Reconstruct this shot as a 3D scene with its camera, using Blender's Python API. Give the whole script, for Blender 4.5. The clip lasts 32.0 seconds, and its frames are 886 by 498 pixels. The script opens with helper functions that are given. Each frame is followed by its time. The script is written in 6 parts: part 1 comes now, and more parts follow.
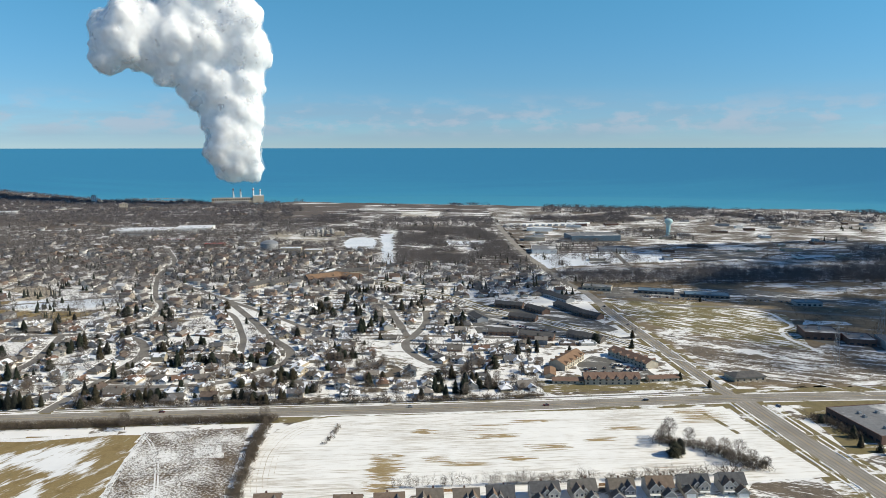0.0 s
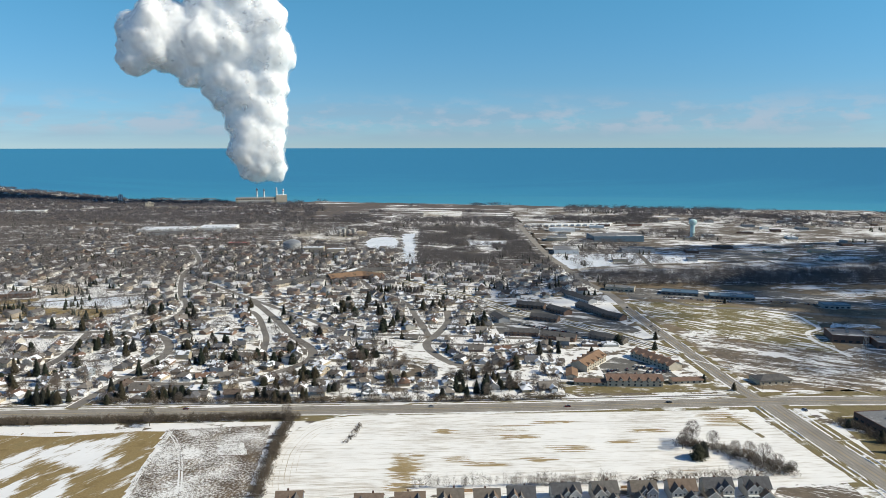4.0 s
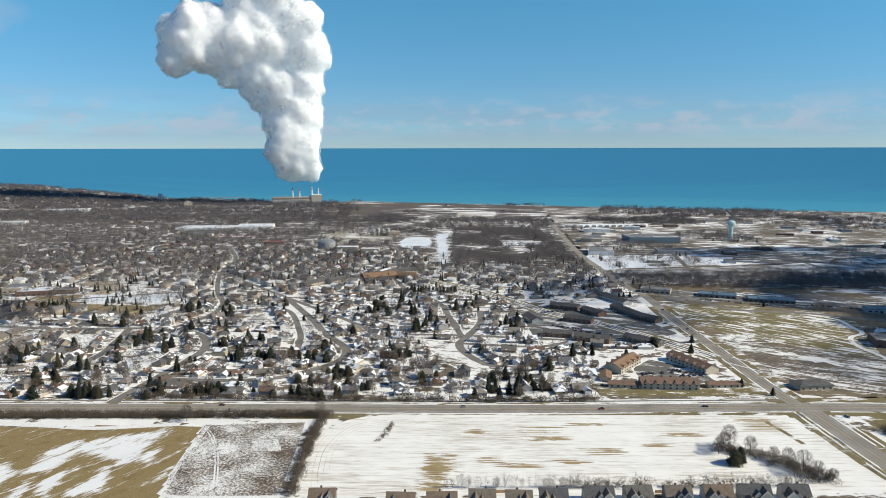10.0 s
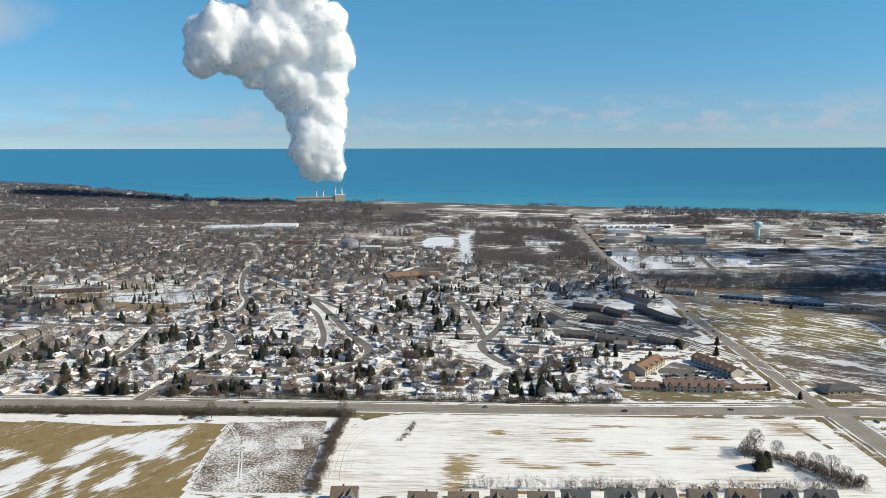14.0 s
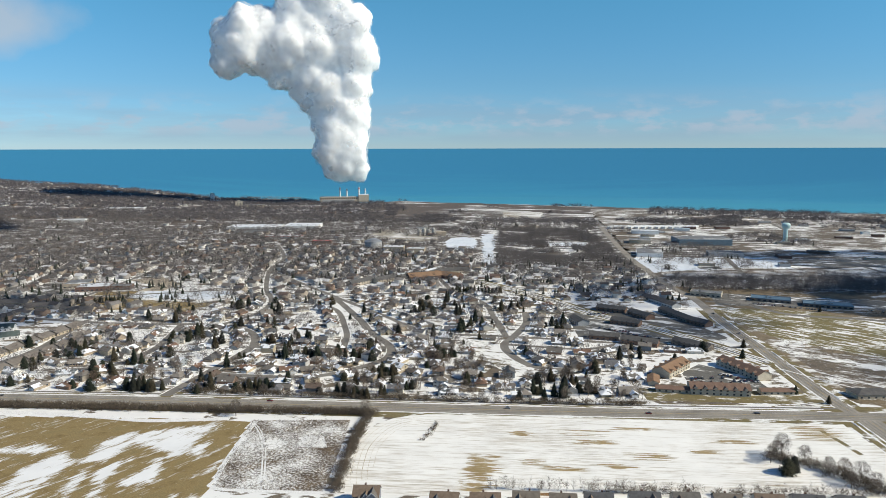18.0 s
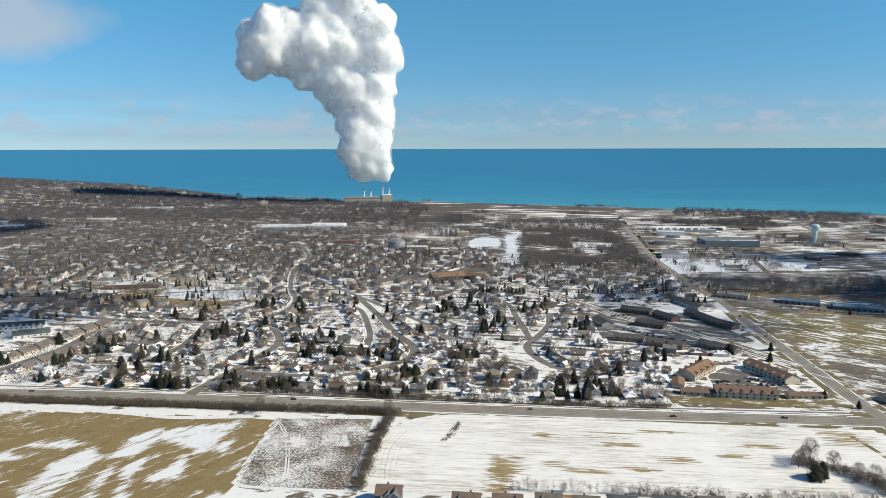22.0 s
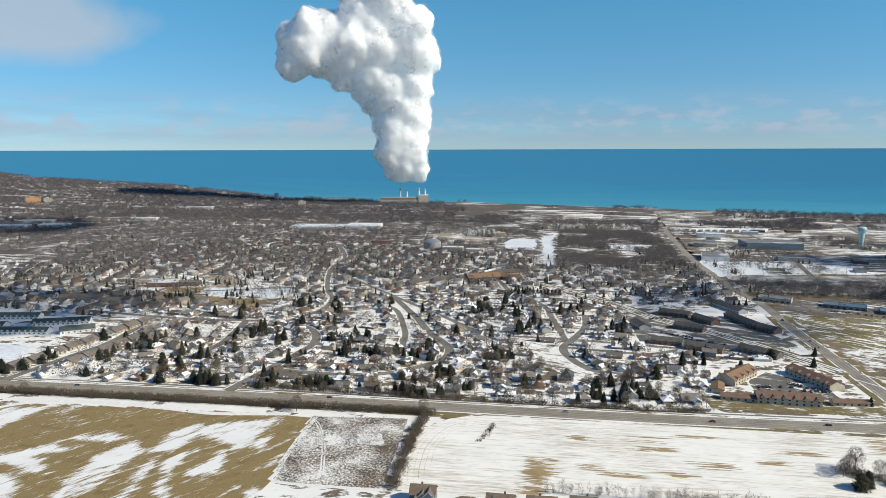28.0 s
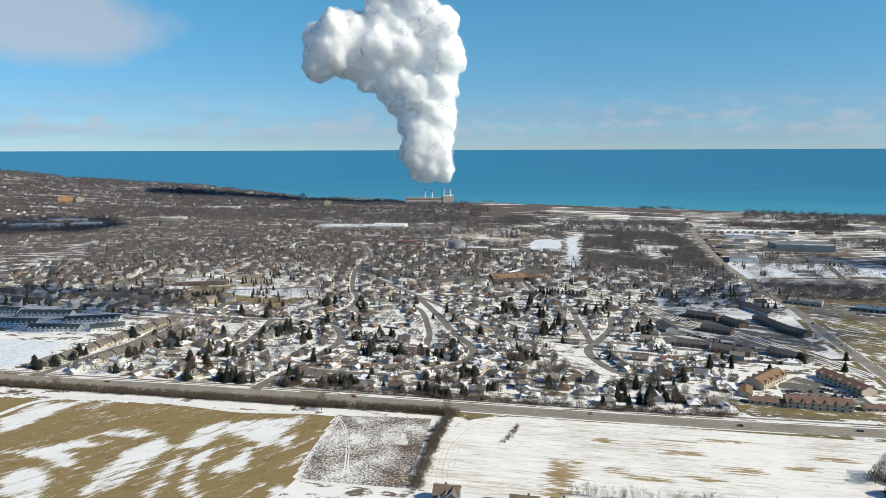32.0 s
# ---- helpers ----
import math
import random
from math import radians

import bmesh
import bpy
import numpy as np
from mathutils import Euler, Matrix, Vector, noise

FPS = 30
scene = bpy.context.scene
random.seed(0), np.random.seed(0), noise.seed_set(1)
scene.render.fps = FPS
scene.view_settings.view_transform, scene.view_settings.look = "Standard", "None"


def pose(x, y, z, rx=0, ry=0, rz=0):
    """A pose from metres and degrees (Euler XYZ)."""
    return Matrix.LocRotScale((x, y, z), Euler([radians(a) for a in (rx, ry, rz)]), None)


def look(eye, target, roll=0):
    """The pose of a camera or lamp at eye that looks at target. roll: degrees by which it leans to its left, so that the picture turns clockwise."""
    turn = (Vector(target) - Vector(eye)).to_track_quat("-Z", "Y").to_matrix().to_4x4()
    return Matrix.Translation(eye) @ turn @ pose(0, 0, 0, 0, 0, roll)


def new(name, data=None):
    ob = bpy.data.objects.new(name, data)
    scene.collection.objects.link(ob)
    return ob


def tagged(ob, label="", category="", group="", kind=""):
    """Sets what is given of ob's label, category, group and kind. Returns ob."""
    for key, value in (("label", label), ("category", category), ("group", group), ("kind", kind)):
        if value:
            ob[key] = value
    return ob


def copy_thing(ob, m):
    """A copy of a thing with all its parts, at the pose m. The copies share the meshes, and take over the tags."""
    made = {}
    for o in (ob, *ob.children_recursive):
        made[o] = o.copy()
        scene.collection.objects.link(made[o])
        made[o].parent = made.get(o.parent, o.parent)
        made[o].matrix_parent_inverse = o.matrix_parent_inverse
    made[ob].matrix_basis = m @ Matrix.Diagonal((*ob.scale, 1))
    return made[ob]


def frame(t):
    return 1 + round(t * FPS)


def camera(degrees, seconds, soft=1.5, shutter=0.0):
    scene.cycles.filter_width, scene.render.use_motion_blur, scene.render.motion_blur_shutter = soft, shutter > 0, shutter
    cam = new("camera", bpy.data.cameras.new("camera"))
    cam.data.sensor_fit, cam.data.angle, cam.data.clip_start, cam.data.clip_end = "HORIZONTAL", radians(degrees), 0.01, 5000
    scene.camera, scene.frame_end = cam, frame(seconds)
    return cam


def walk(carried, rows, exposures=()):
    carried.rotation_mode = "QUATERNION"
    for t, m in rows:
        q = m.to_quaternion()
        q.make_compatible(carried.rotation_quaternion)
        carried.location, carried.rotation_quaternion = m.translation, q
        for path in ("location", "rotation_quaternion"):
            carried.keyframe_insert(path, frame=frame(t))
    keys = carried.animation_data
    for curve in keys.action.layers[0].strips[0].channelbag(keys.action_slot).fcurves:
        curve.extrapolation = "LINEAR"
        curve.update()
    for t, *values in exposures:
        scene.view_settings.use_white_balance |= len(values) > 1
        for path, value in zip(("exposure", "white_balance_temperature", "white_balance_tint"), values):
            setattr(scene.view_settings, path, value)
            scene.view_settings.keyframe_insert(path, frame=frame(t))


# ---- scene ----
# Camera: it stands still in the air and pans slowly to the left.
EYE = 195.0
cam = camera(64.2, 32.0, soft=0.72)
ROWS = [
    (0, 0.084, -8.11, -0.07), (2, 0.967, -8.111, -0.076), (4, 1.861, -8.111, -0.081), (6, 2.764, -8.11, -0.087),
    (8, 3.675, -8.107, -0.093), (10, 4.593, -8.102, -0.1), (12, 5.517, -8.096, -0.106), (14, 6.447, -8.088, -0.113),
    (16, 7.384, -8.079, -0.12), (18, 8.326, -8.069, -0.126), (20, 9.275, -8.057, -0.134), (22, 10.231, -8.043, -0.141),
    (24, 11.196, -8.028, -0.148), (26, 12.17, -8.011, -0.156), (28, 13.156, -7.993, -0.164), (30, 14.155, -7.974, -0.172),
    (32, 15.169, -7.953, -0.18),
]
EXPOSURE = 0.0
walk(cam, [(t, pose(0, 0, EYE, 90 + pitch, 0, yaw) @ pose(0, 0, 0, 0, 0, roll)) for t, yaw, pitch, roll in ROWS],
     exposures=((0, EXPOSURE), (32, EXPOSURE)))

# ---- light ----
SUN = Vector((0.80, -0.08, 0.60)).normalized()
sun = new("sun", bpy.data.lights.new("sun", "SUN"))
sun.data.energy, sun.data.angle, sun.data.color = 4.9, radians(0.53), (1.0, 0.925, 0.75)
sun.matrix_world = look((0, 0, 900), Vector((0, 0, 900)) - SUN)


def ramp_node(N, stops, constant=False):
    r = N.new("ShaderNodeValToRGB")
    cr = r.color_ramp
    cr.interpolation = "CONSTANT" if constant else "LINEAR"
    while len(cr.elements) < len(stops):
        cr.elements.new(0.5)
    for e, (p, c) in zip(cr.elements, stops):
        e.position = p
    for e, (p, c) in zip(cr.elements, stops):
        e.color = (*c, 1)
    return r


def build_world():
    w = bpy.data.worlds.new("sky")
    scene.world = w
    w.use_nodes = True
    nt = w.node_tree
    N, L = nt.nodes, nt.links
    N.clear()
    out, bg, sky = N.new("ShaderNodeOutputWorld"), N.new("ShaderNodeBackground"), N.new("ShaderNodeTexSky")
    sky.sky_type, sky.sun_disc = "NISHITA", False
    sky.sun_elevation, sky.sun_rotation = math.asin(SUN.z), math.atan2(SUN.x, SUN.y)
    sky.altitude, sky.air_density, sky.dust_density, sky.ozone_density = 300, 0.9, 0.0, 3.0
    bg.inputs["Strength"].default_value = 0.1
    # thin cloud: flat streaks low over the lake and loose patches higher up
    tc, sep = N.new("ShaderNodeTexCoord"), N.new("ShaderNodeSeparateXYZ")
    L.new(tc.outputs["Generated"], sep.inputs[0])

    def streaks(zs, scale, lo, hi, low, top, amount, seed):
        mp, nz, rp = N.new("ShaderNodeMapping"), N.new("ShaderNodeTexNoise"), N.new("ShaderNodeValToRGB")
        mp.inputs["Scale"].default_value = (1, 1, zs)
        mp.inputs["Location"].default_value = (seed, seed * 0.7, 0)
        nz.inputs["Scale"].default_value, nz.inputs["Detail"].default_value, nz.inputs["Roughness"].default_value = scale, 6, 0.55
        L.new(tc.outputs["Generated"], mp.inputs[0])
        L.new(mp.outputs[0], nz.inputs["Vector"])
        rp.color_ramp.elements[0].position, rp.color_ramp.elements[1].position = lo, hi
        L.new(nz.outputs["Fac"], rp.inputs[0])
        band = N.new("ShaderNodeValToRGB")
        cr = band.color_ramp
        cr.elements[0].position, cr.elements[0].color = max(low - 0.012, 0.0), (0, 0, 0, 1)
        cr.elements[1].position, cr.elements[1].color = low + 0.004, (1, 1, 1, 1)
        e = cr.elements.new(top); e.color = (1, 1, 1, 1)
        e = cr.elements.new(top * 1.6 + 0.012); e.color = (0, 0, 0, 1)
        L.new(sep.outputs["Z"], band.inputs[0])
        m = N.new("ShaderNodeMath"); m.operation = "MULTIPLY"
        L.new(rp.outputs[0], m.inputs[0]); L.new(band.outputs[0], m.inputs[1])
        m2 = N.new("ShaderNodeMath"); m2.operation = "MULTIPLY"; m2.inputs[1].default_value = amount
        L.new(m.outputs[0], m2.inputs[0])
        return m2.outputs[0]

    grade = ramp_node(N, ((0.0, (0.51, 0.73, 1.08)), (0.09, (0.50, 0.835, 1.03)), (0.2, (0.51, 1.07, 1.15)), (0.45, (0.48, 0.72, 0.88))))
    L.new(sep.outputs["Z"], grade.inputs[0])
    tint = N.new("ShaderNodeMix"); tint.data_type, tint.blend_type = "RGBA", "MULTIPLY"
    tint.inputs["Factor"].default_value = 1.0
    L.new(grade.outputs[0], tint.inputs["B"])
    L.new(sky.outputs[0], tint.inputs["A"])
    col = tint.outputs["Result"]
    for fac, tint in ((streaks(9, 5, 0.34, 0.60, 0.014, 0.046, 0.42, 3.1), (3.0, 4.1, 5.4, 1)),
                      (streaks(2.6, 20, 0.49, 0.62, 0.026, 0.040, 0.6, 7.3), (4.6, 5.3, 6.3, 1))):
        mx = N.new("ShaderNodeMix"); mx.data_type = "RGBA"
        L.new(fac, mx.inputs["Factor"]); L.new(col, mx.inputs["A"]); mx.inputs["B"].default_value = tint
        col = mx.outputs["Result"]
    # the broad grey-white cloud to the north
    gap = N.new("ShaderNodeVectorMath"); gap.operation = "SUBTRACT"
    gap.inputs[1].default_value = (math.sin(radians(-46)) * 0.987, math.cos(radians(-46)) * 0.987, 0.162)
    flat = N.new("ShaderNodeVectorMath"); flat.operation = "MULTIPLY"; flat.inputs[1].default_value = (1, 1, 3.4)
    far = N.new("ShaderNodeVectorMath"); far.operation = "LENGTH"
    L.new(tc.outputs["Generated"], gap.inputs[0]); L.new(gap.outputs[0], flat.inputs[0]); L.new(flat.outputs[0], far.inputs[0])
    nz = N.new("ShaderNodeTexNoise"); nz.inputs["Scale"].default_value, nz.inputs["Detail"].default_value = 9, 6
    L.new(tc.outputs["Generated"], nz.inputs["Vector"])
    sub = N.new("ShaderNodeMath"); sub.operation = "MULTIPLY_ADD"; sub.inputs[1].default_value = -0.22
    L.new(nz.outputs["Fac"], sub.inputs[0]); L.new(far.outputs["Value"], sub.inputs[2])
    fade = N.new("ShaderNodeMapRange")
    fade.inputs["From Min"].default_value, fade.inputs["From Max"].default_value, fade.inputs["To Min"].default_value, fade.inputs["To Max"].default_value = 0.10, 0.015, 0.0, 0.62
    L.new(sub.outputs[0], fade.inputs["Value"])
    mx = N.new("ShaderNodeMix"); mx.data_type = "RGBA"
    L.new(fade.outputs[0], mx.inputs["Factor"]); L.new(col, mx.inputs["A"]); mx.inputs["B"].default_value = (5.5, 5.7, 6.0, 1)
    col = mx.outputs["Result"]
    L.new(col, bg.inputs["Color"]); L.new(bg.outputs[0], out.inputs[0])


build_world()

# ---- materials ----
MATS = {}


def base_mat(name, rough=0.8, spec=0.3, metal=0.0):
    m = bpy.data.materials.new(name)
    m.use_nodes = True
    MATS[name] = m
    b = m.node_tree.nodes["Principled BSDF"]
    b.inputs["Roughness"].default_value = rough
    b.inputs["Specular IOR Level"].default_value = spec
    b.inputs["Metallic"].default_value = metal
    return m, m.node_tree.nodes, m.node_tree.links, b


def mapped(N, L, scale=(1, 1, 1), rot=0.0, loc=(0, 0, 0)):
    tc, mp = N.new("ShaderNodeTexCoord"), N.new("ShaderNodeMapping")
    mp.vector_type = "TEXTURE"
    mp.inputs["Scale"].default_value, mp.inputs["Rotation"].default_value, mp.inputs["Location"].default_value = tuple(1 / s for s in scale), (0, 0, radians(rot)), loc
    L.new(tc.outputs["Object"], mp.inputs[0])
    return mp.outputs[0]


def noise_node(N, L, vec, scale, detail=5, rough=0.55):
    n = N.new("ShaderNodeTexNoise")
    n.inputs["Scale"].default_value, n.inputs["Detail"].default_value, n.inputs["Roughness"].default_value = scale, detail, rough
    L.new(vec, n.inputs["Vector"])
    return n.outputs["Fac"]


def mix_rgb(N, L, fac, a, b, mode="MIX"):
    mx = N.new("ShaderNodeMix")
    mx.data_type, mx.blend_type = "RGBA", mode
    for sock, v in (("Factor", fac), ("A", a), ("B", b)):
        if isinstance(v, bpy.types.NodeSocket):
            L.new(v, mx.inputs[sock])
        elif sock == "Factor":
            mx.inputs[sock].default_value = v
        else:
            mx.inputs[sock].default_value = (*v, 1)
    return mx.outputs["Result"]


def bump_to(N, L, b, height, strength, dist):
    bp = N.new("ShaderNodeBump")
    bp.inputs["Strength"].default_value, bp.inputs["Distance"].default_value = strength, dist
    L.new(height, bp.inputs["Height"])
    L.new(bp.outputs[0], b.inputs["Normal"])


def plain(name, stops, scale=0.5, rough=0.8, spec=0.3, metal=0.0, bump=0.0, stretch=(1, 1, 1), grain=8.0):
    """A surface whose colour wanders between the stops, with finer grain on top."""
    m, N, L, b = base_mat(name, rough, spec, metal)
    v = mapped(N, L, stretch)
    n1, n2 = noise_node(N, L, v, scale), noise_node(N, L, v, scale * grain, 3)
    r = ramp_node(N, stops)
    L.new(n1, r.inputs[0])
    g = ramp_node(N, ((0.3, (0.82, 0.82, 0.82)), (0.7, (1.12, 1.12, 1.12))))
    L.new(n2, g.inputs[0])
    L.new(mix_rgb(N, L, 1.0, r.outputs[0], g.outputs[0], "MULTIPLY"), b.inputs["Base Color"])
    if bump:
        bump_to(N, L, b, n2, bump, 0.1)
    return m


def varied(name, colours, rough=0.8, spec=0.3, island=False, scale=0.6, snow=0.0):
    """One of several colours for each object (or loose piece), with grain and, on some, patches of snow."""
    m, N, L, b = base_mat(name, rough, spec)
    if island:
        src = N.new("ShaderNodeNewGeometry").outputs["Random Per Island"]
    else:
        src = N.new("ShaderNodeObjectInfo").outputs["Random"]
    r = ramp_node(N, [(i / len(colours), c) for i, c in enumerate(colours)], True)
    L.new(src, r.inputs[0])
    v = mapped(N, L)
    n = noise_node(N, L, v, scale, 6)
    g = ramp_node(N, ((0.3, (0.75, 0.75, 0.75)), (0.7, (1.15, 1.15, 1.15))))
    L.new(n, g.inputs[0])
    col = mix_rgb(N, L, 1.0, r.outputs[0], g.outputs[0], "MULTIPLY")
    if snow:
        nz = noise_node(N, L, v, 0.16, 4)
        add = N.new("ShaderNodeMath"); add.operation = "MULTIPLY_ADD"
        L.new(src, add.inputs[0]); add.inputs[1].default_value = 0.25; L.new(nz, add.inputs[2])
        k = ramp_node(N, ((1 - snow, (0, 0, 0)), (1 - snow + 0.03, (1, 1, 1))))
        L.new(add.outputs[0], k.inputs[0])
        col = mix_rgb(N, L, k.outputs[0], col, (0.82, 0.84, 0.88))
    L.new(col, b.inputs["Base Color"])
    return m


def snowy(name, ground, cover, scale, stretch=(1, 1, 1), rot=0.0, sharp=0.05, fine=7.0, wide=0.25, bump=0.4, blend=0.38, snowcol=(0.89, 0.885, 0.87), warp=0.0, drift=0.0):
    """Bare ground with melting snow: cover is the share of snow; with drift, the mesh says where it lies deeper."""
    m, N, L, b = base_mat(name, 0.85, 0.2)
    v, vs = mapped(N, L), mapped(N, L, stretch, rot)
    a, f, w = noise_node(N, L, vs, scale, 6, 0.6), noise_node(N, L, vs, scale * fine, 5, 0.6), noise_node(N, L, v, scale * wide, 2)
    for s in (a, f):
        s.node.inputs["Distortion"].default_value = warp
    r = ramp_node(N, ground)
    gn = noise_node(N, L, v, 0.09, 6, 0.65)
    L.new(gn, r.inputs[0])
    grain = ramp_node(N, ((0.25, (0.7, 0.7, 0.7)), (0.75, (1.2, 1.2, 1.2))))
    gg = noise_node(N, L, v, 1.1, 4)
    L.new(gg, grain.inputs[0])
    soil = mix_rgb(N, L, 1.0, r.outputs[0], grain.outputs[0], "MULTIPLY")
    s1, s2 = N.new("ShaderNodeMath"), N.new("ShaderNodeMath")
    s1.operation = s2.operation = "MULTIPLY_ADD"
    L.new(f, s1.inputs[0]); s1.inputs[1].default_value = blend; L.new(a, s1.inputs[2])
    L.new(w, s2.inputs[0]); s2.inputs[1].default_value = 0.5; L.new(s1.outputs[0], s2.inputs[2])
    depth = s2.outputs[0]
    if drift:
        at, s3 = N.new("ShaderNodeAttribute"), N.new("ShaderNodeMath")
        at.attribute_name, s3.operation = "drift", "MULTIPLY_ADD"
        L.new(at.outputs["Fac"], s3.inputs[0]); s3.inputs[1].default_value = drift; L.new(depth, s3.inputs[2])
        depth = s3.outputs[0]
    mid = 0.5 + blend * 0.5 + 0.25
    lo = mid + (0.5 - cover) * 0.42
    mr = N.new("ShaderNodeMapRange")
    mr.inputs["From Min"].default_value, mr.inputs["From Max"].default_value = lo - sharp, lo + sharp
    L.new(depth, mr.inputs["Value"])
    sn = ramp_node(N, ((0.3, tuple(c * 0.90 for c in snowcol)), (0.7, snowcol)))
    L.new(noise_node(N, L, v, 0.05, 5), sn.inputs[0])
    L.new(mix_rgb(N, L, mr.outputs[0], soil, sn.outputs[0]), b.inputs["Base Color"])
    if bump:
        bump_to(N, L, b, gg, bump, 0.25)
    return m


TOWN = snowy("town_ground", ((0.30, (0.10, 0.085, 0.07)), (0.5, (0.17, 0.142, 0.115)), (0.7, (0.23, 0.19, 0.12))), 0.66, 0.055, (0.7, 1.3, 1), 8, fine=5, sharp=0.025, blend=0.34)
SNOWFIELD = snowy("open_snow", ((0.3, (0.20, 0.16, 0.11)), (0.6, (0.30, 0.24, 0.16)), (0.75, (0.15, 0.12, 0.09))), 0.55, 0.02, (0.35, 1.8, 1), 4, sharp=0.08, fine=6, blend=0.6)
DRYLAND = snowy("dry_grassland", ((0.3, (0.13, 0.105, 0.07)), (0.5, (0.21, 0.165, 0.11)), (0.7, (0.27, 0.21, 0.14))), 0.26, 0.02, (0.5, 1.5, 1), 8, sharp=0.05, fine=7, blend=0.6)
WORKSLAND = snowy("works_ground", ((0.3, (0.105, 0.09, 0.075)), (0.5, (0.155, 0.13, 0.105)), (0.7, (0.22, 0.175, 0.125))), 0.40, 0.04, (0.4, 1.8, 1), 8, sharp=0.03, fine=6, blend=0.5)
MIDLAND = snowy("mid_ground", ((0.30, (0.085, 0.076, 0.072)), (0.5, (0.13, 0.114, 0.105)), (0.7, (0.17, 0.145, 0.115))), 0.36, 0.045, (0.6, 1.5, 1), fine=5, sharp=0.03)
# far soil is greyer than the near soil, haze mixed into its colour
FARLAND = snowy("haze_greyed_ground", ((0.30, (0.085, 0.075, 0.072)), (0.5, (0.125, 0.107, 0.098)), (0.7, (0.20, 0.145, 0.10))), 0.24, 0.012, (0.45, 1.8, 1), fine=6)
STUBBLE = snowy("snowy_stubble", ((0.3, (0.26, 0.20, 0.12)), (0.6, (0.36, 0.28, 0.17)), (0.75, (0.20, 0.16, 0.11))), 0.98, 0.10, (0.20, 3.6, 1), 4.5, sharp=0.22, fine=4, wide=0.12, blend=0.8, snowcol=(0.93, 0.92, 0.89))
STRAW = snowy("straw_patch", ((0.3, (0.31, 0.23, 0.115)), (0.7, (0.43, 0.33, 0.18))), 0.25, 0.2, (0.3, 2.0, 1), 4.5, sharp=0.06, fine=4)
MEADOW = snowy("brown_meadow", ((0.3, (0.21, 0.15, 0.065)), (0.5, (0.29, 0.215, 0.10)), (0.7, (0.245, 0.195, 0.095))), 0.10, 0.06, (0.40, 1.7, 1), 62, sharp=0.085, fine=5, wide=0.22, blend=0.75, snowcol=(0.86, 0.865, 0.87), warp=0.9, drift=0.33)
SCRUB = snowy("scrub_field", ((0.3, (0.085, 0.064, 0.048)), (0.5, (0.15, 0.112, 0.08)), (0.7, (0.23, 0.17, 0.095))), 0.42, 0.034, sharp=0.16, fine=19, blend=1.4)
REEDS = snowy("reed_strip", ((0.3, (0.10, 0.085, 0.07)), (0.5, (0.16, 0.13, 0.10)), (0.7, (0.20, 0.165, 0.12))), 0.37, 0.07, (0.4, 1.8, 1), -24, sharp=0.06, fine=6, blend=0.8)
PATCHY = snowy("broken_snow", ((0.3, (0.12, 0.10, 0.07)), (0.5, (0.18, 0.15, 0.10)), (0.7, (0.21, 0.175, 0.11))), 0.66, 0.10, (0.5, 1.6, 1), -20, sharp=0.05, fine=5, blend=0.7)
LAWN = snowy("streaked_meadow", ((0.3, (0.15, 0.13, 0.055)), (0.5, (0.205, 0.172, 0.08)), (0.7, (0.23, 0.18, 0.09))), 0.38, 0.10, (0.40, 2.0, 1), -34, sharp=0.035, fine=4, wide=0.2, warp=0.7)
VERGE = snowy("verge", ((0.3, (0.15, 0.13, 0.06)), (0.5, (0.22, 0.18, 0.09)), (0.7, (0.14, 0.115, 0.07))), 0.31, 0.05, (0.6, 1.6, 1), 4, fine=6, sharp=0.04)
SNOW = plain("snow", ((0.3, (0.79, 0.785, 0.775)), (0.7, (0.90, 0.895, 0.88))), 0.2, 0.7, 0.3, bump=0.3)
ICE = plain("snowed_ice", ((0.3, (0.70, 0.75, 0.82)), (0.7, (0.86, 0.89, 0.93))), 0.03, 0.55, 0.4)
ROAD = plain("worn_asphalt", ((0.3, (0.24, 0.22, 0.19)), (0.5, (0.30, 0.275, 0.24)), (0.7, (0.35, 0.32, 0.28))), 0.05, 0.85, 0.25, bump=0.2, grain=14)
STREET = plain("street_asphalt", ((0.3, (0.165, 0.152, 0.138)), (0.7, (0.25, 0.235, 0.212))), 0.06, 0.85, 0.25, bump=0.2, grain=12)
WORN = plain("tyre_worn_asphalt", ((0.3, (0.17, 0.158, 0.142)), (0.7, (0.235, 0.22, 0.195))), 0.05, 0.85, 0.25, grain=14)
LOT = snowy("parking_asphalt", ((0.3, (0.12, 0.118, 0.112)), (0.6, (0.17, 0.163, 0.15)), (0.75, (0.22, 0.205, 0.185))), 0.31, 0.06, (0.5, 1.6, 1), -20, sharp=0.04, fine=5)
LINE_W = plain("white_line", ((0.3, (0.45, 0.45, 0.44)), (0.7, (0.66, 0.66, 0.64))), 0.8)
LINE_Y = plain("yellow_line", ((0.3, (0.40, 0.28, 0.08)), (0.7, (0.55, 0.40, 0.12))), 0.8)
ROOF = varied("shingle_roof", ((0.175, 0.16, 0.145), (0.12, 0.118, 0.12), (0.23, 0.21, 0.19), (0.145, 0.11, 0.09), (0.26, 0.235, 0.21), (0.15, 0.15, 0.16), (0.20, 0.175, 0.15), (0.20, 0.125, 0.092), (0.11, 0.10, 0.10), (0.165, 0.15, 0.14), (0.20, 0.185, 0.165), (0.14, 0.16, 0.17)), 0.9, 0.2, snow=0.32)
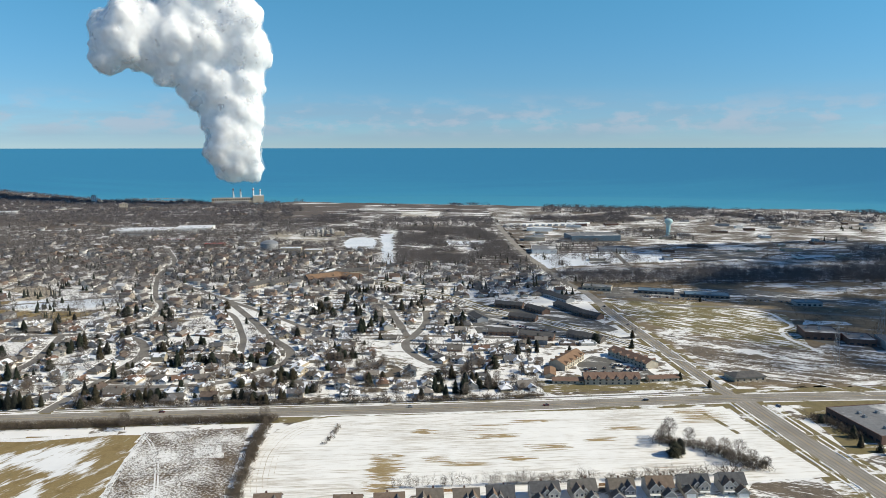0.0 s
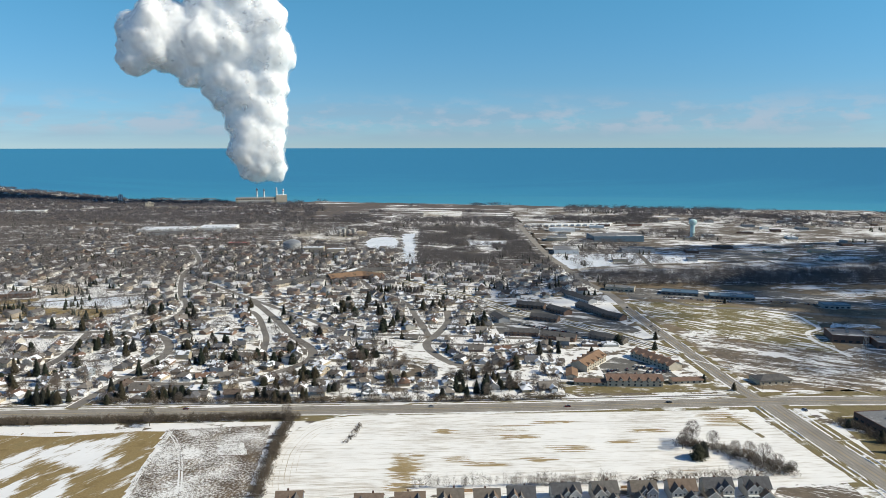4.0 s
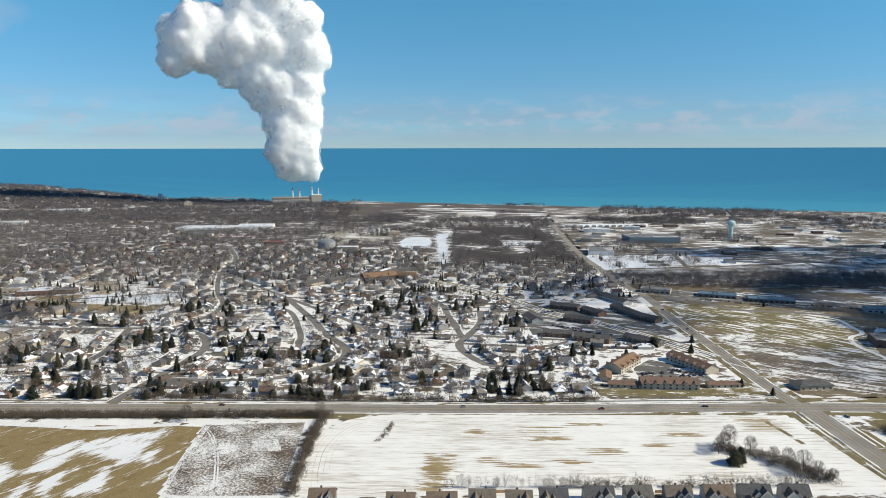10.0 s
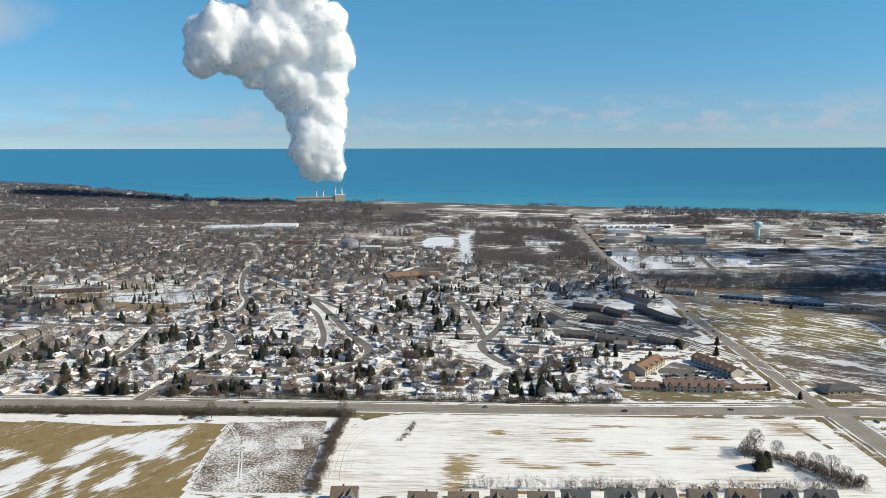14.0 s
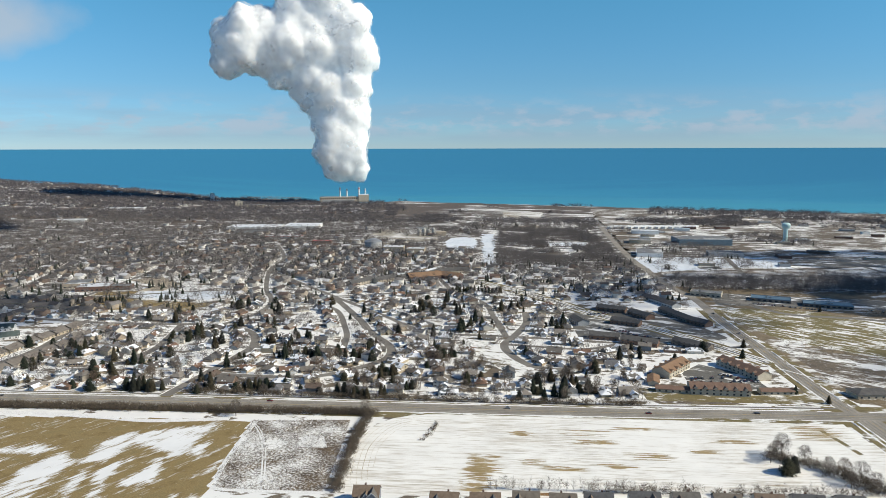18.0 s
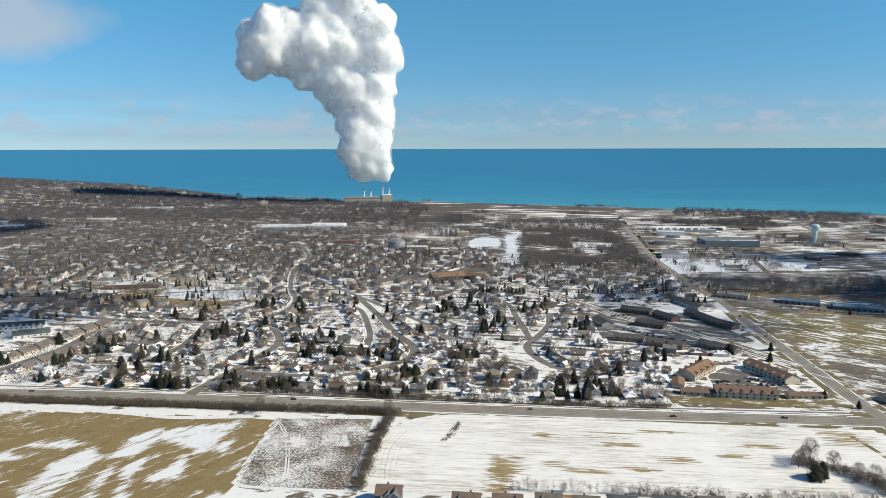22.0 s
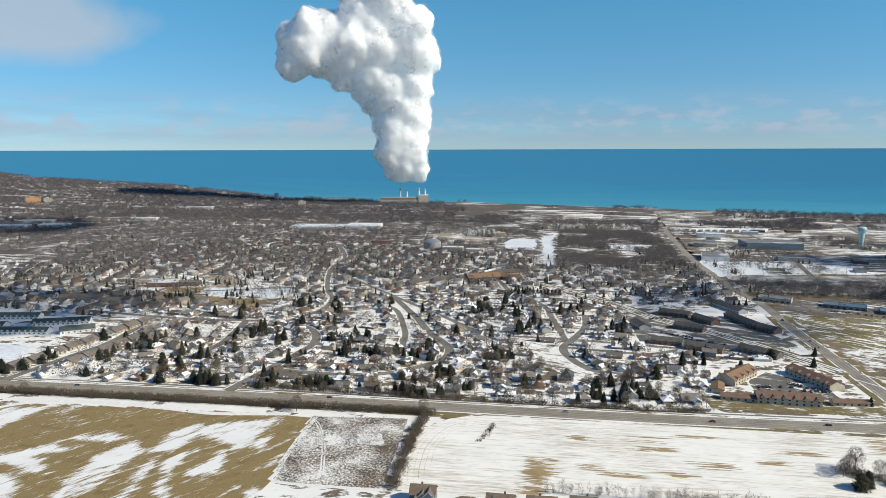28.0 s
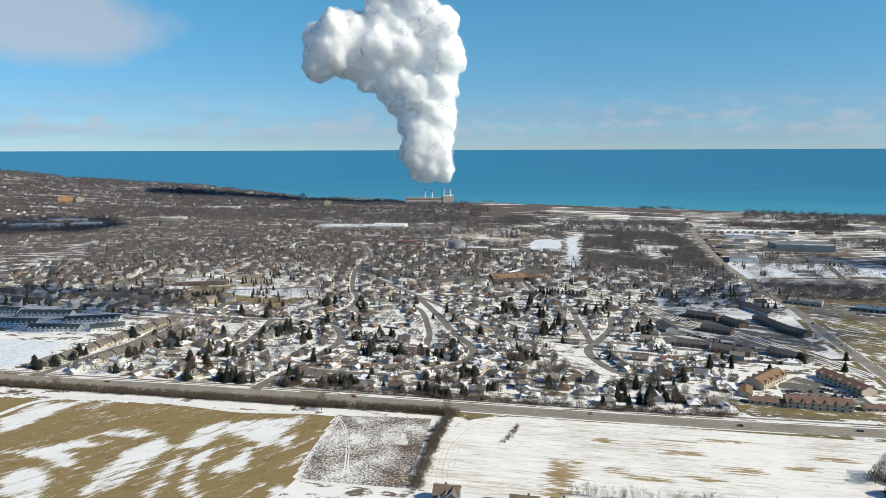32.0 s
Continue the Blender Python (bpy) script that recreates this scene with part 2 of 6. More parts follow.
WALL = varied("house_siding", ((0.56, 0.53, 0.47), (0.36, 0.30, 0.23), (0.46, 0.46, 0.46), (0.24, 0.23, 0.22), (0.42, 0.37, 0.28), (0.70, 0.69, 0.66), (0.25, 0.17, 0.13), (0.30, 0.33, 0.35), (0.50, 0.43, 0.33), (0.28, 0.25, 0.21)), 0.75, 0.3, scale=1.2)
FROOF = varied("far_roofs", ((0.12, 0.105, 0.10), (0.085, 0.085, 0.09), (0.18, 0.165, 0.155), (0.14, 0.10, 0.085), (0.58, 0.58, 0.60), (0.11, 0.10, 0.10), (0.24, 0.225, 0.215), (0.10, 0.095, 0.10)), 0.9, 0.2, True)
FWALL = varied("far_walls", ((0.60, 0.58, 0.55), (0.40, 0.35, 0.29), (0.50, 0.50, 0.50), (0.30, 0.22, 0.17), (0.72, 0.71, 0.69), (0.33, 0.31, 0.29)), 0.8, 0.3, True)
BARK = plain("bark", ((0.3, (0.085, 0.068, 0.056)), (0.7, (0.16, 0.135, 0.11))), 1.0, 0.9)
TWIG = varied("twigs", ((0.165, 0.14, 0.122), (0.20, 0.168, 0.145), (0.13, 0.11, 0.096), (0.20, 0.155, 0.118), (0.225, 0.195, 0.168), (0.17, 0.128, 0.10)), 0.9, 0.1)
# twig colours greyed for distance: the haze is put into the colour
FTWIG = varied("haze_greyed_twigs", ((0.162, 0.148, 0.147), (0.196, 0.18, 0.179), (0.13, 0.12, 0.123), (0.183, 0.158, 0.147), (0.222, 0.208, 0.203)), 0.9, 0.1, True)
NEEDLE = varied("needles", ((0.028, 0.036, 0.026), (0.038, 0.046, 0.032), (0.052, 0.052, 0.034), (0.032, 0.034, 0.028), (0.066, 0.056, 0.036)), 0.85, 0.2, scale=1.5)
FNEEDLE = varied("far_needles", ((0.03, 0.04, 0.03), (0.04, 0.045, 0.032), (0.035, 0.04, 0.035)), 0.85, 0.2, True)
# the farthest twigs, shifted to mauve-blue to stand in for air haze
OTWIG = varied("haze_blued_twigs", ((0.128, 0.120, 0.133), (0.152, 0.142, 0.154), (0.104, 0.099, 0.111), (0.143, 0.128, 0.133), (0.178, 0.168, 0.176)), 0.9, 0.1, True)
EVERGREEN = varied("evergreen_shrub", ((0.035, 0.048, 0.032), (0.055, 0.065, 0.04), (0.075, 0.07, 0.045), (0.045, 0.05, 0.04)), 0.85, 0.2, True)
BUSH = varied("thicket_twigs", ((0.13, 0.105, 0.084), (0.17, 0.138, 0.106), (0.11, 0.092, 0.078), (0.20, 0.162, 0.12)), 0.9, 0.1, True)
BRICK = plain("red_brick", ((0.3, (0.135, 0.082, 0.066)), (0.7, (0.20, 0.122, 0.096))), 0.6, 0.85)
CREAM = plain("cream_render", ((0.3, (0.43, 0.385, 0.31)), (0.7, (0.52, 0.47, 0.385))), 0.3, 0.8)
TAN = plain("tan_panel", ((0.3, (0.40, 0.34, 0.26)), (0.7, (0.52, 0.45, 0.35))), 0.1, 0.75)
WHITE = plain("white_panel", ((0.3, (0.70, 0.70, 0.69)), (0.7, (0.80, 0.80, 0.79))), 0.15, 0.6)
GREY = plain("grey_metal", ((0.3, (0.30, 0.31, 0.32)), (0.7, (0.42, 0.43, 0.44))), 0.2, 0.6)
BROWNROOF = plain("brown_shingle", ((0.3, (0.165, 0.105, 0.08)), (0.7, (0.235, 0.155, 0.118))), 0.25, 0.9, grain=10)
OCHREROOF = plain("ochre_shingle", ((0.3, (0.21, 0.13, 0.082)), (0.7, (0.29, 0.185, 0.118))), 0.2, 0.9, grain=10)
DARKROOF = plain("charcoal_shingle", ((0.3, (0.085, 0.082, 0.084)), (0.7, (0.14, 0.135, 0.13))), 0.25, 0.9, grain=10)
BLUEROOF = plain("blue_metal_roof", ((0.3, (0.11, 0.17, 0.225)), (0.7, (0.165, 0.235, 0.295))), 0.2, 0.5)
FLATROOF = snowy("membrane_roof", ((0.3, (0.16, 0.165, 0.175)), (0.6, (0.225, 0.23, 0.24)), (0.75, (0.19, 0.19, 0.19))), 0.22, 0.02, sharp=0.1)
WHITEROOF = plain("white_membrane", ((0.3, (0.62, 0.65, 0.69)), (0.7, (0.80, 0.82, 0.85))), 0.03, 0.7)
SLATE = plain("green_grey_shingle", ((0.3, (0.075, 0.10, 0.095)), (0.7, (0.12, 0.15, 0.14))), 0.25, 0.9, grain=10)
TAUPE = plain("taupe_shingle", ((0.3, (0.16, 0.14, 0.125)), (0.7, (0.23, 0.205, 0.18))), 0.25, 0.9, grain=10)
GREYROOF = plain("grey_roofing", ((0.3, (0.20, 0.20, 0.20)), (0.7, (0.30, 0.29, 0.28))), 0.05, 0.85)
ORANGE = plain("orange_brick", ((0.3, (0.50, 0.27, 0.12)), (0.7, (0.60, 0.34, 0.17))), 0.1, 0.8)
GRAVEL = snowy("pale_gravel", ((0.3, (0.30, 0.27, 0.22)), (0.6, (0.42, 0.38, 0.31)), (0.75, (0.36, 0.32, 0.26))), 0.36, 0.02, sharp=0.08, fine=6)
REDSTEEL = plain("red_steel", ((0.3, (0.45, 0.06, 0.05)), (0.7, (0.55, 0.09, 0.07))), 0.3, 0.5)
GLASS = plain("window_glass", ((0.3, (0.03, 0.035, 0.045)), (0.7, (0.06, 0.07, 0.085))), 0.5, 0.12, 0.6)
CONCRETE = plain("concrete", ((0.3, (0.36, 0.35, 0.33)), (0.7, (0.48, 0.46, 0.43))), 0.2, 0.85)
STEEL = plain("galvanised_steel", ((0.3, (0.34, 0.35, 0.36)), (0.7, (0.46, 0.47, 0.48))), 1.0, 0.45, 0.5, 0.6)
RUBBER = plain("rubber", ((0.3, (0.02, 0.02, 0.02)), (0.7, (0.035, 0.035, 0.035))), 1.0, 0.8)
CARPAINT = varied("car_paint", ((0.03, 0.03, 0.035), (0.35, 0.36, 0.38), (0.16, 0.03, 0.03), (0.62, 0.62, 0.62), (0.05, 0.08, 0.16), (0.10, 0.10, 0.105)), 0.25, 0.5)
STONE = plain("breakwater_stone", ((0.3, (0.28, 0.27, 0.25)), (0.7, (0.42, 0.40, 0.37))), 0.2, 0.9, bump=0.5)
CEDAR = plain("cedar_fence", ((0.3, (0.34, 0.19, 0.08)), (0.7, (0.44, 0.26, 0.12))), 0.8, 0.85)


def steam_mat(name, col, holes=None, size=0.07, soft=0.10, depth=320.0):
    """White vapour: light spreads inside it; with holes, it is torn into wisps."""
    m, N, L, b = base_mat(name, 1.0, 0.0)
    v = mapped(N, L)
    r = ramp_node(N, ((0.3, tuple(c * 0.98 for c in col)), (0.7, col)))
    L.new(noise_node(N, L, v, 0.02, 6), r.inputs[0])
    L.new(r.outputs[0], b.inputs["Base Color"])
    b.inputs["Subsurface Weight"].default_value = 1.0
    b.inputs["Subsurface Radius"].default_value = (1.0, 1.0, 1.0)
    b.inputs["Subsurface Scale"].default_value = depth
    if holes:
        b.inputs["Subsurface Weight"].default_value = 0.0
        mr = N.new("ShaderNodeMapRange")
        mr.inputs["From Min"].default_value, mr.inputs["From Max"].default_value = holes - soft, holes + soft
        L.new(noise_node(N, L, v, size, 2.5, 0.5), mr.inputs["Value"])
        L.new(mr.outputs[0], b.inputs["Alpha"])
    return m


def veil_mat(name, alpha, size):
    """Thin vapour: part of the light goes through, the rest scatters to both sides."""
    m = bpy.data.materials.new(name)
    m.use_nodes = True
    N, L = m.node_tree.nodes, m.node_tree.links
    N.clear()
    out, clear_bsdf, dif, tra = N.new("ShaderNodeOutputMaterial"), N.new("ShaderNodeBsdfTransparent"), N.new("ShaderNodeBsdfDiffuse"), N.new("ShaderNodeBsdfTranslucent")
    for b in (dif, tra):
        b.inputs["Color"].default_value = (0.96, 0.965, 0.97, 1)
    both, mx = N.new("ShaderNodeMixShader"), N.new("ShaderNodeMixShader")
    both.inputs[0].default_value = 0.45
    L.new(dif.outputs[0], both.inputs[1]); L.new(tra.outputs[0], both.inputs[2])
    mr = N.new("ShaderNodeMapRange")
    mr.inputs["From Min"].default_value, mr.inputs["From Max"].default_value, mr.inputs["To Max"].default_value = 0.35, 0.7, alpha
    L.new(noise_node(N, L, mapped(N, L), size, 4, 0.55), mr.inputs["Value"])
    L.new(mr.outputs[0], mx.inputs[0])
    L.new(clear_bsdf.outputs[0], mx.inputs[1]); L.new(both.outputs[0], mx.inputs[2]); L.new(mx.outputs[0], out.inputs[0])
    return m


VAPOUR = steam_mat("steam", (0.93, 0.935, 0.935), depth=160.0)
VEIL = veil_mat("steam_veil", 0.34, 0.02)
CLOUD = steam_mat("cloud_vapour", (0.9, 0.9, 0.9), 0.56, 0.007, 0.26)
HAZE = steam_mat("thin_cloud_vapour", (0.9, 0.9, 0.9), 0.68, 0.009, 0.24)


def water_mat():
    m, N, L, b = base_mat("lake_water", 0.35, 0.22)
    v = mapped(N, L)
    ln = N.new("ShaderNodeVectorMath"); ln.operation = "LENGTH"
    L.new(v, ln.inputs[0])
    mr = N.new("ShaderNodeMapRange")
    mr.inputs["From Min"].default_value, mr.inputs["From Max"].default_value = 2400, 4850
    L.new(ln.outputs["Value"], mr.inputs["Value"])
    # streaks in the water's colour; the darker ones stand in for cloud shadow
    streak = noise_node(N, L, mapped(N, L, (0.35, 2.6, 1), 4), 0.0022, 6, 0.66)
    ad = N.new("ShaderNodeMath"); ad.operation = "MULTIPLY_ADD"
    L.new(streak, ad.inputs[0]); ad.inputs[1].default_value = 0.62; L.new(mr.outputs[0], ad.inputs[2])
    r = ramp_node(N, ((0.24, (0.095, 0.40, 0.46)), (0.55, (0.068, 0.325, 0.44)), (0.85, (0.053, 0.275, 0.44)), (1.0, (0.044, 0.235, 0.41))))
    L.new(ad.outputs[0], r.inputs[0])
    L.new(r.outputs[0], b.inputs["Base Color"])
    bump_to(N, L, b, noise_node(N, L, mapped(N, L, (0.4, 1, 1)), 0.12, 6), 0.3, 1.5)
    return m


WATER = water_mat()

# ---- building helpers ----
RNG = random.Random(11)


def link(name, bm, material, parent=None, label="", smooth=False):
    me = bpy.data.meshes.new(name)
    bmesh.ops.recalc_face_normals(bm, faces=bm.faces)
    bm.to_mesh(me)
    bm.free()
    me.materials.append(material)
    if smooth:
        me.polygons.foreach_set("use_smooth", [True] * len(me.polygons))
    ob = new(name, me)
    if parent:
        ob.parent = parent
    if label:
        tagged(ob, label)
    return ob


def part(name, bm, material, parent, label=""):
    return link(name, bm, material, parent, label)


def soup(name, verts, faces, material, label="", category="", kind="stuff"):
    """One mesh from arrays of corners (n, 3) and equal-sized faces."""
    verts, faces = np.asarray(verts, dtype=np.float32), np.asarray(faces, dtype=np.int32)
    me = bpy.data.meshes.new(name)
    k = faces.shape[1]
    me.vertices.add(len(verts)); me.vertices.foreach_set("co", verts.ravel())
    me.loops.add(faces.size); me.loops.foreach_set("vertex_index", faces.ravel())
    me.polygons.add(len(faces)); me.polygons.foreach_set("loop_start", np.arange(0, faces.size, k, dtype=np.int32))
    me.update(calc_edges=True)
    me.materials.append(material)
    return tagged(new(name, me), label, category, "", kind)


def box(bm, x0, y0, z0, x1, y1, z1):
    v = [bm.verts.new(p) for p in ((x0, y0, z0), (x1, y0, z0), (x1, y1, z0), (x0, y1, z0), (x0, y0, z1), (x1, y0, z1), (x1, y1, z1), (x0, y1, z1))]
    for f in ((0, 3, 2, 1), (4, 5, 6, 7), (0, 1, 5, 4), (1, 2, 6, 5), (2, 3, 7, 6), (3, 0, 4, 7)):
        bm.faces.new([v[i] for i in f])


def boxes(*specs):
    bm = bmesh.new()
    for s in specs:
        box(bm, *s)
    return bm


def gable_walls(bm, x0, y0, x1, y1, h, rise, z0=0.0, along="x"):
    """A block with gabled ends; the ridge runs along x or y."""
    xm, ym = (x0 + x1) / 2, (y0 + y1) / 2
    if along == "x":
        sec = ((y0, z0), (y1, z0), (y1, z0 + h), (ym, z0 + h + rise), (y0, z0 + h))
        a, c = [bm.verts.new((x0, y, z)) for y, z in sec], [bm.verts.new((x1, y, z)) for y, z in sec]
    else:
        sec = ((x0, z0), (x1, z0), (x1, z0 + h), (xm, z0 + h + rise), (x0, z0 + h))
        a, c = [bm.verts.new((x, y0, z)) for x, z in sec], [bm.verts.new((x, y1, z)) for x, z in sec]
    bm.faces.new(a); bm.faces.new(c[::-1])
    for i in range(5):
        bm.faces.new((a[i], a[(i + 1) % 5], c[(i + 1) % 5], c[i]))


def gable_roof(bm, x0, y0, x1, y1, z, rise, along="x", over=0.5, th=0.22):
    """A folded slab with overhang, lying on the walls' tops."""
    xm, ym = (x0 + x1) / 2, (y0 + y1) / 2
    half = (y1 - y0) / 2 if along == "x" else (x1 - x0) / 2
    drop, e = rise * over / half, half + over
    sec = ((-e, z - drop + 0.03), (0, z + rise + 0.03), (e, z - drop + 0.03), (e, z - drop + th), (0, z + rise + th), (-e, z - drop + th))
    if along == "x":
        a, c = [bm.verts.new((x0 - over, ym + u, w)) for u, w in sec], [bm.verts.new((x1 + over, ym + u, w)) for u, w in sec]
    else:
        a, c = [bm.verts.new((xm + u, y0 - over, w)) for u, w in sec], [bm.verts.new((xm + u, y1 + over, w)) for u, w in sec]
    for k in range(6):
        bm.faces.new((a[k], a[(k + 1) % 6], c[(k + 1) % 6], c[k]))
    for q in (a, c):
        bm.faces.new((q[0], q[1], q[4], q[5])); bm.faces.new((q[1], q[2], q[3], q[4]))


def hip_roof(bm, x0, y0, x1, y1, z, rise, over=0.6):
    x0, y0, x1, y1 = x0 - over, y0 - over, x1 + over, y1 + over
    w, d = x1 - x0, y1 - y0
    i = min(w, d) / 2
    r = ((x0 + i, (y0 + y1) / 2), (x1 - i, (y0 + y1) / 2)) if w >= d else (((x0 + x1) / 2, y0 + i), ((x0 + x1) / 2, y1 - i))
    b = [bm.verts.new((x, y, z + 0.02)) for x, y in ((x0, y0), (x1, y0), (x1, y1), (x0, y1))]
    c = [bm.verts.new((x, y, z + 0.22)) for x, y in ((x0, y0), (x1, y0), (x1, y1), (x0, y1))]
    if abs(w - d) < 0.05:
        t = bm.verts.new((*r[0], z + rise))
        tops = [(c[0], c[1], t), (c[1], c[2], t), (c[2], c[3], t), (c[3], c[0], t)]
    else:
        p, q = bm.verts.new((*r[0], z + rise)), bm.verts.new((*r[1], z + rise))
        tops = ([(c[0], c[1], q, p), (c[1], c[2], q), (c[2], c[3], p, q), (c[3], c[0], p)] if w > d
                else [(c[0], c[1], p), (c[1], c[2], q, p), (c[2], c[3], q), (c[3], c[0], p, q)])
    for f in tops:
        bm.faces.new(f)
    bm.faces.new(b[::-1])
    for k in range(4):
        bm.faces.new((b[k], b[(k + 1) % 4], c[(k + 1) % 4], c[k]))


def tube(bm, p, q, r0, r1, n=5):
    p, q = Vector(p), Vector(q)
    d = (q - p).normalized()
    u = d.orthogonal().normalized()
    w = d.cross(u)
    a = [bm.verts.new(p + (u * math.cos(k * math.tau / n) + w * math.sin(k * math.tau / n)) * r0) for k in range(n)]
    b = [bm.verts.new(q + (u * math.cos(k * math.tau / n) + w * math.sin(k * math.tau / n)) * r1) for k in range(n)]
    for k in range(n):
        bm.faces.new((a[k], a[(k + 1) % n], b[(k + 1) % n], b[k]))
    bm.faces.new(b)
    bm.faces.new(a[::-1])


def lathe(bm, profile, n=24):
    rings = [[bm.verts.new((r * math.cos(k * math.tau / n), r * math.sin(k * math.tau / n), z)) for k in range(n)] for r, z in profile]
    for a, b in zip(rings, rings[1:]):
        for k in range(n):
            bm.faces.new((a[k], a[(k + 1) % n], b[(k + 1) % n], b[k]))
    bm.faces.new(rings[0][::-1]); bm.faces.new(rings[-1])


def spline(pts, step=6.0):
    """A smooth line through the points, about step metres apart."""
    P = [Vector((*p, 0)) for p in pts]
    P = [P[0] * 2 - P[1]] + P + [P[-1] * 2 - P[-2]]
    res = []
    for a, b, c, d in zip(P, P[1:], P[2:], P[3:]):
        n = max(2, int((c - b).length / step))
        for i in range(n):
            t = i / n
            res.append(0.5 * (2 * b + (c - a) * t + (2 * a - 5 * b + 4 * c - d) * t * t + (3 * b - a - 3 * c + d) * t ** 3))
    return res + [P[-2]]


def offset_line(line, d):
    res = []
    for i, p in enumerate(line):
        t = (line[min(i + 1, len(line) - 1)] - line[max(i - 1, 0)]).normalized()
        res.append(p + Vector((t.y, -t.x, 0)) * d)
    return res


def ribbon(name, line, width, z, material, label, category="road", shift=0.0, kind="structure", height=0.0):
    """A flat strip along a line; with a height, a low rounded ridge."""
    bm = bmesh.new()
    cols = (-0.5, 0.5) if not height else (-0.5, -0.25, 0.1, 0.5)
    prof = {-0.5: 0, 0.5: 0, -0.25: 0.9, 0.1: 1.0}
    rows = []
    for c in cols:
        L = offset_line(line, shift + c * width)
        if height:
            rows.append([bm.verts.new((p.x, p.y, z + height * prof[c] * max(-0.3, 0.32 + noise.noise(p * 0.09) * 1.5))) for p in L])
        else:
            rows.append([bm.verts.new((p.x, p.y, z)) for p in L])
    for a, b in zip(rows, rows[1:]):
        for i in range(len(a) - 1):
            bm.faces.new((a[i], a[i + 1], b[i + 1], b[i]))
    return tagged(link(name, bm, material), label, category, "", kind)


def sheet(name, pts, z, material, label, category="field", rag=1.2, kind="structure"):
    """A flat patch of ground with a slightly ragged outline."""
    out = []
    n = len(pts)
    for i in range(n):
        a, b = Vector((*pts[i], 0)), Vector((*pts[(i + 1) % n], 0))
        m = max(1, int((b - a).length / 6))
        for k in range(m):
            p = a.lerp(b, k / m)
            out.append((p.x + rag * noise.noise(p * 0.13), p.y + rag * noise.noise(p * 0.13 + Vector((9, 3, 1))), z))
    bm = bmesh.new()
    bm.faces.new([bm.verts.new(p) for p in out])
    bmesh.ops.triangulate(bm, faces=bm.faces)
    for f in bm.faces:
        if f.normal.z < 0:
            f.normal_flip()
    ob = link(name, bm, material)
    for p in ob.data.polygons:
        if p.normal.z < 0:
            p.flip()
    return tagged(ob, label, category, "", kind)


def inside(p, poly):
    x, y = p
    c = False
    for (x0, y0), (x1, y1) in zip(poly, poly[1:] + poly[:1]):
        if (y0 > y) != (y1 > y) and x < (x1 - x0) * (y - y0) / (y1 - y0) + x0:
            c = not c
    return c


# ---- the land and the lake ----
# bearing of the shore in degrees, its distance, and the height of the land there
SHORE = ((-180, 4850, 0), (-70, 4850, 78), (-58, 4680, 104), (-47.1, 4420, 96), (-45.1, 4290, 81), (-42.8, 4160, 58), (-38.2, 3900, 40), (-34.3, 3770, 25), (-30.1, 3510, 2), (-26, 3172, -10), (-19, 2899, -8), (-14.9, 2652, -4), (-12, 2678, 0), (-7.6, 2580, 0), (-0.1, 2476, 0), (9.7, 2405, 0), (18.4, 2421, 0), (26.4, 2464, 0), (32.1, 2528, 0), (45, 2990, 0), (60, 4160, 0), (70, 4850, 0), (180, 4850, 0))
SA, SR, SZ = [np.array([s[i] for s in SHORE], dtype=float) for i in range(3)]
LAKE_Z = -41.0


def land_z(x, y):
    r, a = np.hypot(x, y), np.degrees(np.arctan2(x, y))
    rc = np.interp(a, SA, SR)
    t = np.clip((r / rc - 0.55) / 0.45, 0, 1)
    return np.interp(a, SA, SZ) * t * t * (3 - 2 * t)


def shore_r(a):
    return np.interp(a, SA, SR) + 9 * np.sin(a * 3.1) + 5 * np.sin(a * 11.3)


def build_land():
    az = np.concatenate([np.arange(-180, -55, 5), np.arange(-55, 45, 0.5), np.arange(45, 180.1, 5)])
    rr = np.concatenate([[0.0], np.linspace(0.06, 1, 40)])
    verts, n = [], len(rr) + 1
    for a in az:
        c, s, R = math.sin(radians(a)), math.cos(radians(a)), float(shore_r(a))
        for f in rr:
            x, y = c * R * f, s * R * f
            verts.append((x, y, float(land_z(np.array(x), np.array(y)))))
        verts.append((c * (R + 40), s * (R + 40), LAKE_Z - 3))
    faces = [(i * n + j, i * n + j + 1, (i + 1) * n + j + 1, (i + 1) * n + j) for i in range(len(az) - 1) for j in range(n - 1)]
    ob = soup("ground", verts, faces, TOWN, "winter ground with melting snow, bare grass and soil", "ground", "structure")
    ob.data.materials.append(MIDLAND)
    ob.data.materials.append(FARLAND)
    cen = np.array([np.mean([verts[k] for k in f], axis=0) for f in faces])
    ob.data.polygons.foreach_set("material_index", np.digitize(np.hypot(cen[:, 0], cen[:, 1]) + 90 * np.sin(cen[:, 0] * 0.012), (1230, 2050)).astype(np.int32))
    ob.data.polygons.foreach_set("use_smooth", [True] * len(faces))


build_land()


def build_lake():
    az = np.arange(-75, 75.1, 1.5)
    rr = np.concatenate([np.linspace(1900, 3600, 15), np.linspace(3650, 4880, 50)])
    verts = []
    for a in az:
        for r in rr:
            t = max(0.0, (r - 3600) / 1280)
            verts.append((math.sin(radians(a)) * r, math.cos(radians(a)) * r, LAKE_Z + (EYE + 1.8 - LAKE_Z) * (0.25 * t * t + 0.75 * t)))
    n = len(rr)
    faces = [(i * n + j, i * n + j + 1, (i + 1) * n + j + 1, (i + 1) * n + j) for i in range(len(az) - 1) for j in range(n - 1)]
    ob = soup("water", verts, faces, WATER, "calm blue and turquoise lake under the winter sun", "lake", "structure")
    ob.data.polygons.foreach_set("use_smooth", [True] * len(faces))


build_lake()

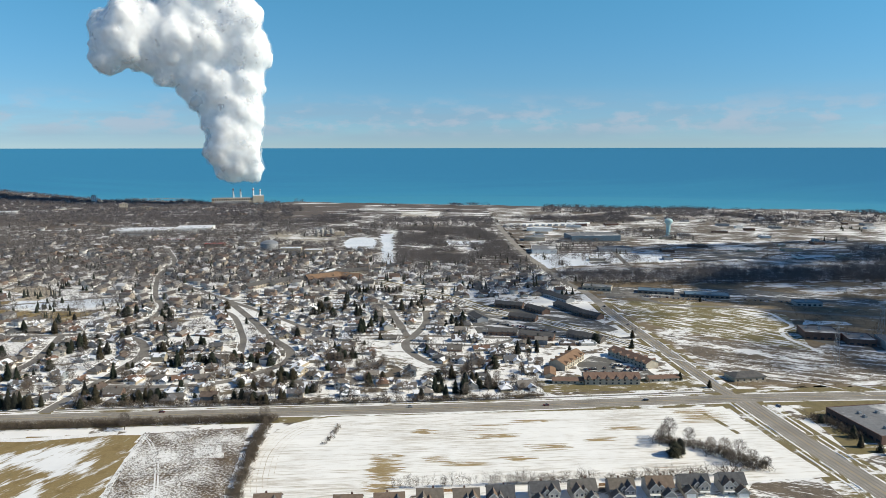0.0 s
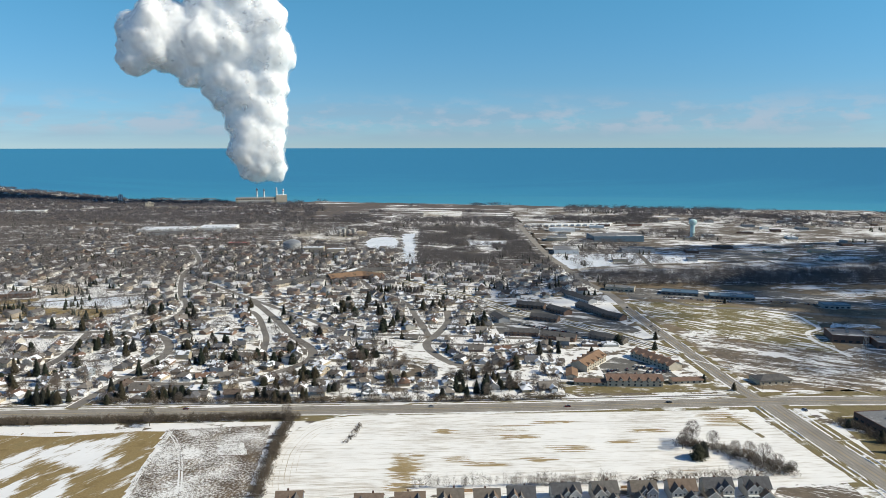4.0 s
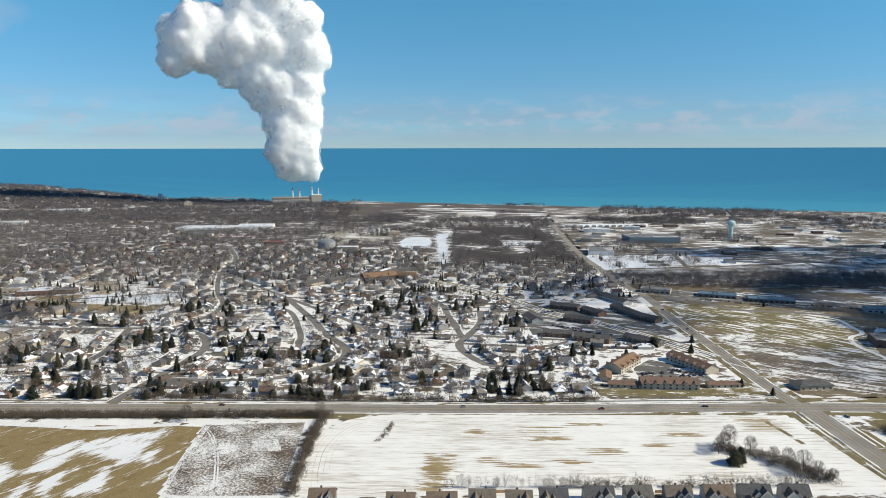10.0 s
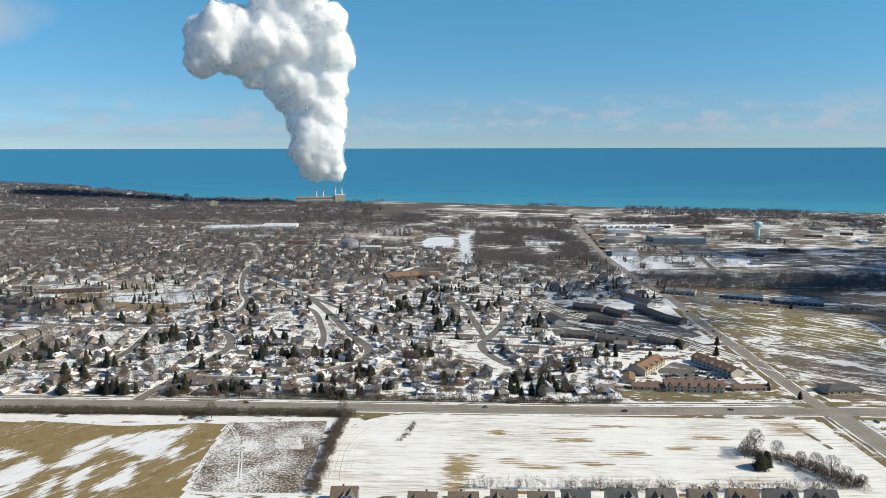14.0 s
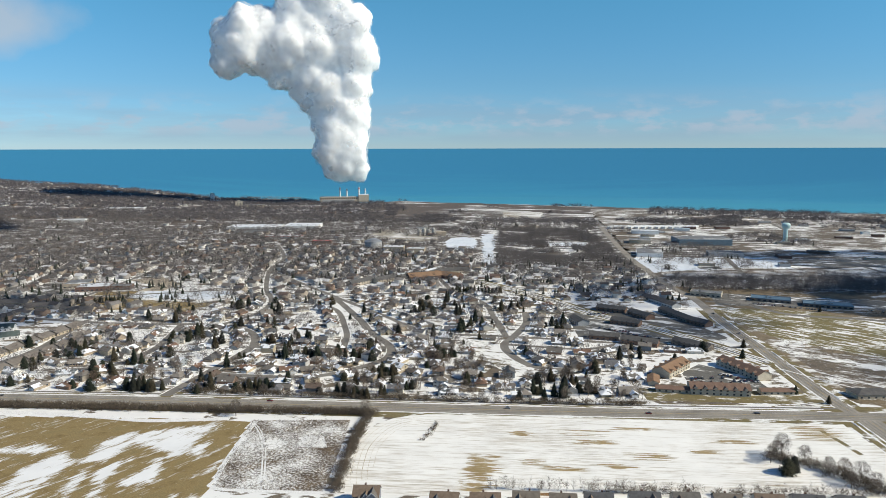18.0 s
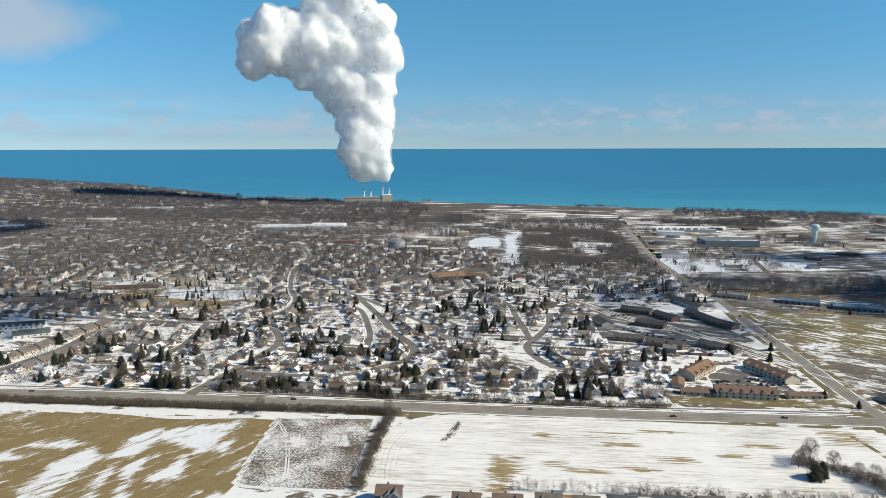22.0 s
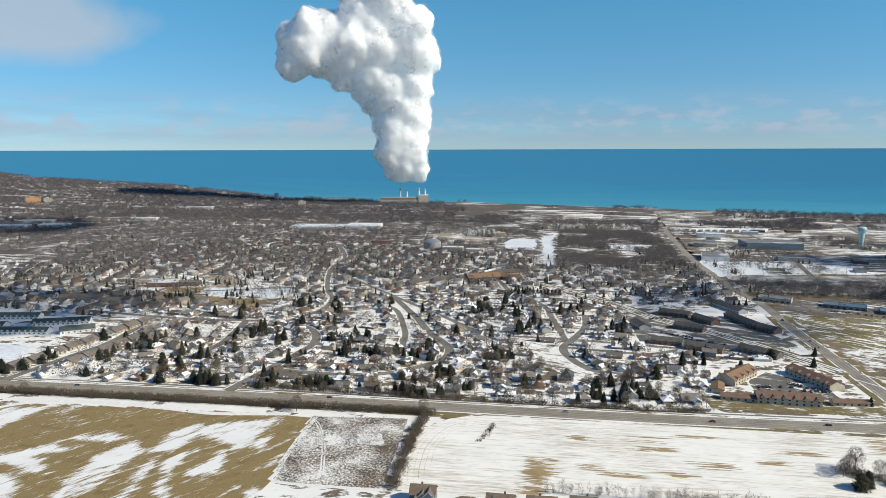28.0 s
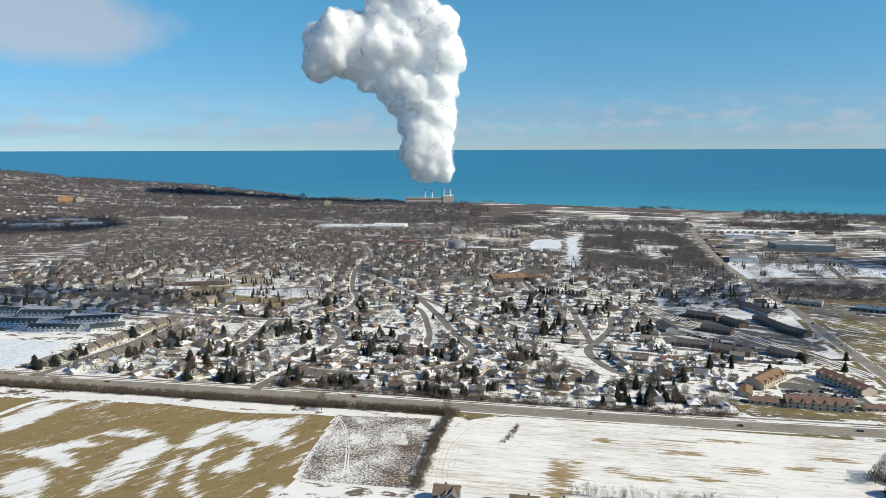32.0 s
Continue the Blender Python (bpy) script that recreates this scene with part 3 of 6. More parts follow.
# ---- roads ----
HWY = [(-1950, 377), (-1170, 422), (-832, 448), (-530, 473), (-329, 491), (-136, 504), (36, 516), (221, 533), (350, 540), (650, 549), (1170, 559)]
CROSS_S = [(276, 130), (264, 260), (251, 380), (242, 448), (233, 530)]
CROSS_N = [(233, 530), (226, 552), (220, 606), (212, 698), (200, 823), (194, 939), (174, 1043), (162, 1171), (151, 1300), (142, 1554), (138, 1811)]
STREETS = {
    "curved": [(-299, 504), (-294, 555), (-289, 612), (-289, 656), (-312, 702), (-359, 728), (-425, 723), (-498, 719), (-629, 732), (-694, 742), (-988, 780)],
    "lower": [(-289, 562), (-228, 562), (-188, 573), (-166, 595), (-148, 623), (-146, 650), (-155, 676), (-185, 722), (-214, 780), (-280, 897)],
    "cross": [(-442, 1079), (-280, 897), (-187, 796), (-144, 745), (-110, 724), (-39, 723), (78, 712), (143, 703), (209, 718)],
    "hook": [(-22, 832), (-20, 780), (-31, 724), (-39, 692), (-32, 660), (-10, 624), (18, 616)],
    "court": [(-159, 604), (-135, 580), (-117, 573), (-99, 573)],
    "spur": [(-289, 650), (-247, 650), (-208, 654)],
    "row": [(-502, 476), (-500, 520), (-498, 559), (-495, 614), (-520, 722)],
    "inner": [(-403, 723), (-390, 676), (-380, 624), (-390, 572), (-429, 552)],
    "park": [(-359, 728), (-341, 793), (-351, 858), (-390, 936), (-442, 1079), (-468, 1209), (-546, 1378)],
    "north": [(-832, 858), (-624, 845), (-390, 936), (-280, 897), (-130, 962), (-26, 988), (78, 988), (170, 1040)],
    "long": [(-1170, 1209), (-845, 1170), (-468, 1209), (-234, 1170), (-26, 1144), (161, 1176)],
    "far": [(-1300, 1495), (-910, 1404), (-546, 1378), (-260, 1352), (-104, 1378)],
    "slant": [(-195, 654), (-214, 728), (-266, 832), (-341, 793)],
    "loop": [(-39, 723), (-58, 806), (-78, 884), (-130, 962)],
    "west": [(-694, 742), (-728, 858), (-780, 1014), (-845, 1170)],
    "mid": [(-611, 848), (-624, 1014), (-650, 1190)],
    "link": [(-130, 962), (-169, 1066), (-234, 1170)],
    "crown": [(-39, 692), (39, 686), (78, 712)],
}
CORRIDOR = [(-215, 1120), (-150, 1085), (-115, 1044), (-20, 945), (62, 835), (122, 775), (185, 690), (205, 660)]
HWY_L, CS_L, CN_L = spline(HWY), spline(CROSS_S), spline(CROSS_N)
ST_L = {k: spline(v) for k, v in STREETS.items()}


def line_xy(line):
    return np.array([(p.x, p.y) for p in line])


ROADS = [(line_xy(HWY_L), 10.0), (line_xy(CS_L), 10.0), (line_xy(CN_L), 7.5)] + [(line_xy(l), 5.0) for l in ST_L.values()] + [(line_xy(spline(CORRIDOR)), 10.0)]


ROAD_P, ROAD_W = np.concatenate([l for l, w in ROADS]), np.concatenate([np.full(len(l), w) for l, w in ROADS])


def hwy_y(x):
    return float(np.interp(x, [p[0] for p in HWY], [p[1] for p in HWY]))


def road_gap(x, y):
    """How far a place lies from the nearest road's edge."""
    return float(np.min(np.hypot(ROAD_P[:, 0] - x, ROAD_P[:, 1] - y) - ROAD_W))


def banks(line, width, z, label, shift, height, material=SNOW, name="snow_bank", category="snow bank"):
    """A strip along a road, broken where another road crosses it."""
    mine = line_xy(line)
    other = [(l, w) for l, w in ROADS[:-1] if not (len(l) >= len(mine) and np.allclose(l[:len(mine)], mine))]
    P, W = np.concatenate([l for l, w in other]), np.concatenate([np.full(len(l), w) for l, w in other])
    run = []
    for p, q in zip(line, offset_line(line, shift)):
        if np.min(np.hypot(P[:, 0] - q.x, P[:, 1] - q.y) - W) > 0.6:
            run.append(p)
            continue
        if len(run) > 3:
            ribbon(name, run, width, z, material, label, category, shift, height=height)
        run = []
    if len(run) > 3:
        ribbon(name, run, width, z, material, label, category, shift, height=height)


ribbon("verge", HWY_L, 42, 0.044, VERGE, "roadside verge of brown grass and old snow", "verge")
ribbon("verge", CS_L, 38, 0.048, VERGE, "roadside verge of brown grass and old snow", "verge")
ribbon("verge", CN_L[:58], 27, 0.046, VERGE, "roadside verge of brown grass and old snow", "verge")
ribbon("road", HWY_L, 16.5, 0.09, ROAD, "worn grey asphalt highway with wide shoulders")
ribbon("road", CS_L, 16.5, 0.075, ROAD, "worn grey asphalt road leading to the crossing")
ribbon("road", CN_L, 11.5, 0.075, ROAD, "grey asphalt road running towards the lake")
for i, (k, l) in enumerate(ST_L.items()):
    ribbon("street", l, 8.5 if k in ("curved", "lower", "hook", "court", "spur", "row", "inner") else 6.6, 0.056 + 0.0012 * i, STREET, "pale asphalt residential street with worn surface")
for l, w in ((HWY_L, 16.5), (CS_L, 16.5), (CN_L[:52], 11.5)):
    z = 0.105 if l is HWY_L else 0.09
    for s in (-0.12, 0.12):
        ribbon("road_marking", l, 0.14, z, LINE_Y, "worn yellow centre line", "marking", s * 1.4)
    if w > 12:
        for s in (-1, 1):
            bm = bmesh.new()
            L = offset_line(l, s * 3.6)
            for a, b in zip(L[::2], L[1::2]):
                t = (b - a).normalized() * 3.0
                n = Vector((t.y, -t.x, 0)).normalized() * 0.08
                bm.faces.new([bm.verts.new((q.x, q.y, z)) for q in (a - n, a + t - n, a + t + n, a + n)])
            tagged(link("road_marking", bm, LINE_W), "dashed white lane line", "marking", "", "structure")
    for s in ((-5.4, -2.2, 1.6, 4.8) if w > 12 else (-2.4, -1.1, 1.1, 2.4)):
        ribbon("tyre_track", l, 0.6, z - 0.008, WORN, "dark band worn by tyres in the lane", "road", s)
    for s in (-1, 1):
        banks(l, 0.16, z, "worn white edge line", s * (w / 2 - 2.2), 0.0, LINE_W, "road_marking", "marking")
        banks(l, 1.7, 0.06, "low ploughed bank of old snow beside the road", s * (w / 2 + 1.2), 0.55)
for k, l in ST_L.items():
    for s in (-1, 1):
        banks(l, 1.1, 0.03, "low ploughed bank of snow along the street", s * 5.3, 0.25)

near_hwy = [p for p in HWY_L if p.x < 215]
banks(near_hwy, 1.6, 0.06, "strip of old snow between road and path", -13.2, 0.35)
for s in (-13.5, 14):
    banks(CS_L, 1.8, 0.07, "ragged strip of old snow on the verge", s, 0.4)
ribbon("path", [p for p in HWY_L if p.x < 235], 2.6, 0.068, STREET, "asphalt foot and cycle path beside the road", "path", -15.6)
banks(near_hwy, 2.0, 0.06, "strip of old snow beyond the path", -18.2, 0.35)

# ---- fields ----
BIGFIELD = [(-109, 367), (-114, 372), (-119, 388), (-122, 410), (-124, 430), (-122, 452), (-117, 470), (-108, 483), (-96, 491), (-78, 496), (-1, 501), (212, 516), (231, 400), (182, 394), (78, 386), (-26, 376)]
GREYFIELD = [(-208, 465), (-138, 476), (-131, 429), (-124, 368), (-187, 363), (-195, 380), (-199, 410)]
BROWNFIELD = [(-598, 419), (-490, 430), (-390, 445), (-212, 464), (-202, 410), (-198, 377), (-190, 360), (-195, 312), (-342, 280), (-598, 280)]
SIDEFIELD = [(208, 897), (313, 888), (403, 814), (390, 767), (358, 666), (299, 702), (242, 748), (224, 793)]
POND = [(-832, 559), (-640, 576), (-555, 581), (-536, 519), (-551, 497), (-832, 484)]
sheet("field", [(165, 1030), (1250, 1000), (1500, 1500), (1250, 2250), (140, 2330), (150, 1700)], 0.028, WORKSLAND, "dry winter grassland with thin snow round the works", rag=15)
sheet("field", [(240, 560), (1100, 560), (1200, 1010), (180, 1050), (205, 780)], 0.022, DRYLAND, "dry rough grass with snow patches", rag=10)
sheet("field", BIGFIELD, 0.055, STUBBLE, "stubble field under thin wind-blown snow")


def straw_streaks(name, x0, x1, y0, y1, n, z, label, seed):
    """Thin lens-shaped streaks of bare straw lying along the rows."""
    rg = random.Random(seed)
    v, f = [], []
    for i in range(n):
        y = y0 + (y1 - y0) * (i + rg.uniform(-.3, .3)) / n
        a, b, w = x0 + rg.uniform(-4, 6), x1 + rg.uniform(-8, 5), rg.uniform(1, 2)
        k, m = len(v), 7
        for j in range(m):
            t = j / (m - 1)
            h = w * (math.sin(math.pi * t) ** 0.5) * rg.uniform(1, 1) / 2
            x = a + (b - a) * t
            v += [(x, y + 0.07 * (x - x0) - h, z + 0.0006 * i), (x, y + 0.07 * (x - x0) + h, z + 0.0006 * i)]
        f += [(k + 2 * j, k + 2 * j + 2, k + 2 * j + 3, k + 2 * j + 1) for j in range(m - 1)]
    soup(name, v, f, STRAW, label, "straw", "structure")


straw_streaks("straw_patch", -47, -27, 380, 432, 44, 0.075, "bare strip of yellow straw showing through the snow", 2)
straw_streaks("straw_streaks", 169, 208, 484, 510, 12, 0.075, "thin streaks of straw at the field's corner", 4)
straw_streaks("straw_streaks", 52, 83, 436, 449, 4, 0.075, "thin streaks of straw in the snow", 6)
straw_streaks("straw_streaks", 13, 52, 458, 484, 5, 0.075, "thin streaks of straw in the snow", 7)
for k in range(6):
    row = offset_line(spline([(-114, 374), (-119, 392), (-122, 410), (-124, 430), (-122, 452), (-117, 470), (-108, 483), (-96, 491), (-78, 496), (-40, 499)], 3.0), 1.5 + 3.3 * k)
    row = row[random.Random(k).randrange(0, 12):len(row) - random.Random(k + 50).randrange(0, 34)]
    ribbon("stubble_row", row, 0.14 + 0.16 * (k % 3 == 0), 0.07, STRAW, "row of cut stubble following the field's edge", "stubble")
for k, (x0, x1, y0, y1) in enumerate(((-21, -4, 464, 473), (-15, 6, 420, 428), (21, 48, 456, 463), (66, 83, 440, 446), (37, 58, 422, 429), (-1, 27, 414, 420), (46, 81, 484, 489), (112, 140, 470, 476), (96, 118, 452, 457))):
    straw_streaks("straw_streaks", x0, x1, y0, y1, 5, 0.073, "thin streaks of dark straw in the snow", 20 + k)
ribbon("bare_strip", spline([(192, 503), (198, 484), (203, 464)], 3.0), 3.4, 0.076, VERGE, "bare strip of brown grass at the field's corner", "field")
ribbon("snow_path", spline([(-208, 464), (-195, 447), (-183, 425), (-170, 393), (-163, 373)], 3.0), 1.0, 0.09, SNOW, "vehicle track in the weedy plot", "path", -0.9)
ribbon("snow_path", spline([(-208, 464), (-195, 447), (-183, 425), (-170, 393), (-163, 373)], 3.0), 1.0, 0.09, SNOW, "vehicle track in the weedy plot", "path", 0.9)
sheet("field", GREYFIELD, 0.05, SCRUB, "rough weedy plot dusted with snow")
sheet("snow_patch", [(-165, 441), (-148, 446), (-141, 427), (-159, 424)], 0.16, SNOW, "square of clean snow in the weedy plot", rag=3.0)
DRIFTS = (
    [(-422, 373), (-416, 396), (-418, 439), (-446, 426), (-446, 395)],
    [(-287, 387), (-295, 415), (-280, 432), (-252, 446), (-228, 457), (-230, 422), (-233, 403), (-250, 410), (-270, 415), (-275, 388)],
    [(-319, 369), (-307, 396), (-295, 387), (-290, 351), (-290, 330), (-296, 311), (-303, 309), (-311, 342), (-313, 360)],
    [(-240, 326), (-257, 344), (-268, 376), (-264, 384), (-254, 361), (-250, 346), (-234, 329)],
    [(-247, 366), (-242, 376), (-240, 392), (-233, 381), (-229, 366), (-240, 359)],
    [(-395, 348), (-378, 358), (-356, 378), (-344, 374), (-357, 359), (-347, 360), (-335, 342), (-348, 346), (-374, 350)],
    [(-362, 317), (-362, 334), (-342, 330), (-328, 317), (-323, 303), (-341, 298)],
    [(-351, 392), (-334, 402), (-310, 404), (-325, 391)],
    [(-206, 352), (-170, 353), (-178, 337), (-192, 337)],
    [(-271, 348), (-276, 370), (-263, 343), (-260, 319), (-267, 317)],
    [(-225, 413), (-225, 436), (-220, 419), (-219, 405)],
)


def edge_gap(px, py, poly):
    """Distance of many places from a polygon's edge, negative inside it."""
    best, odd = np.full(px.shape, 1e9), np.zeros(px.shape, dtype=bool)
    for (x0, y0), (x1, y1) in zip(poly, poly[1:] + poly[:1]):
        dx, dy = x1 - x0, y1 - y0
        t = np.clip(((px - x0) * dx + (py - y0) * dy) / (dx * dx + dy * dy), 0, 1)
        best = np.minimum(best, np.hypot(px - x0 - t * dx, py - y0 - t * dy))
        if dy:
            odd ^= ((y0 > py) != (y1 > py)) & (px < dx * (py - y0) / dy + x0)
    return np.where(odd, -best, best)


def drift_field(name, outline, step, z, material, drifts, label, soft=9.0):
    """A field as a fine grid that knows where snow has drifted."""
    xs, ys = np.arange(min(p[0] for p in outline), max(p[0] for p in outline), step), np.arange(min(p[1] for p in outline), max(p[1] for p in outline), step)
    X, Y = np.meshgrid(xs, ys)
    nx = len(xs)
    verts = np.column_stack([X.ravel(), Y.ravel(), np.full(X.size, z)])
    ins = edge_gap(X[:-1, :-1] + step / 2, Y[:-1, :-1] + step / 2, outline) < step
    k = np.argwhere(ins)
    a = k[:, 0] * nx + k[:, 1]
    ob = soup(name, verts, np.column_stack([a, a + 1, a + nx + 1, a + nx]), material, label, "field", "structure")
    cover = np.zeros(X.shape)
    for d in drifts:
        cover = np.maximum(cover, np.clip(0.50 - edge_gap(X, Y, d) / soft, 0, 1))
    ob.data.attributes.new("drift", "FLOAT", "POINT").data.foreach_set("value", cover.ravel().astype(np.float32))


drift_field("field", BROWNFIELD, 2.5, 0.046, MEADOW, DRIFTS, "brown mown meadow with streaks of melting snow")
ribbon("snow_bank", spline([(-459, 388), (-454, 403), (-450, 430), (-428, 447), (-385, 456), (-328, 456), (-288, 454), (-267, 457), (-226, 466)]), 6, 0.072, SNOW, "bank of snow between the thicket and the meadow", "snow bank", height=0.12)
sheet("field", SIDEFIELD, 0.05, LAWN, "yellow-brown meadow with long streaks of snow")
sheet("pond", POND, 0.06, ICE, "frozen snow-covered pond beside the terrace", "pond")
ribbon("snow_path", spline([(-205, 464), (-199, 410), (-192, 374), (-186, 363), (-124, 367)]), 3.2, 0.075, SNOW, "snowed-over track round the weedy plot", "path", height=0.15)

CONDO_LOT = [(76, 533), (214, 546), (202, 676), (156, 689), (91, 676), (86, 611)]
for cx, cy, r in ((-89, 575, 15), (-212, 652, 13), (24, 617, 12)):
    ring = [(cx + r * math.cos(a * math.tau / 24), cy + r * math.sin(a * math.tau / 24)) for a in range(24)]
    sheet("street", ring, 0.082, STREET, "round turning place at the end of a street", "road", rag=0.3)
    sheet("snow_island", [(cx + (x - cx) * 0.58, cy + (y - cy) * 0.58) for x, y in ring], 0.09, SNOW, "round island of snow in the turning place", "snow", rag=0.8)
sheet("lawn", [(81, 547), (216, 556), (205, 585), (78, 575)], 0.051, VERGE, "lawn with patches of snow before the apartments", "lawn")
sheet("parking_lot", [(122, 580), (185, 585), (177, 624), (140, 650), (120, 621)], 0.06, LOT, "dark asphalt car park with strips of snow", "car park")
sheet("parking_lot", [(36, 728), (153, 718), (190, 748), (156, 832), (78, 897), (26, 832)], 0.045, LOT, "dark asphalt car park between apartment blocks", "car park")
sheet("parking_lot", [(214, 910), (390, 910), (546, 852), (559, 897), (429, 962), (221, 988)], 0.045, LOT, "wide asphalt car park of the shops", "car park")
sheet("field", [(229, 728), (299, 696), (355, 668), (385, 690), (430, 648), (560, 640), (560, 580), (247, 572)], 0.03, REEDS, "rough strip of reeds and snow along the ditch")
sheet("field", [(182, 1027), (546, 1040), (832, 1144), (910, 1313), (182, 1144)], 0.03, SCRUB, "open snow-dusted ground beyond the woods")
sheet("playing_field", [(-572, 780), (-429, 780), (-416, 832), (-559, 845)], 0.045, MEADOW, "bare grassy mound with thin snow", "field")
sheet("playing_field", [(-552, 852), (-436, 852), (-422, 910), (-546, 897)], 0.05, ICE, "school field under flat snow", "field")
sheet("snow_patch", [(-39, 611), (-3, 588), (-13, 650), (-44, 676), (-81, 728), (-86, 702)], 0.045, PATCHY, "open snow between back gardens", "garden", rag=4)
sheet("snow_patch", [(-283, 686), (-229, 679), (-221, 718), (-278, 723)], 0.045, PATCHY, "snow-covered green at the street corner", "garden", rag=3)
sheet("snow_patch", [(-212, 1472), (-205, 1530), (-180, 1556), (-155, 1538), (-137, 1450), (-139, 1378), (-165, 1352), (-190, 1372)], 0.06, ICE, "broad snow-covered field at the town's edge", rag=8)
sheet("snow_patch", [(-104, 1105), (-80, 1105), (-95, 1300), (-118, 1616), (-145, 1614), (-114, 1300)], 0.07, ICE, "snow-covered cutting through the woods", "clearing", rag=13)
sheet("snow_patch", [(5, 1484), (87, 1495), (83, 1434), (11, 1432)], 0.07, ICE, "snowy clearing in the woods", "clearing", rag=6)
sheet("field", [(-192, 1905), (79, 1896), (88, 1762), (-166, 1793)], 0.06, SNOWFIELD, "far open field under thin snow", rag=8)
sheet("field", [(-133, 2192), (-12, 2207), (-10, 1992), (-122, 2010)], 0.06, SNOWFIELD, "far open field under thin snow", rag=25)
sheet("yard", [(-400, 1690), (-240, 1690), (-225, 1490), (-330, 1420), (-400, 1480)], 0.05, GRAVEL, "pale gravel yard of the quarry works", "yard", rag=8)
sheet("field", [(155, 1287), (329, 1332), (420, 1300), (400, 1210), (298, 1204), (171, 1140)], 0.042, ICE, "flat snow along the works", "field", rag=8)
sheet("verge", [(150, 290), (262, 290), (256, 380), (236, 398), (180, 391), (158, 352)], 0.036, REEDS, "rough ground with thin snow behind the new houses", "verge", rag=3)
sheet("verge", [(284, 300), (420, 300), (420, 440), (330, 436), (270, 428)], 0.036, REEDS, "rough ground with thin snow beside the road", "verge", rag=3)
sheet("lawn", [(262, 430), (330, 440), (345, 540), (262, 525), (266, 480)], 0.05, VERGE, "winter lawn with shrubs round the office", "lawn")
sheet("lawn", [(225, 370), (262, 375), (262, 430), (246, 520), (225, 510)], 0.052, VERGE, "brown grass between road and office", "lawn")
sheet("yard", [(372, 712), (398, 668), (440, 640), (500, 650), (500, 700), (430, 742), (392, 752)], 0.058, LOT, "yard and car parks round the brick halls", "yard")
# east of the crossing road: the shops' street, the ditch with its snow, the winding path
ribbon("street", spline([(247, 950), (263, 899), (293, 865), (359, 855), (417, 831), (464, 816), (508, 802)]), 10, 0.064, STREET, "grey asphalt street passing the shops")
sheet("snow_patch", [(227, 716), (250, 700), (287, 678), (320, 652), (330, 631), (313, 638), (285, 660), (260, 680), (232, 696)], 0.068, PATCHY, "drift of snow along the ditch below the meadow", "snow", rag=9)
ribbon("snow_path", spline([(378, 834), (388, 822), (387, 788), (385, 762), (365, 745), (356, 713), (361, 679), (363, 656)]), 5, 0.072, SNOW, "snowed-over footpath winding to the brick halls", "path", height=0.2)
for s in (2.0, 21.0):
    ribbon("snow_bank", spline([(221, 664), (249, 634), (282, 604), (322, 585), (356, 554)]), 1.8, 0.06, SNOW, "line of snow along the ditch", "snow bank", s, height=0.4)
sheet("snow_patch", [(365, 736), (399, 768), (413, 788), (457, 780), (454, 765), (407, 770)], 0.066, PATCHY, "snow on the lawn beside the brick halls", "snow", rag=4)
sheet("snow_patch", [(80, 550), (89, 540), (119, 541), (147, 545), (170, 554), (180, 549), (149, 537), (95, 532), (80, 538)], 0.066, SNOW, "strip of snow along the lawn's foot", "snow", rag=3)
sheet("snow_patch", [(143, 696), (154, 709), (153, 684), (143, 664)], 0.066, SNOW, "snow heap beside the car park", "snow", rag=3)
ribbon("embankment", spline(CORRIDOR), 26, 0.053, VERGE, "rail corridor with rough grass and snow", "railway")
for s in (-7, -2.2, 2.2, 7.5):
    ribbon("snow_bank", spline(CORRIDOR), 2.6, 0.062, SNOW, "line of snow beside the rails", "snow bank", s, height=0.3)
for s in (-0.75, 0.75):
    ribbon("rail", spline(CORRIDOR), 0.25, 0.30, STEEL, "rusty steel rail", "rail", s)
ribbon("track_bed", spline(CORRIDOR), 3.2, 0.2, LOT, "dark ballast under the rails", "railway")
WOODS = [(-78, 1160), (-14, 1195), (101, 1135), (130, 1215), (122, 1500), (80, 1680), (32, 1700), (-112, 1690), (-92, 1400)]
ZONES = [BIGFIELD, GREYFIELD, BROWNFIELD, SIDEFIELD, POND, CONDO_LOT,
         [(26, 708), (195, 708), (190, 936), (26, 910)], [(-708, 858), (-416, 774), (-416, 910), (-546, 1001), (-708, 962)],
         [(214, 546), (910, 546), (910, 1040), (195, 1040)], [(-780, 481), (-526, 481), (-526, 708), (-780, 708)],
         [(-215, 1350), (-135, 1350), (-135, 1560), (-215, 1560)], [(-130, 1170), (162, 1170), (136, 1820), (-169, 1820)],
         [(-44, 611), (0, 585), (-13, 650), (-44, 676), (-81, 728), (-86, 702)], [(-283, 686), (-229, 679), (-221, 718), (-278, 723)]]


def free(x, y, zones=ZONES):
    return not any(inside((x, y), z) for z in zones)

# ---- houses ----
def bearing_of(x, y):
    return math.degrees(math.atan2(x, y))


def window_bm(w, h):
    return boxes((-w / 2, -0.06, 0, w / 2, 0.06, h))


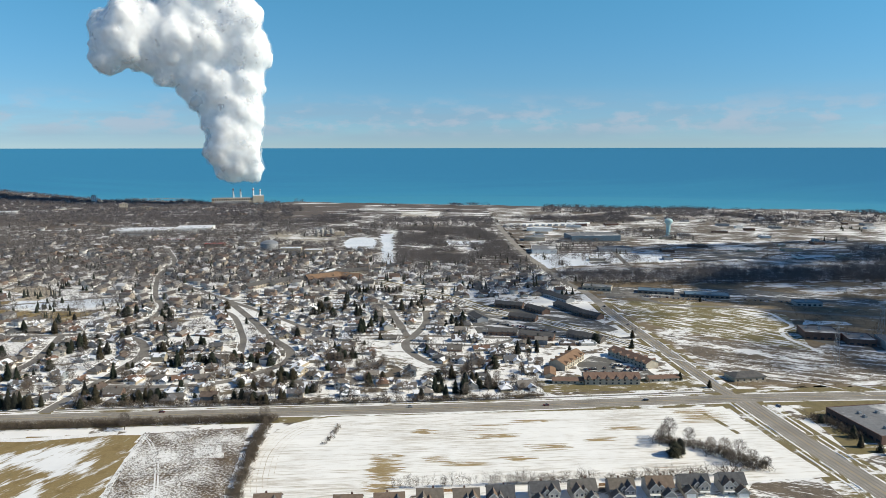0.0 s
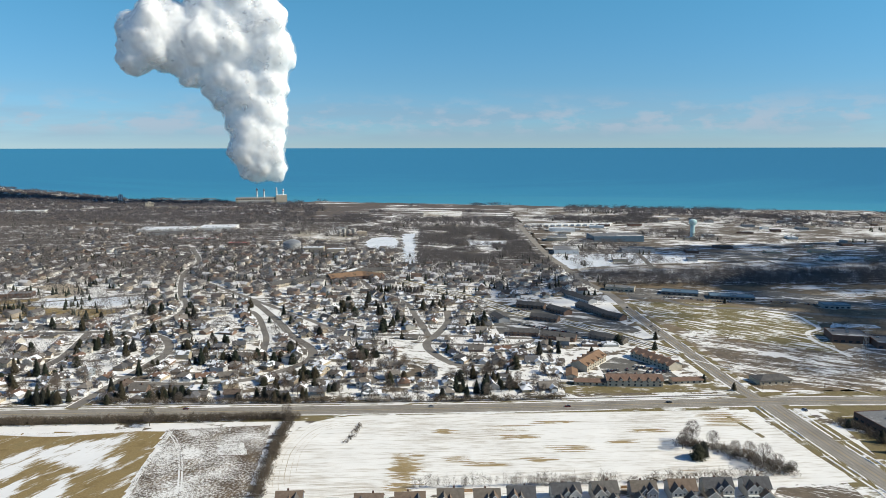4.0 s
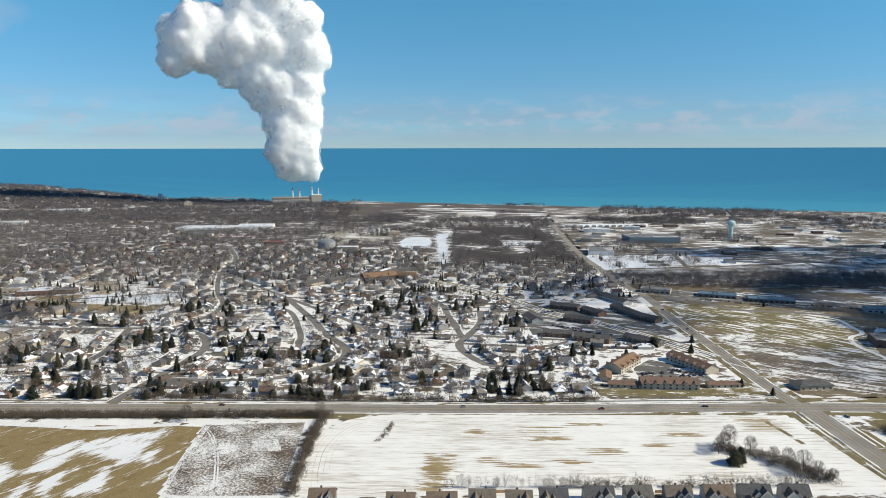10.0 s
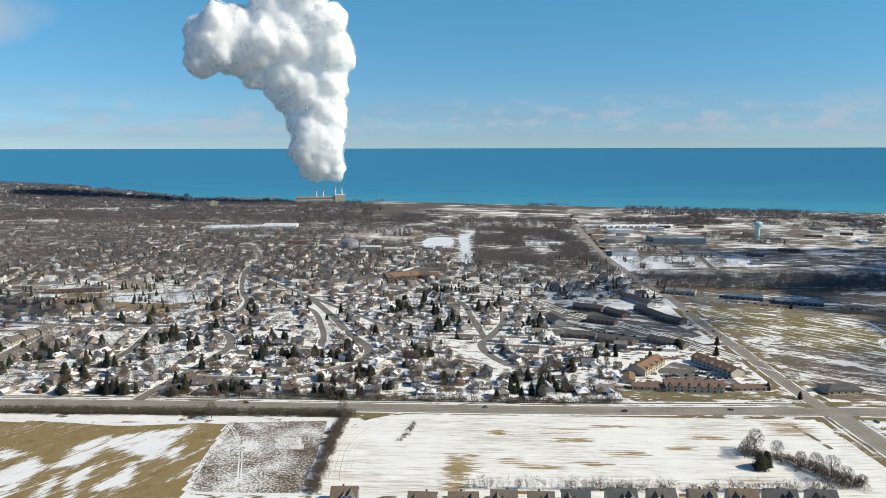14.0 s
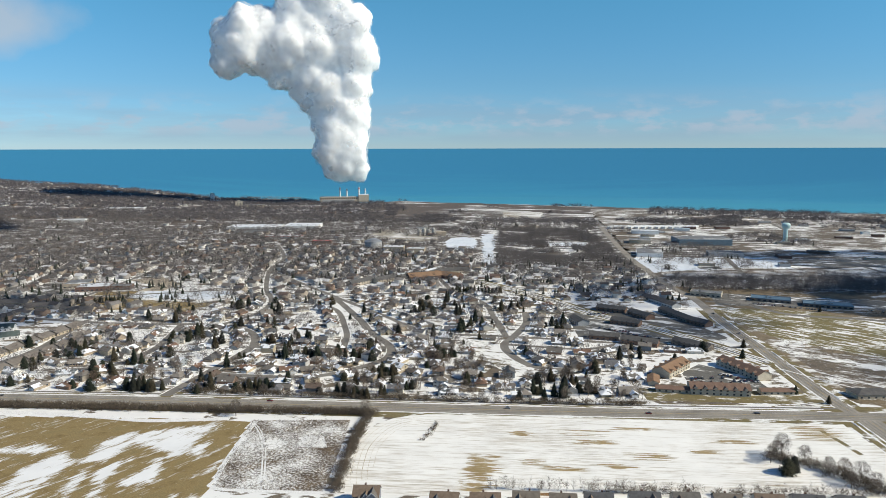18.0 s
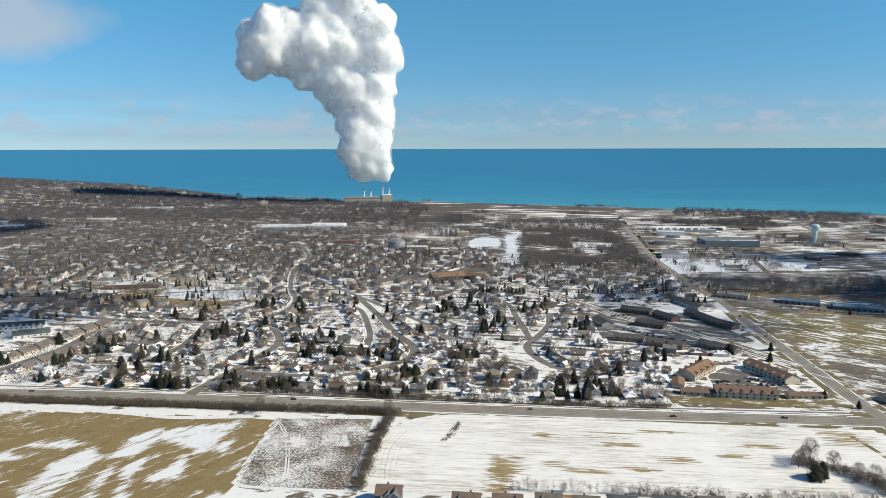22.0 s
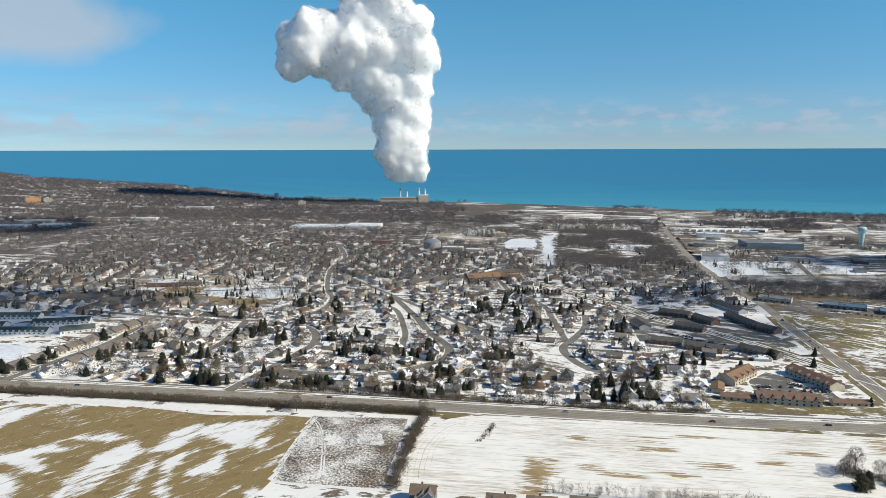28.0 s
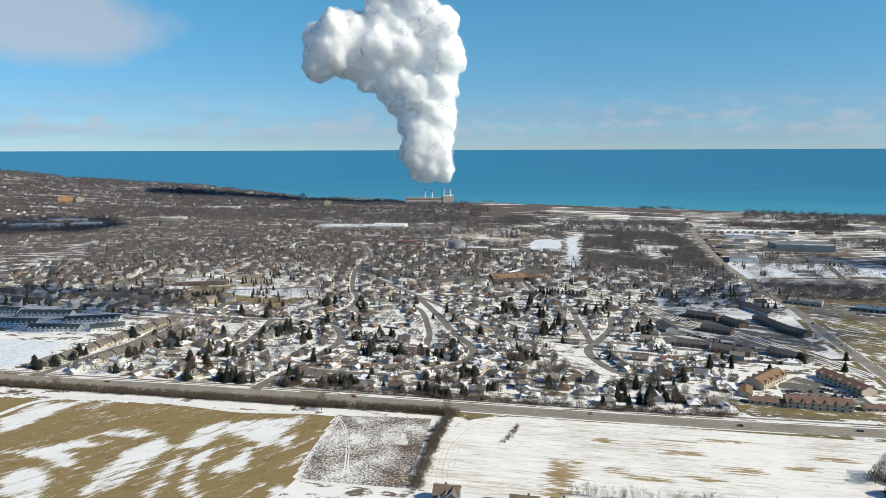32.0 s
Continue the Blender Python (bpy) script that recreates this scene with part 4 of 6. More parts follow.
def make_house(w, d, storeys, roof, wing, at, windows=True, label=""):
    """A house facing -y: body, roof, garage wing, chimney, doors and windows."""
    e = new("house")
    h = 2.5 * storeys + 0.1
    rise = d * 0.22 if roof != "steep" else d * 0.32
    w, d, wing = w * 0.86, d * 0.86, wing * 0.86
    wm, rm = WALL, ROOF
    bw, br = bmesh.new(), bmesh.new()
    if roof == "hip":
        box(bw, -w / 2, -d / 2, 0, w / 2, d / 2, h)
        hip_roof(br, -w / 2, -d / 2, w / 2, d / 2, h, rise * 1.05)
    else:
        gable_walls(bw, -w / 2, -d / 2, w / 2, d / 2, h, rise)
        gable_roof(br, -w / 2, -d / 2, w / 2, d / 2, h, rise, over=0.75)
    g0 = w / 2 - 6.4
    if wing:
        y0 = -d / 2 - wing
        gable_walls(bw, g0, y0, w / 2 - 0.2, -d / 2 + 1.5, 2.7, 1.9, 0, "y")
        bg = bmesh.new()
        gable_roof(bg, g0, y0, w / 2 - 0.2, -d / 2 + 2.5, 2.7, 1.9, "y")
        part("garage_roof", bg, rm, e)
    if storeys == 2:
        gable_walls(bw, -w / 2 + 0.8, -d / 2 - 1.2, -w / 2 + 4.8, -d / 2 + 1, h, 1.6, 0, "y")
        bg = bmesh.new()
        gable_roof(bg, -w / 2 + 0.8, -d / 2 - 1.2, -w / 2 + 4.8, -d / 2 + 2.5, h, 1.6, "y", 0.35)
        part("porch_roof", bg, rm, e)
    part("body", bw, wm, e)
    part("roof", br, rm, e)
    cx = RNG.uniform(-w * 0.3, w * 0.1)
    part("chimney", boxes((cx, 0.6, h + rise * 0.3, cx + 0.9, 1.4, h + rise + 0.9)), BRICK, e)
    if wing:
        part("garage_door", boxes((g0 + 0.7, -d / 2 - wing - 0.08, 0, w / 2 - 0.9, -d / 2 - wing + 0.04, 2.2)), WHITE, e, "white panelled garage door")
    part("front_door", boxes((-0.3, -d / 2 - 0.07, 0.2, 0.7, -d / 2 + 0.05, 2.3)), BRICK, e)
    if windows:
        wb = None
        for s in range(storeys):
            for fx in ((-0.34, -0.14) if wing else (-0.34, -0.14, 0.2, 0.36)):
                y = -d / 2 - (1.2 if storeys == 2 and fx == -0.34 else 0)
                for sd, yy in ((1, y),):
                    if sd < 0 and s == 0:
                        continue
                    o = part("window", window_bm(1.5, 1.3), GLASS, e) if wb is None else new("window", wb)
                    wb = o.data
                    o.parent = e
                    o.location = (fx * w, yy, 0.9 + 2.7 * s)
            o = new("window", wb)
            o.parent, o.location, o.rotation_euler = e, (w / 2, d * 0.2, 0.9 + 2.7 * s), (0, 0, math.pi / 2)
    e.matrix_basis = at
    return tagged(e, label or "detached house with shingled roof and attached garage", "house", "houses of the town")


SPECS = [
    (16, 11.5, 1, "hip", 4.5, "single-storey house with low hipped roof and front garage"),
    (18, 10.5, 1, "gable", 4.0, "long single-storey house with gabled shingle roof"),
    (14, 11, 2, "gable", 4.5, "two-storey sided house with garage wing"),
    (17, 12, 1, "hip", 6.0, "broad single-storey house with hipped roof and deep garage wing"),
    (18, 11, 1, "hip", 0.0, "wide single-storey house with hipped roof"),
    (15, 10, 1, "gable", 0.0, "small gabled house with shingle roof"),
    (14.5, 11, 2, "hip", 5.0, "large two-storey house with hipped roof"),
    (16, 12, 1, "steep", 4.5, "single-storey house with steep gabled roof"),
]
MASTERS = {}
PLACED = []   # x, y, radius of everything that stands in the town


def clear(x, y, r):
    return all((x - a) ** 2 + (y - b) ** 2 > (r + c) ** 2 for a, b, c in PLACED)


def put_house(x, y, turn, near, spec=None):
    i = spec if spec is not None else RNG.randrange(len(SPECS))
    w, d, st, roof, wing, label = SPECS[i]
    PLOTS.append((x, y, turn, i))
    PLACED.append((x, y, 7.2))


def raise_house(x, y, turn, i, near):
    w, d, st, roof, wing, label = SPECS[i]
    m = pose(x, y, float(land_z(np.array(x), np.array(y))), 0, 0, turn)
    key = (i, near)
    if key in MASTERS:
        copy_thing(MASTERS[key], m)
    else:
        MASTERS[key] = make_house(w, d, st, roof, wing, m, windows=near, label=label)


DRIVES = []
PLOTS = []


def houses_along(line, gap=19.5, side=16.0):
    L = line
    acc = gap * 0.6
    for a, b in zip(L, L[1:]):
        acc += (b - a).length
        if acc < gap:
            continue
        acc = RNG.uniform(-2, 2)
        t = (b - a).normalized()
        for s in (-1, 1):
            n = Vector((t.y, -t.x, 0)) * s
            p = a + n * (side + RNG.uniform(-1.5, 2.5))
            if road_gap(p.x, p.y) < 8.2 or not free(p.x, p.y) or not clear(p.x, p.y, 7.6):
                continue
            if math.hypot(p.x, p.y) > 1365 or p.y < hwy_y(p.x) + 24:
                continue
            turn = math.degrees(math.atan2(n.y, n.x)) - 90 + RNG.uniform(-6, 6)
            near = math.hypot(p.x, p.y) < 780
            put_house(p.x, p.y, turn, near)
            DRIVES.append((p, -n))


for key in ("court", "lower", "curved", "spur", "hook", "inner", "cross", "crown", "slant", "loop", "park", "north", "west", "mid", "link", "long", "far"):
    houses_along(ST_L[key])

# houses in second rows, between the streets
tries = 0
while tries < 4200:
    tries += 1
    x, y = RNG.uniform(-990, 160), RNG.uniform(470, 1365)
    r, a = math.hypot(x, y), math.degrees(math.atan2(x, y))
    if a < -49 or a > 16 or y < hwy_y(x) + 26 or road_gap(x, y) < 9 or not free(x, y) or not clear(x, y, 8.6):
        continue
    base = 15 * math.sin(x * 0.0046 + 1.0) + 12 * math.sin(y * 0.006)
    put_house(x, y, base + RNG.choice((0, 90, 180, 270)), r < 600)

# the nearest plots get houses with all their parts, the rest join the far town
PLOTS.sort(key=lambda p: math.hypot(p[0], p[1]))
for n, p in enumerate(PLOTS[:300]):
    raise_house(*p, n < 150)
REST = PLOTS[300:]

# the row of new houses near the camera, seen from behind the field
FRONT = [(-96, 358), (-52, 356), (-30, 359), (-8, 363), (12, 364), (31, 367), (56, 372), (78, 374), (100, 376), (122, 378), (143, 381), (165, 382)]
FRONTWALL = varied("new_siding", ((0.34, 0.34, 0.33), (0.42, 0.39, 0.34), (0.20, 0.21, 0.24), (0.50, 0.47, 0.42)), 0.7, 0.3, scale=1.5)
FRONTROOF = varied("new_shingles", ((0.15, 0.14, 0.13), (0.18, 0.155, 0.13), (0.11, 0.11, 0.115), (0.20, 0.15, 0.115)), 0.9, 0.2)
TRIM = plain("white_trim", ((0.3, (0.72, 0.72, 0.70)), (0.7, (0.82, 0.82, 0.80))), 1.0, 0.5)


def rake_trim(bm, x0, x1, y, z, rise):
    """Two white boards under a gable's slopes, facing -y."""
    xm = (x0 + x1) / 2
    for a, b in (((x0, z), (xm, z + rise)), ((xm, z + rise), (x1, z))):
        q = [bm.verts.new(p) for p in ((a[0], y, a[1] - 0.05), (b[0], y, b[1] - 0.05), (b[0], y, b[1] - 0.45), (a[0], y, a[1] - 0.45), (a[0], y + 0.05, a[1] - 0.05), (b[0], y + 0.05, b[1] - 0.05), (b[0], y + 0.05, b[1] - 0.45), (a[0], y + 0.05, a[1] - 0.45))]
        for f in ((0, 1, 2, 3), (7, 6, 5, 4), (0, 4, 5, 1), (1, 5, 6, 2), (2, 6, 7, 3), (3, 7, 4, 0)):
            bm.faces.new([q[k] for k in f])


def new_house(w, d, flip, at):
    """A two-storey house with front gables, trims, porch and a double garage, facing -y."""
    e = new("house")
    s = -1 if flip else 1
    h, rise = 5.8, d * 0.36
    bw, br = bmesh.new(), bmesh.new()
    gable_walls(bw, -w / 2, -d / 2, w / 2, d / 2, h, rise)
    gable_roof(br, -w / 2, -d / 2, w / 2, d / 2, h, rise, over=0.6)
    for cx, gw, dep, gh, gr in ((s * w * 0.27, 6.2, 2.2, h, 3.3), (s * w * 0.02, 3.6, 1.2, h, 2.2), (-s * w * 0.26, 7.2, 5.0, 3.0, 3.0)):
        y0 = -d / 2 - dep
        gable_walls(bw, cx - gw / 2, y0, cx + gw / 2, -d / 2 + 1.0, gh, gr, 0, "y")
        bg = bmesh.new()
        gable_roof(bg, cx - gw / 2, y0, cx + gw / 2, -d / 2 + (4.5 if gh > 4 else 1.0), gh, gr, "y", 0.45)
        part("gable_roof", bg, FRONTROOF, e)
        bt = bmesh.new()
        rake_trim(bt, cx - gw / 2 - 0.4, cx + gw / 2 + 0.4, y0 - 0.5, gh - 0.1, gr + 0.3)
        part("trim", bt, TRIM, e, "white gable trim")
    part("body", bw, FRONTWALL, e)
    part("roof", br, FRONTROOF, e)
    cx = -s * w * 0.26
    part("garage_door", boxes((cx - 2.6, -d / 2 - 5.1, 0.05, cx + 2.6, -d / 2 - 4.95, 2.4)), TRIM, e, "white panelled garage door")
    part("front_door", boxes((s * w * 0.02 - 0.5, -d / 2 - 1.28, 0.2, s * w * 0.02 + 0.5, -d / 2 - 1.15, 2.3)), BRICK, e)
    part("chimney", boxes((-s * w * 0.1, 1.0, h + rise * 0.3, -s * w * 0.1 + 1.0, 1.9, h + rise + 0.6)), BRICK, e)
    part("porch", boxes((s * w * 0.27 - 3.1, -d / 2 - 4.0, 0, s * w * 0.27 + 3.1, -d / 2 - 2.22, 0.4), (s * w * 0.27 - 3.0, -d / 2 - 3.9, 2.6, s * w * 0.27 + 3.0, -d / 2 - 2.22, 2.85)), TRIM, e)
    wm = fm_ = None
    for x, y, z in ((s * w * 0.27 - 1.3, -d / 2 - 2.2, 3.7), (s * w * 0.27 + 1.3, -d / 2 - 2.2, 3.7), (s * w * 0.27, -d / 2 - 2.2, 0.9), (s * w * 0.02, -d / 2 - 1.2, 3.8), (-s * w * 0.26 - 1.5, -d / 2, 4.0), (-s * w * 0.26 + 1.5, -d / 2, 4.0)):
        o = new("window", wm) if wm else part("window", window_bm(1.3, 1.4), GLASS, e)
        wm = o.data
        o.parent, o.location = e, (x, y - 0.06, z)
        f = new("frame", fm_) if fm_ else part("frame", boxes((-0.8, -0.03, -0.15, 0.8, 0.05, -0.003), (-0.8, -0.03, 1.403, 0.8, 0.05, 1.55), (-0.8, -0.03, 0, -0.653, 0.05, 1.4), (0.653, -0.03, 0, 0.8, 0.05, 1.4)), TRIM, o)
        fm_ = f.data
        f.parent = o
    e.matrix_basis = at
    return tagged(e, "new two-storey house with grey siding, white trim and front gables", "house", "new houses by the field")


fm = {}
for i, (x, y) in enumerate(FRONT):
    k = (i * 5) % 4
    m = pose(x, y + 3, 0, 0, 0, 3 + RNG.uniform(-3, 3))
    if k in fm:
        copy_thing(fm[k], m)
    else:
        fm[k] = new_house(14 + k % 3, 10.5 + k % 2, k % 2, m)
    PLACED.append((x, y, 8.5))

# driveways, one sheet
dv, df = [], []
for p, n in DRIVES:
    t = Vector((-n.y, n.x, 0))
    k = len(dv)
    q = p + t * RNG.choice((-4.0, 4.0))
    for a, b in ((-2.4, 3), (2.4, 3), (2.4, 13), (-2.4, 13)):
        v = q + t * a + n * b
        dv.append((v.x, v.y, 0.047 + 0.0001 * (k % 60)))
    df.append((k, k + 1, k + 2, k + 3))
soup("driveways", dv, df, STREET, "pale concrete driveways between houses and streets", "driveway", "structure")


# ---- larger buildings ----
def long_block(name, x, y, turn, length, depth, h, rise, wall, roof, label, category="apartment building", dormers=0, rows=1, hip=False, z=0.0):
    e = new(name)
    bw, br = bmesh.new(), bmesh.new()
    if hip:
        box(bw, -length / 2, -depth / 2, 0, length / 2, depth / 2, h)
        hip_roof(br, -length / 2, -depth / 2, length / 2, depth / 2, h, rise)
    else:
        gable_walls(bw, -length / 2, -depth / 2, length / 2, depth / 2, h, rise)
        gable_roof(br, -length / 2, -depth / 2, length / 2, depth / 2, h, rise, over=0.7)
    part("body", bw, wall, e)
    part("roof", br, roof, e)
    for i in range(dormers):
        dx = -length / 2 + length * (i + 0.5) / dormers
        for s in (-1, 1):
            bd = bmesh.new()
            y0, y1 = sorted((s * (depth / 2 + 0.4), s * depth * 0.18))
            gable_walls(bd, dx - 1.3, y0, dx + 1.3, y1, 1.6, 0.9, h - 0.6, "y")
            dm = part("dormer", bd, wall, e)
            bd = bmesh.new()
            gable_roof(bd, dx - 1.3, y0, dx + 1.3, y1, h + 1.0, 0.9, "y", 0.25, 0.15)
            part("dormer_roof", bd, roof, dm)
    n = max(2, int(length / 5.0))
    faces = (-1,) if abs(turn) < 50 or hip else (-1, 1)
    me = None
    for r in range(rows):
        for i in range(n):
            for s in faces:
                o = new("window", me) if me else part("window", window_bm(1.6, 1.4), GLASS, e)
                me = o.data
                o.parent = e
                o.location = (-length / 2 + length * (i + 0.5) / n, s * depth / 2, 0.9 + 2.8 * r)
    e.matrix_basis = pose(x, y, z, 0, 0, turn)
    PLACED.append((x, y, max(8, depth * 0.6)))
    return tagged(e, label, category)


def flat_block(name, x, y, turn, w, d, h, wall, roof, label, category="commercial building", units=4, bands=True, z=0.0, fascia=None):
    e = new(name)
    part("body", boxes((-w / 2, -d / 2, 0, w / 2, d / 2, h)), wall, e)
    part("roof", boxes((-w / 2 + 0.4, -d / 2 + 0.4, h + 0.003, w / 2 - 0.4, d / 2 - 0.4, h + 0.12)), roof, e)
    t = 0.4
    part("parapet", boxes((-w / 2 - 0.05, -d / 2 - 0.05, h - 0.35, w / 2 + 0.05, -d / 2 + t, h + 0.55), (-w / 2 - 0.05, d / 2 - t, h - 0.35, w / 2 + 0.05, d / 2 + 0.05, h + 0.55),
         (-w / 2 - 0.05, -d / 2 + t + 0.003, h - 0.35, -w / 2 + t, d / 2 - t - 0.003, h + 0.55), (w / 2 - t, -d / 2 + t + 0.003, h - 0.35, w / 2 + 0.05, d / 2 - t - 0.003, h + 0.55)), fascia or wall, e)
    for i in range(units):
        ux, uy = RNG.uniform(-0.38, 0.38) * w, RNG.uniform(-0.35, 0.35) * d
        part("roof_unit", boxes((ux - 1.3, uy - 1.0, h + 0.1, ux + 1.3, uy + 1.0, h + 1.5), (ux - 0.9, uy - 0.6, h + 1.503, ux + 0.9, uy + 0.6, h + 1.8)), STEEL, e)
    if bands:
        n = max(2, int(w / 6))
        me = None
        for i in range(n):
            for s in (-1, 1):
                o = new("window", me) if me else part("window", window_bm(min(3.4, w / n * 0.6), 1.7), GLASS, e)
                me = o.data
                o.parent, o.location = e, (-w / 2 + w * (i + 0.5) / n, s * d / 2, min(1.0, h * 0.3))
        o = part("entrance_door", boxes((-1.2, -d / 2 - 0.09, 0, 1.2, -d / 2 + 0.05, 2.4)), GLASS, e)
    e.matrix_basis = pose(x, y, z, 0, 0, turn)
    PLACED.append((x, y, max(8, d * 0.6)))
    return tagged(e, label, category)


# apartments by the crossing
long_block("apartment_building", 140, 573, 0, 46, 15, 5.4, 3.2, CREAM, BROWNROOF, "two-storey cream apartment block with brown shingled roof and dormers", dormers=6, rows=2)
long_block("garage_row", 104, 572, -3, 26, 9, 3.1, 1.6, CREAM, BROWNROOF, "low cream garage row with brown roof", "garage")
long_block("garage_row", 185, 578, 8, 26, 9, 3.1, 1.6, CREAM, BROWNROOF, "low cream garage row with brown roof", "garage")
long_block("garage_row", 92, 593, 82, 20, 9, 3.1, 1.6, CREAM, OCHREROOF, "low garage row with ochre roof", "garage")
long_block("apartment_building", 112, 625, 56, 42, 16, 5.4, 3.8, CREAM, OCHREROOF, "two-storey cream apartment block with ochre roof", dormers=4, rows=2)
long_block("apartment_building", 174, 632, -62, 50, 15, 5.4, 3.2, CREAM, BROWNROOF, "two-storey cream apartment block with brown roof and dormers", dormers=5, rows=2)
for x, y, tn, ln in ((96, 712, -20, 44), (62, 728, -8, 36), (146, 708, -38, 47), (146, 910, -62, 78), (153, 838, -66, 68), (172, 803, -50, 31), (91, 793, -25, 39), (81, 858, -20, 42), (112, 832, -55, 39), (39, 793, -70, 34)):
    long_block("apartment_building", x, y, tn, ln * 0.82, 13, 4.4, 2.9, RNG.choice((TAUPE, GREY, BROWNROOF)), DARKROOF, "long two-storey apartment block with charcoal shingled roof", rows=2)
# shops and offices in the cloud's shade
flat_block("office_building", 311, 476, 99, 54, 52, 5.8, BRICK, FLATROOF, "low brick office building with pale flat roof", "office building", 7)
flat_block("commercial_building", 391, 719, -12, 34, 31, 7.2, BRICK, FLATROOF, "square brick building with grey flat roof", units=3)
flat_block("commercial_building", 419, 696, -12, 26, 29, 6.0, BRICK, FLATROOF, "low brick hall with grey flat roof", units=2)
flat_block("commercial_building", 448, 676, -12, 31, 39, 7.2, GREY, FLATROOF, "dark grey workshop with flat roof", units=3)
flat_block("shop_building", 289, 945, -18, 47, 22, 4.0, TAUPE, BLUEROOF, "long shop with blue metal roof and brown walls", "shop", 2, fascia=BLUEROOF)
flat_block("shop_building", 348, 919, -14, 55, 22, 4.0, TAUPE, BLUEROOF, "long shop with blue metal roof and brown walls", "shop", 3, fascia=BLUEROOF)
flat_block("shop_building", 455, 868, -6, 31, 18, 4.6, GREY, BLUEROOF, "small shop with slate-blue roof", "shop", 1, fascia=BLUEROOF)
flat_block("shop_building", 214, 968, -20, 39, 18, 5.4, CREAM, FLATROOF, "low cream shop with grey flat roof", "shop", 2)
long_block("house", 257, 582, 10, 29, 16, 3.6, 3, TAN, DARKROOF, "low grey-roofed lodge by the crossing", "house", hip=True)
# school
flat_block("school_building", -627, 897, 20, 44, 31, 6.0, BRICK, WHITEROOF, "low red-brick school with pale flat roof", "school", 5)
flat_block("school_building", -666, 918, 20, 34, 39, 6.0, TAN, FLATROOF, "low school wing with grey flat roof", "school", 4)
flat_block("school_building", -593, 905, 12, 31, 18, 5.4, BRICK, FLATROOF, "small red-brick school wing", "school", 2)
sheet("playground", [(-621, 968), (-559, 936), (-562, 897), (-526, 897), (-526, 949), (-585, 1001)], 0.06, TAN, "pale gravel school yard", "yard")
sheet("playground", [(-611, 879), (-559, 897), (-536, 780), (-585, 793)], 0.05, MEADOW, "bare school lawn with snow", "lawn")
sheet("parking_lot", [(-832, 897), (-689, 936), (-650, 858), (-572, 832), (-585, 793), (-728, 806)], 0.045, LOT, "school car park with strips of snow", "car park")
# terraces beyond the pond
for i in range(9):
    long_block("terraced_house", -519 + i * 0.65, 517 + i * 21.5, 90 + RNG.uniform(-3, 3), 18, 14, 3.4, 3.2, TAN, TAUPE, "low tan terrace house with gabled roof", "house")
for i in range(8):
    long_block("terraced_house", -478 + i * 0.65, 540 + i * 20, 90 + RNG.uniform(-3, 3), 17, 13, 3.4, 3.0, CREAM, TAUPE, "low cream terrace house with brown roof", "house")
for i, (x, y, tn, ln) in enumerate(((-611, 621, 12, 57), (-679, 632, 10, 60), (-601, 666, 25, 60), (-676, 676, 14, 62), (-748, 676, 8, 60), (-559, 640, 40, 34), (-754, 624, 5, 57), (-832, 650, 5, 60), (-832, 702, 5, 60), (-611, 780, 16, 52), (-676, 788, 14, 57), (-559, 764, 10, 39))):
    long_block("terraced_house", x, y, tn, ln, 14, 3.8, 3.4, WHITE if i < 9 else TAN, SLATE if i < 9 else TAUPE, "row of joined white-walled homes with dark roofs", "terrace", dormers=9 if ln > 50 and i < 9 else 0)
# middle distance
flat_block("warehouse", 325, 1339, -4, 60, 34, 7.2, GREY, FLATROOF, "grey workshop with a flat roof", "warehouse", 3, False)
sheet("parking_lot", [(455, 1235), (560, 1240), (600, 1300), (560, 1345), (450, 1330)], 0.062, LOT, "wide asphalt yard of the works", "yard", rag=5)
flat_block("warehouse", 195, 1508, -6, 44, 39, 7.2, TAN, FLATROOF, "tan workshop with a flat roof", "warehouse", 2, False)
flat_block("warehouse", 228, 1677, -4, 60, 26, 7.2, WHITE, WHITEROOF, "white storage hall with pale roof", "warehouse", 1, False)
long_block("church", -181, 1040, 30, 52, 20, 5.4, 5, BRICK, OCHREROOF, "low brick church hall with broad ochre roof", "church")
long_block("church", -146, 1050, -25, 44, 18, 5.4, 4.5, BRICK, OCHREROOF, "low brick church wing with broad ochre roof", "church")
for i in range(5):
    long_block("apartment_building", -266 + i * 31, 988 + i * 26 + RNG.uniform(-5, 5), RNG.choice((20, 60)), 44, 14, 5.2, 3.4, CREAM, DARKROOF, "cream two-storey apartment block with grey roof", rows=2)

for k in range(3):
    long_block("storage_shed", -213 + k * 24, 1085 + k * 8, 68, 118 - 22 * k, 8, 2.8, 1.2, TAN, WHITEROOF, "long low storage shed with a snowy roof", "shed")
# works, yards and sheds east of the lake road
WORKS = random.Random(21)
for i in range(46):
    for _ in range(30):
        x, y = WORKS.uniform(190, 1150), WORKS.uniform(1200, 2050)
        if bearing_of(x, y) < 33 and road_gap(x, y) > 25 and clear(x, y, 20):
            break
    w, d = WORKS.uniform(13, 38), WORKS.uniform(9, 22)
    flat_block("warehouse", x, y, WORKS.choice((-6, 4, 84)), w, d, WORKS.uniform(3.2, 5.0), WORKS.choice((GREY, TAN, WHITE, BRICK)), WORKS.choice((FLATROOF, WHITEROOF, DARKROOF, GREYROOF)), "low works shed with a flat roof", "warehouse", 2, False)
    PLACED.append((x, y, w * 0.5))
    if i % 2:
        sheet("parking_lot", [(x - w * 0.7, y - d - 16), (x + w * 0.7, y - d - 14), (x + w * 0.7, y - d * 0.6), (x - w * 0.7, y - d * 0.6)], 0.05 + i * 0.0005, LOT, "works yard of worn asphalt", "yard")
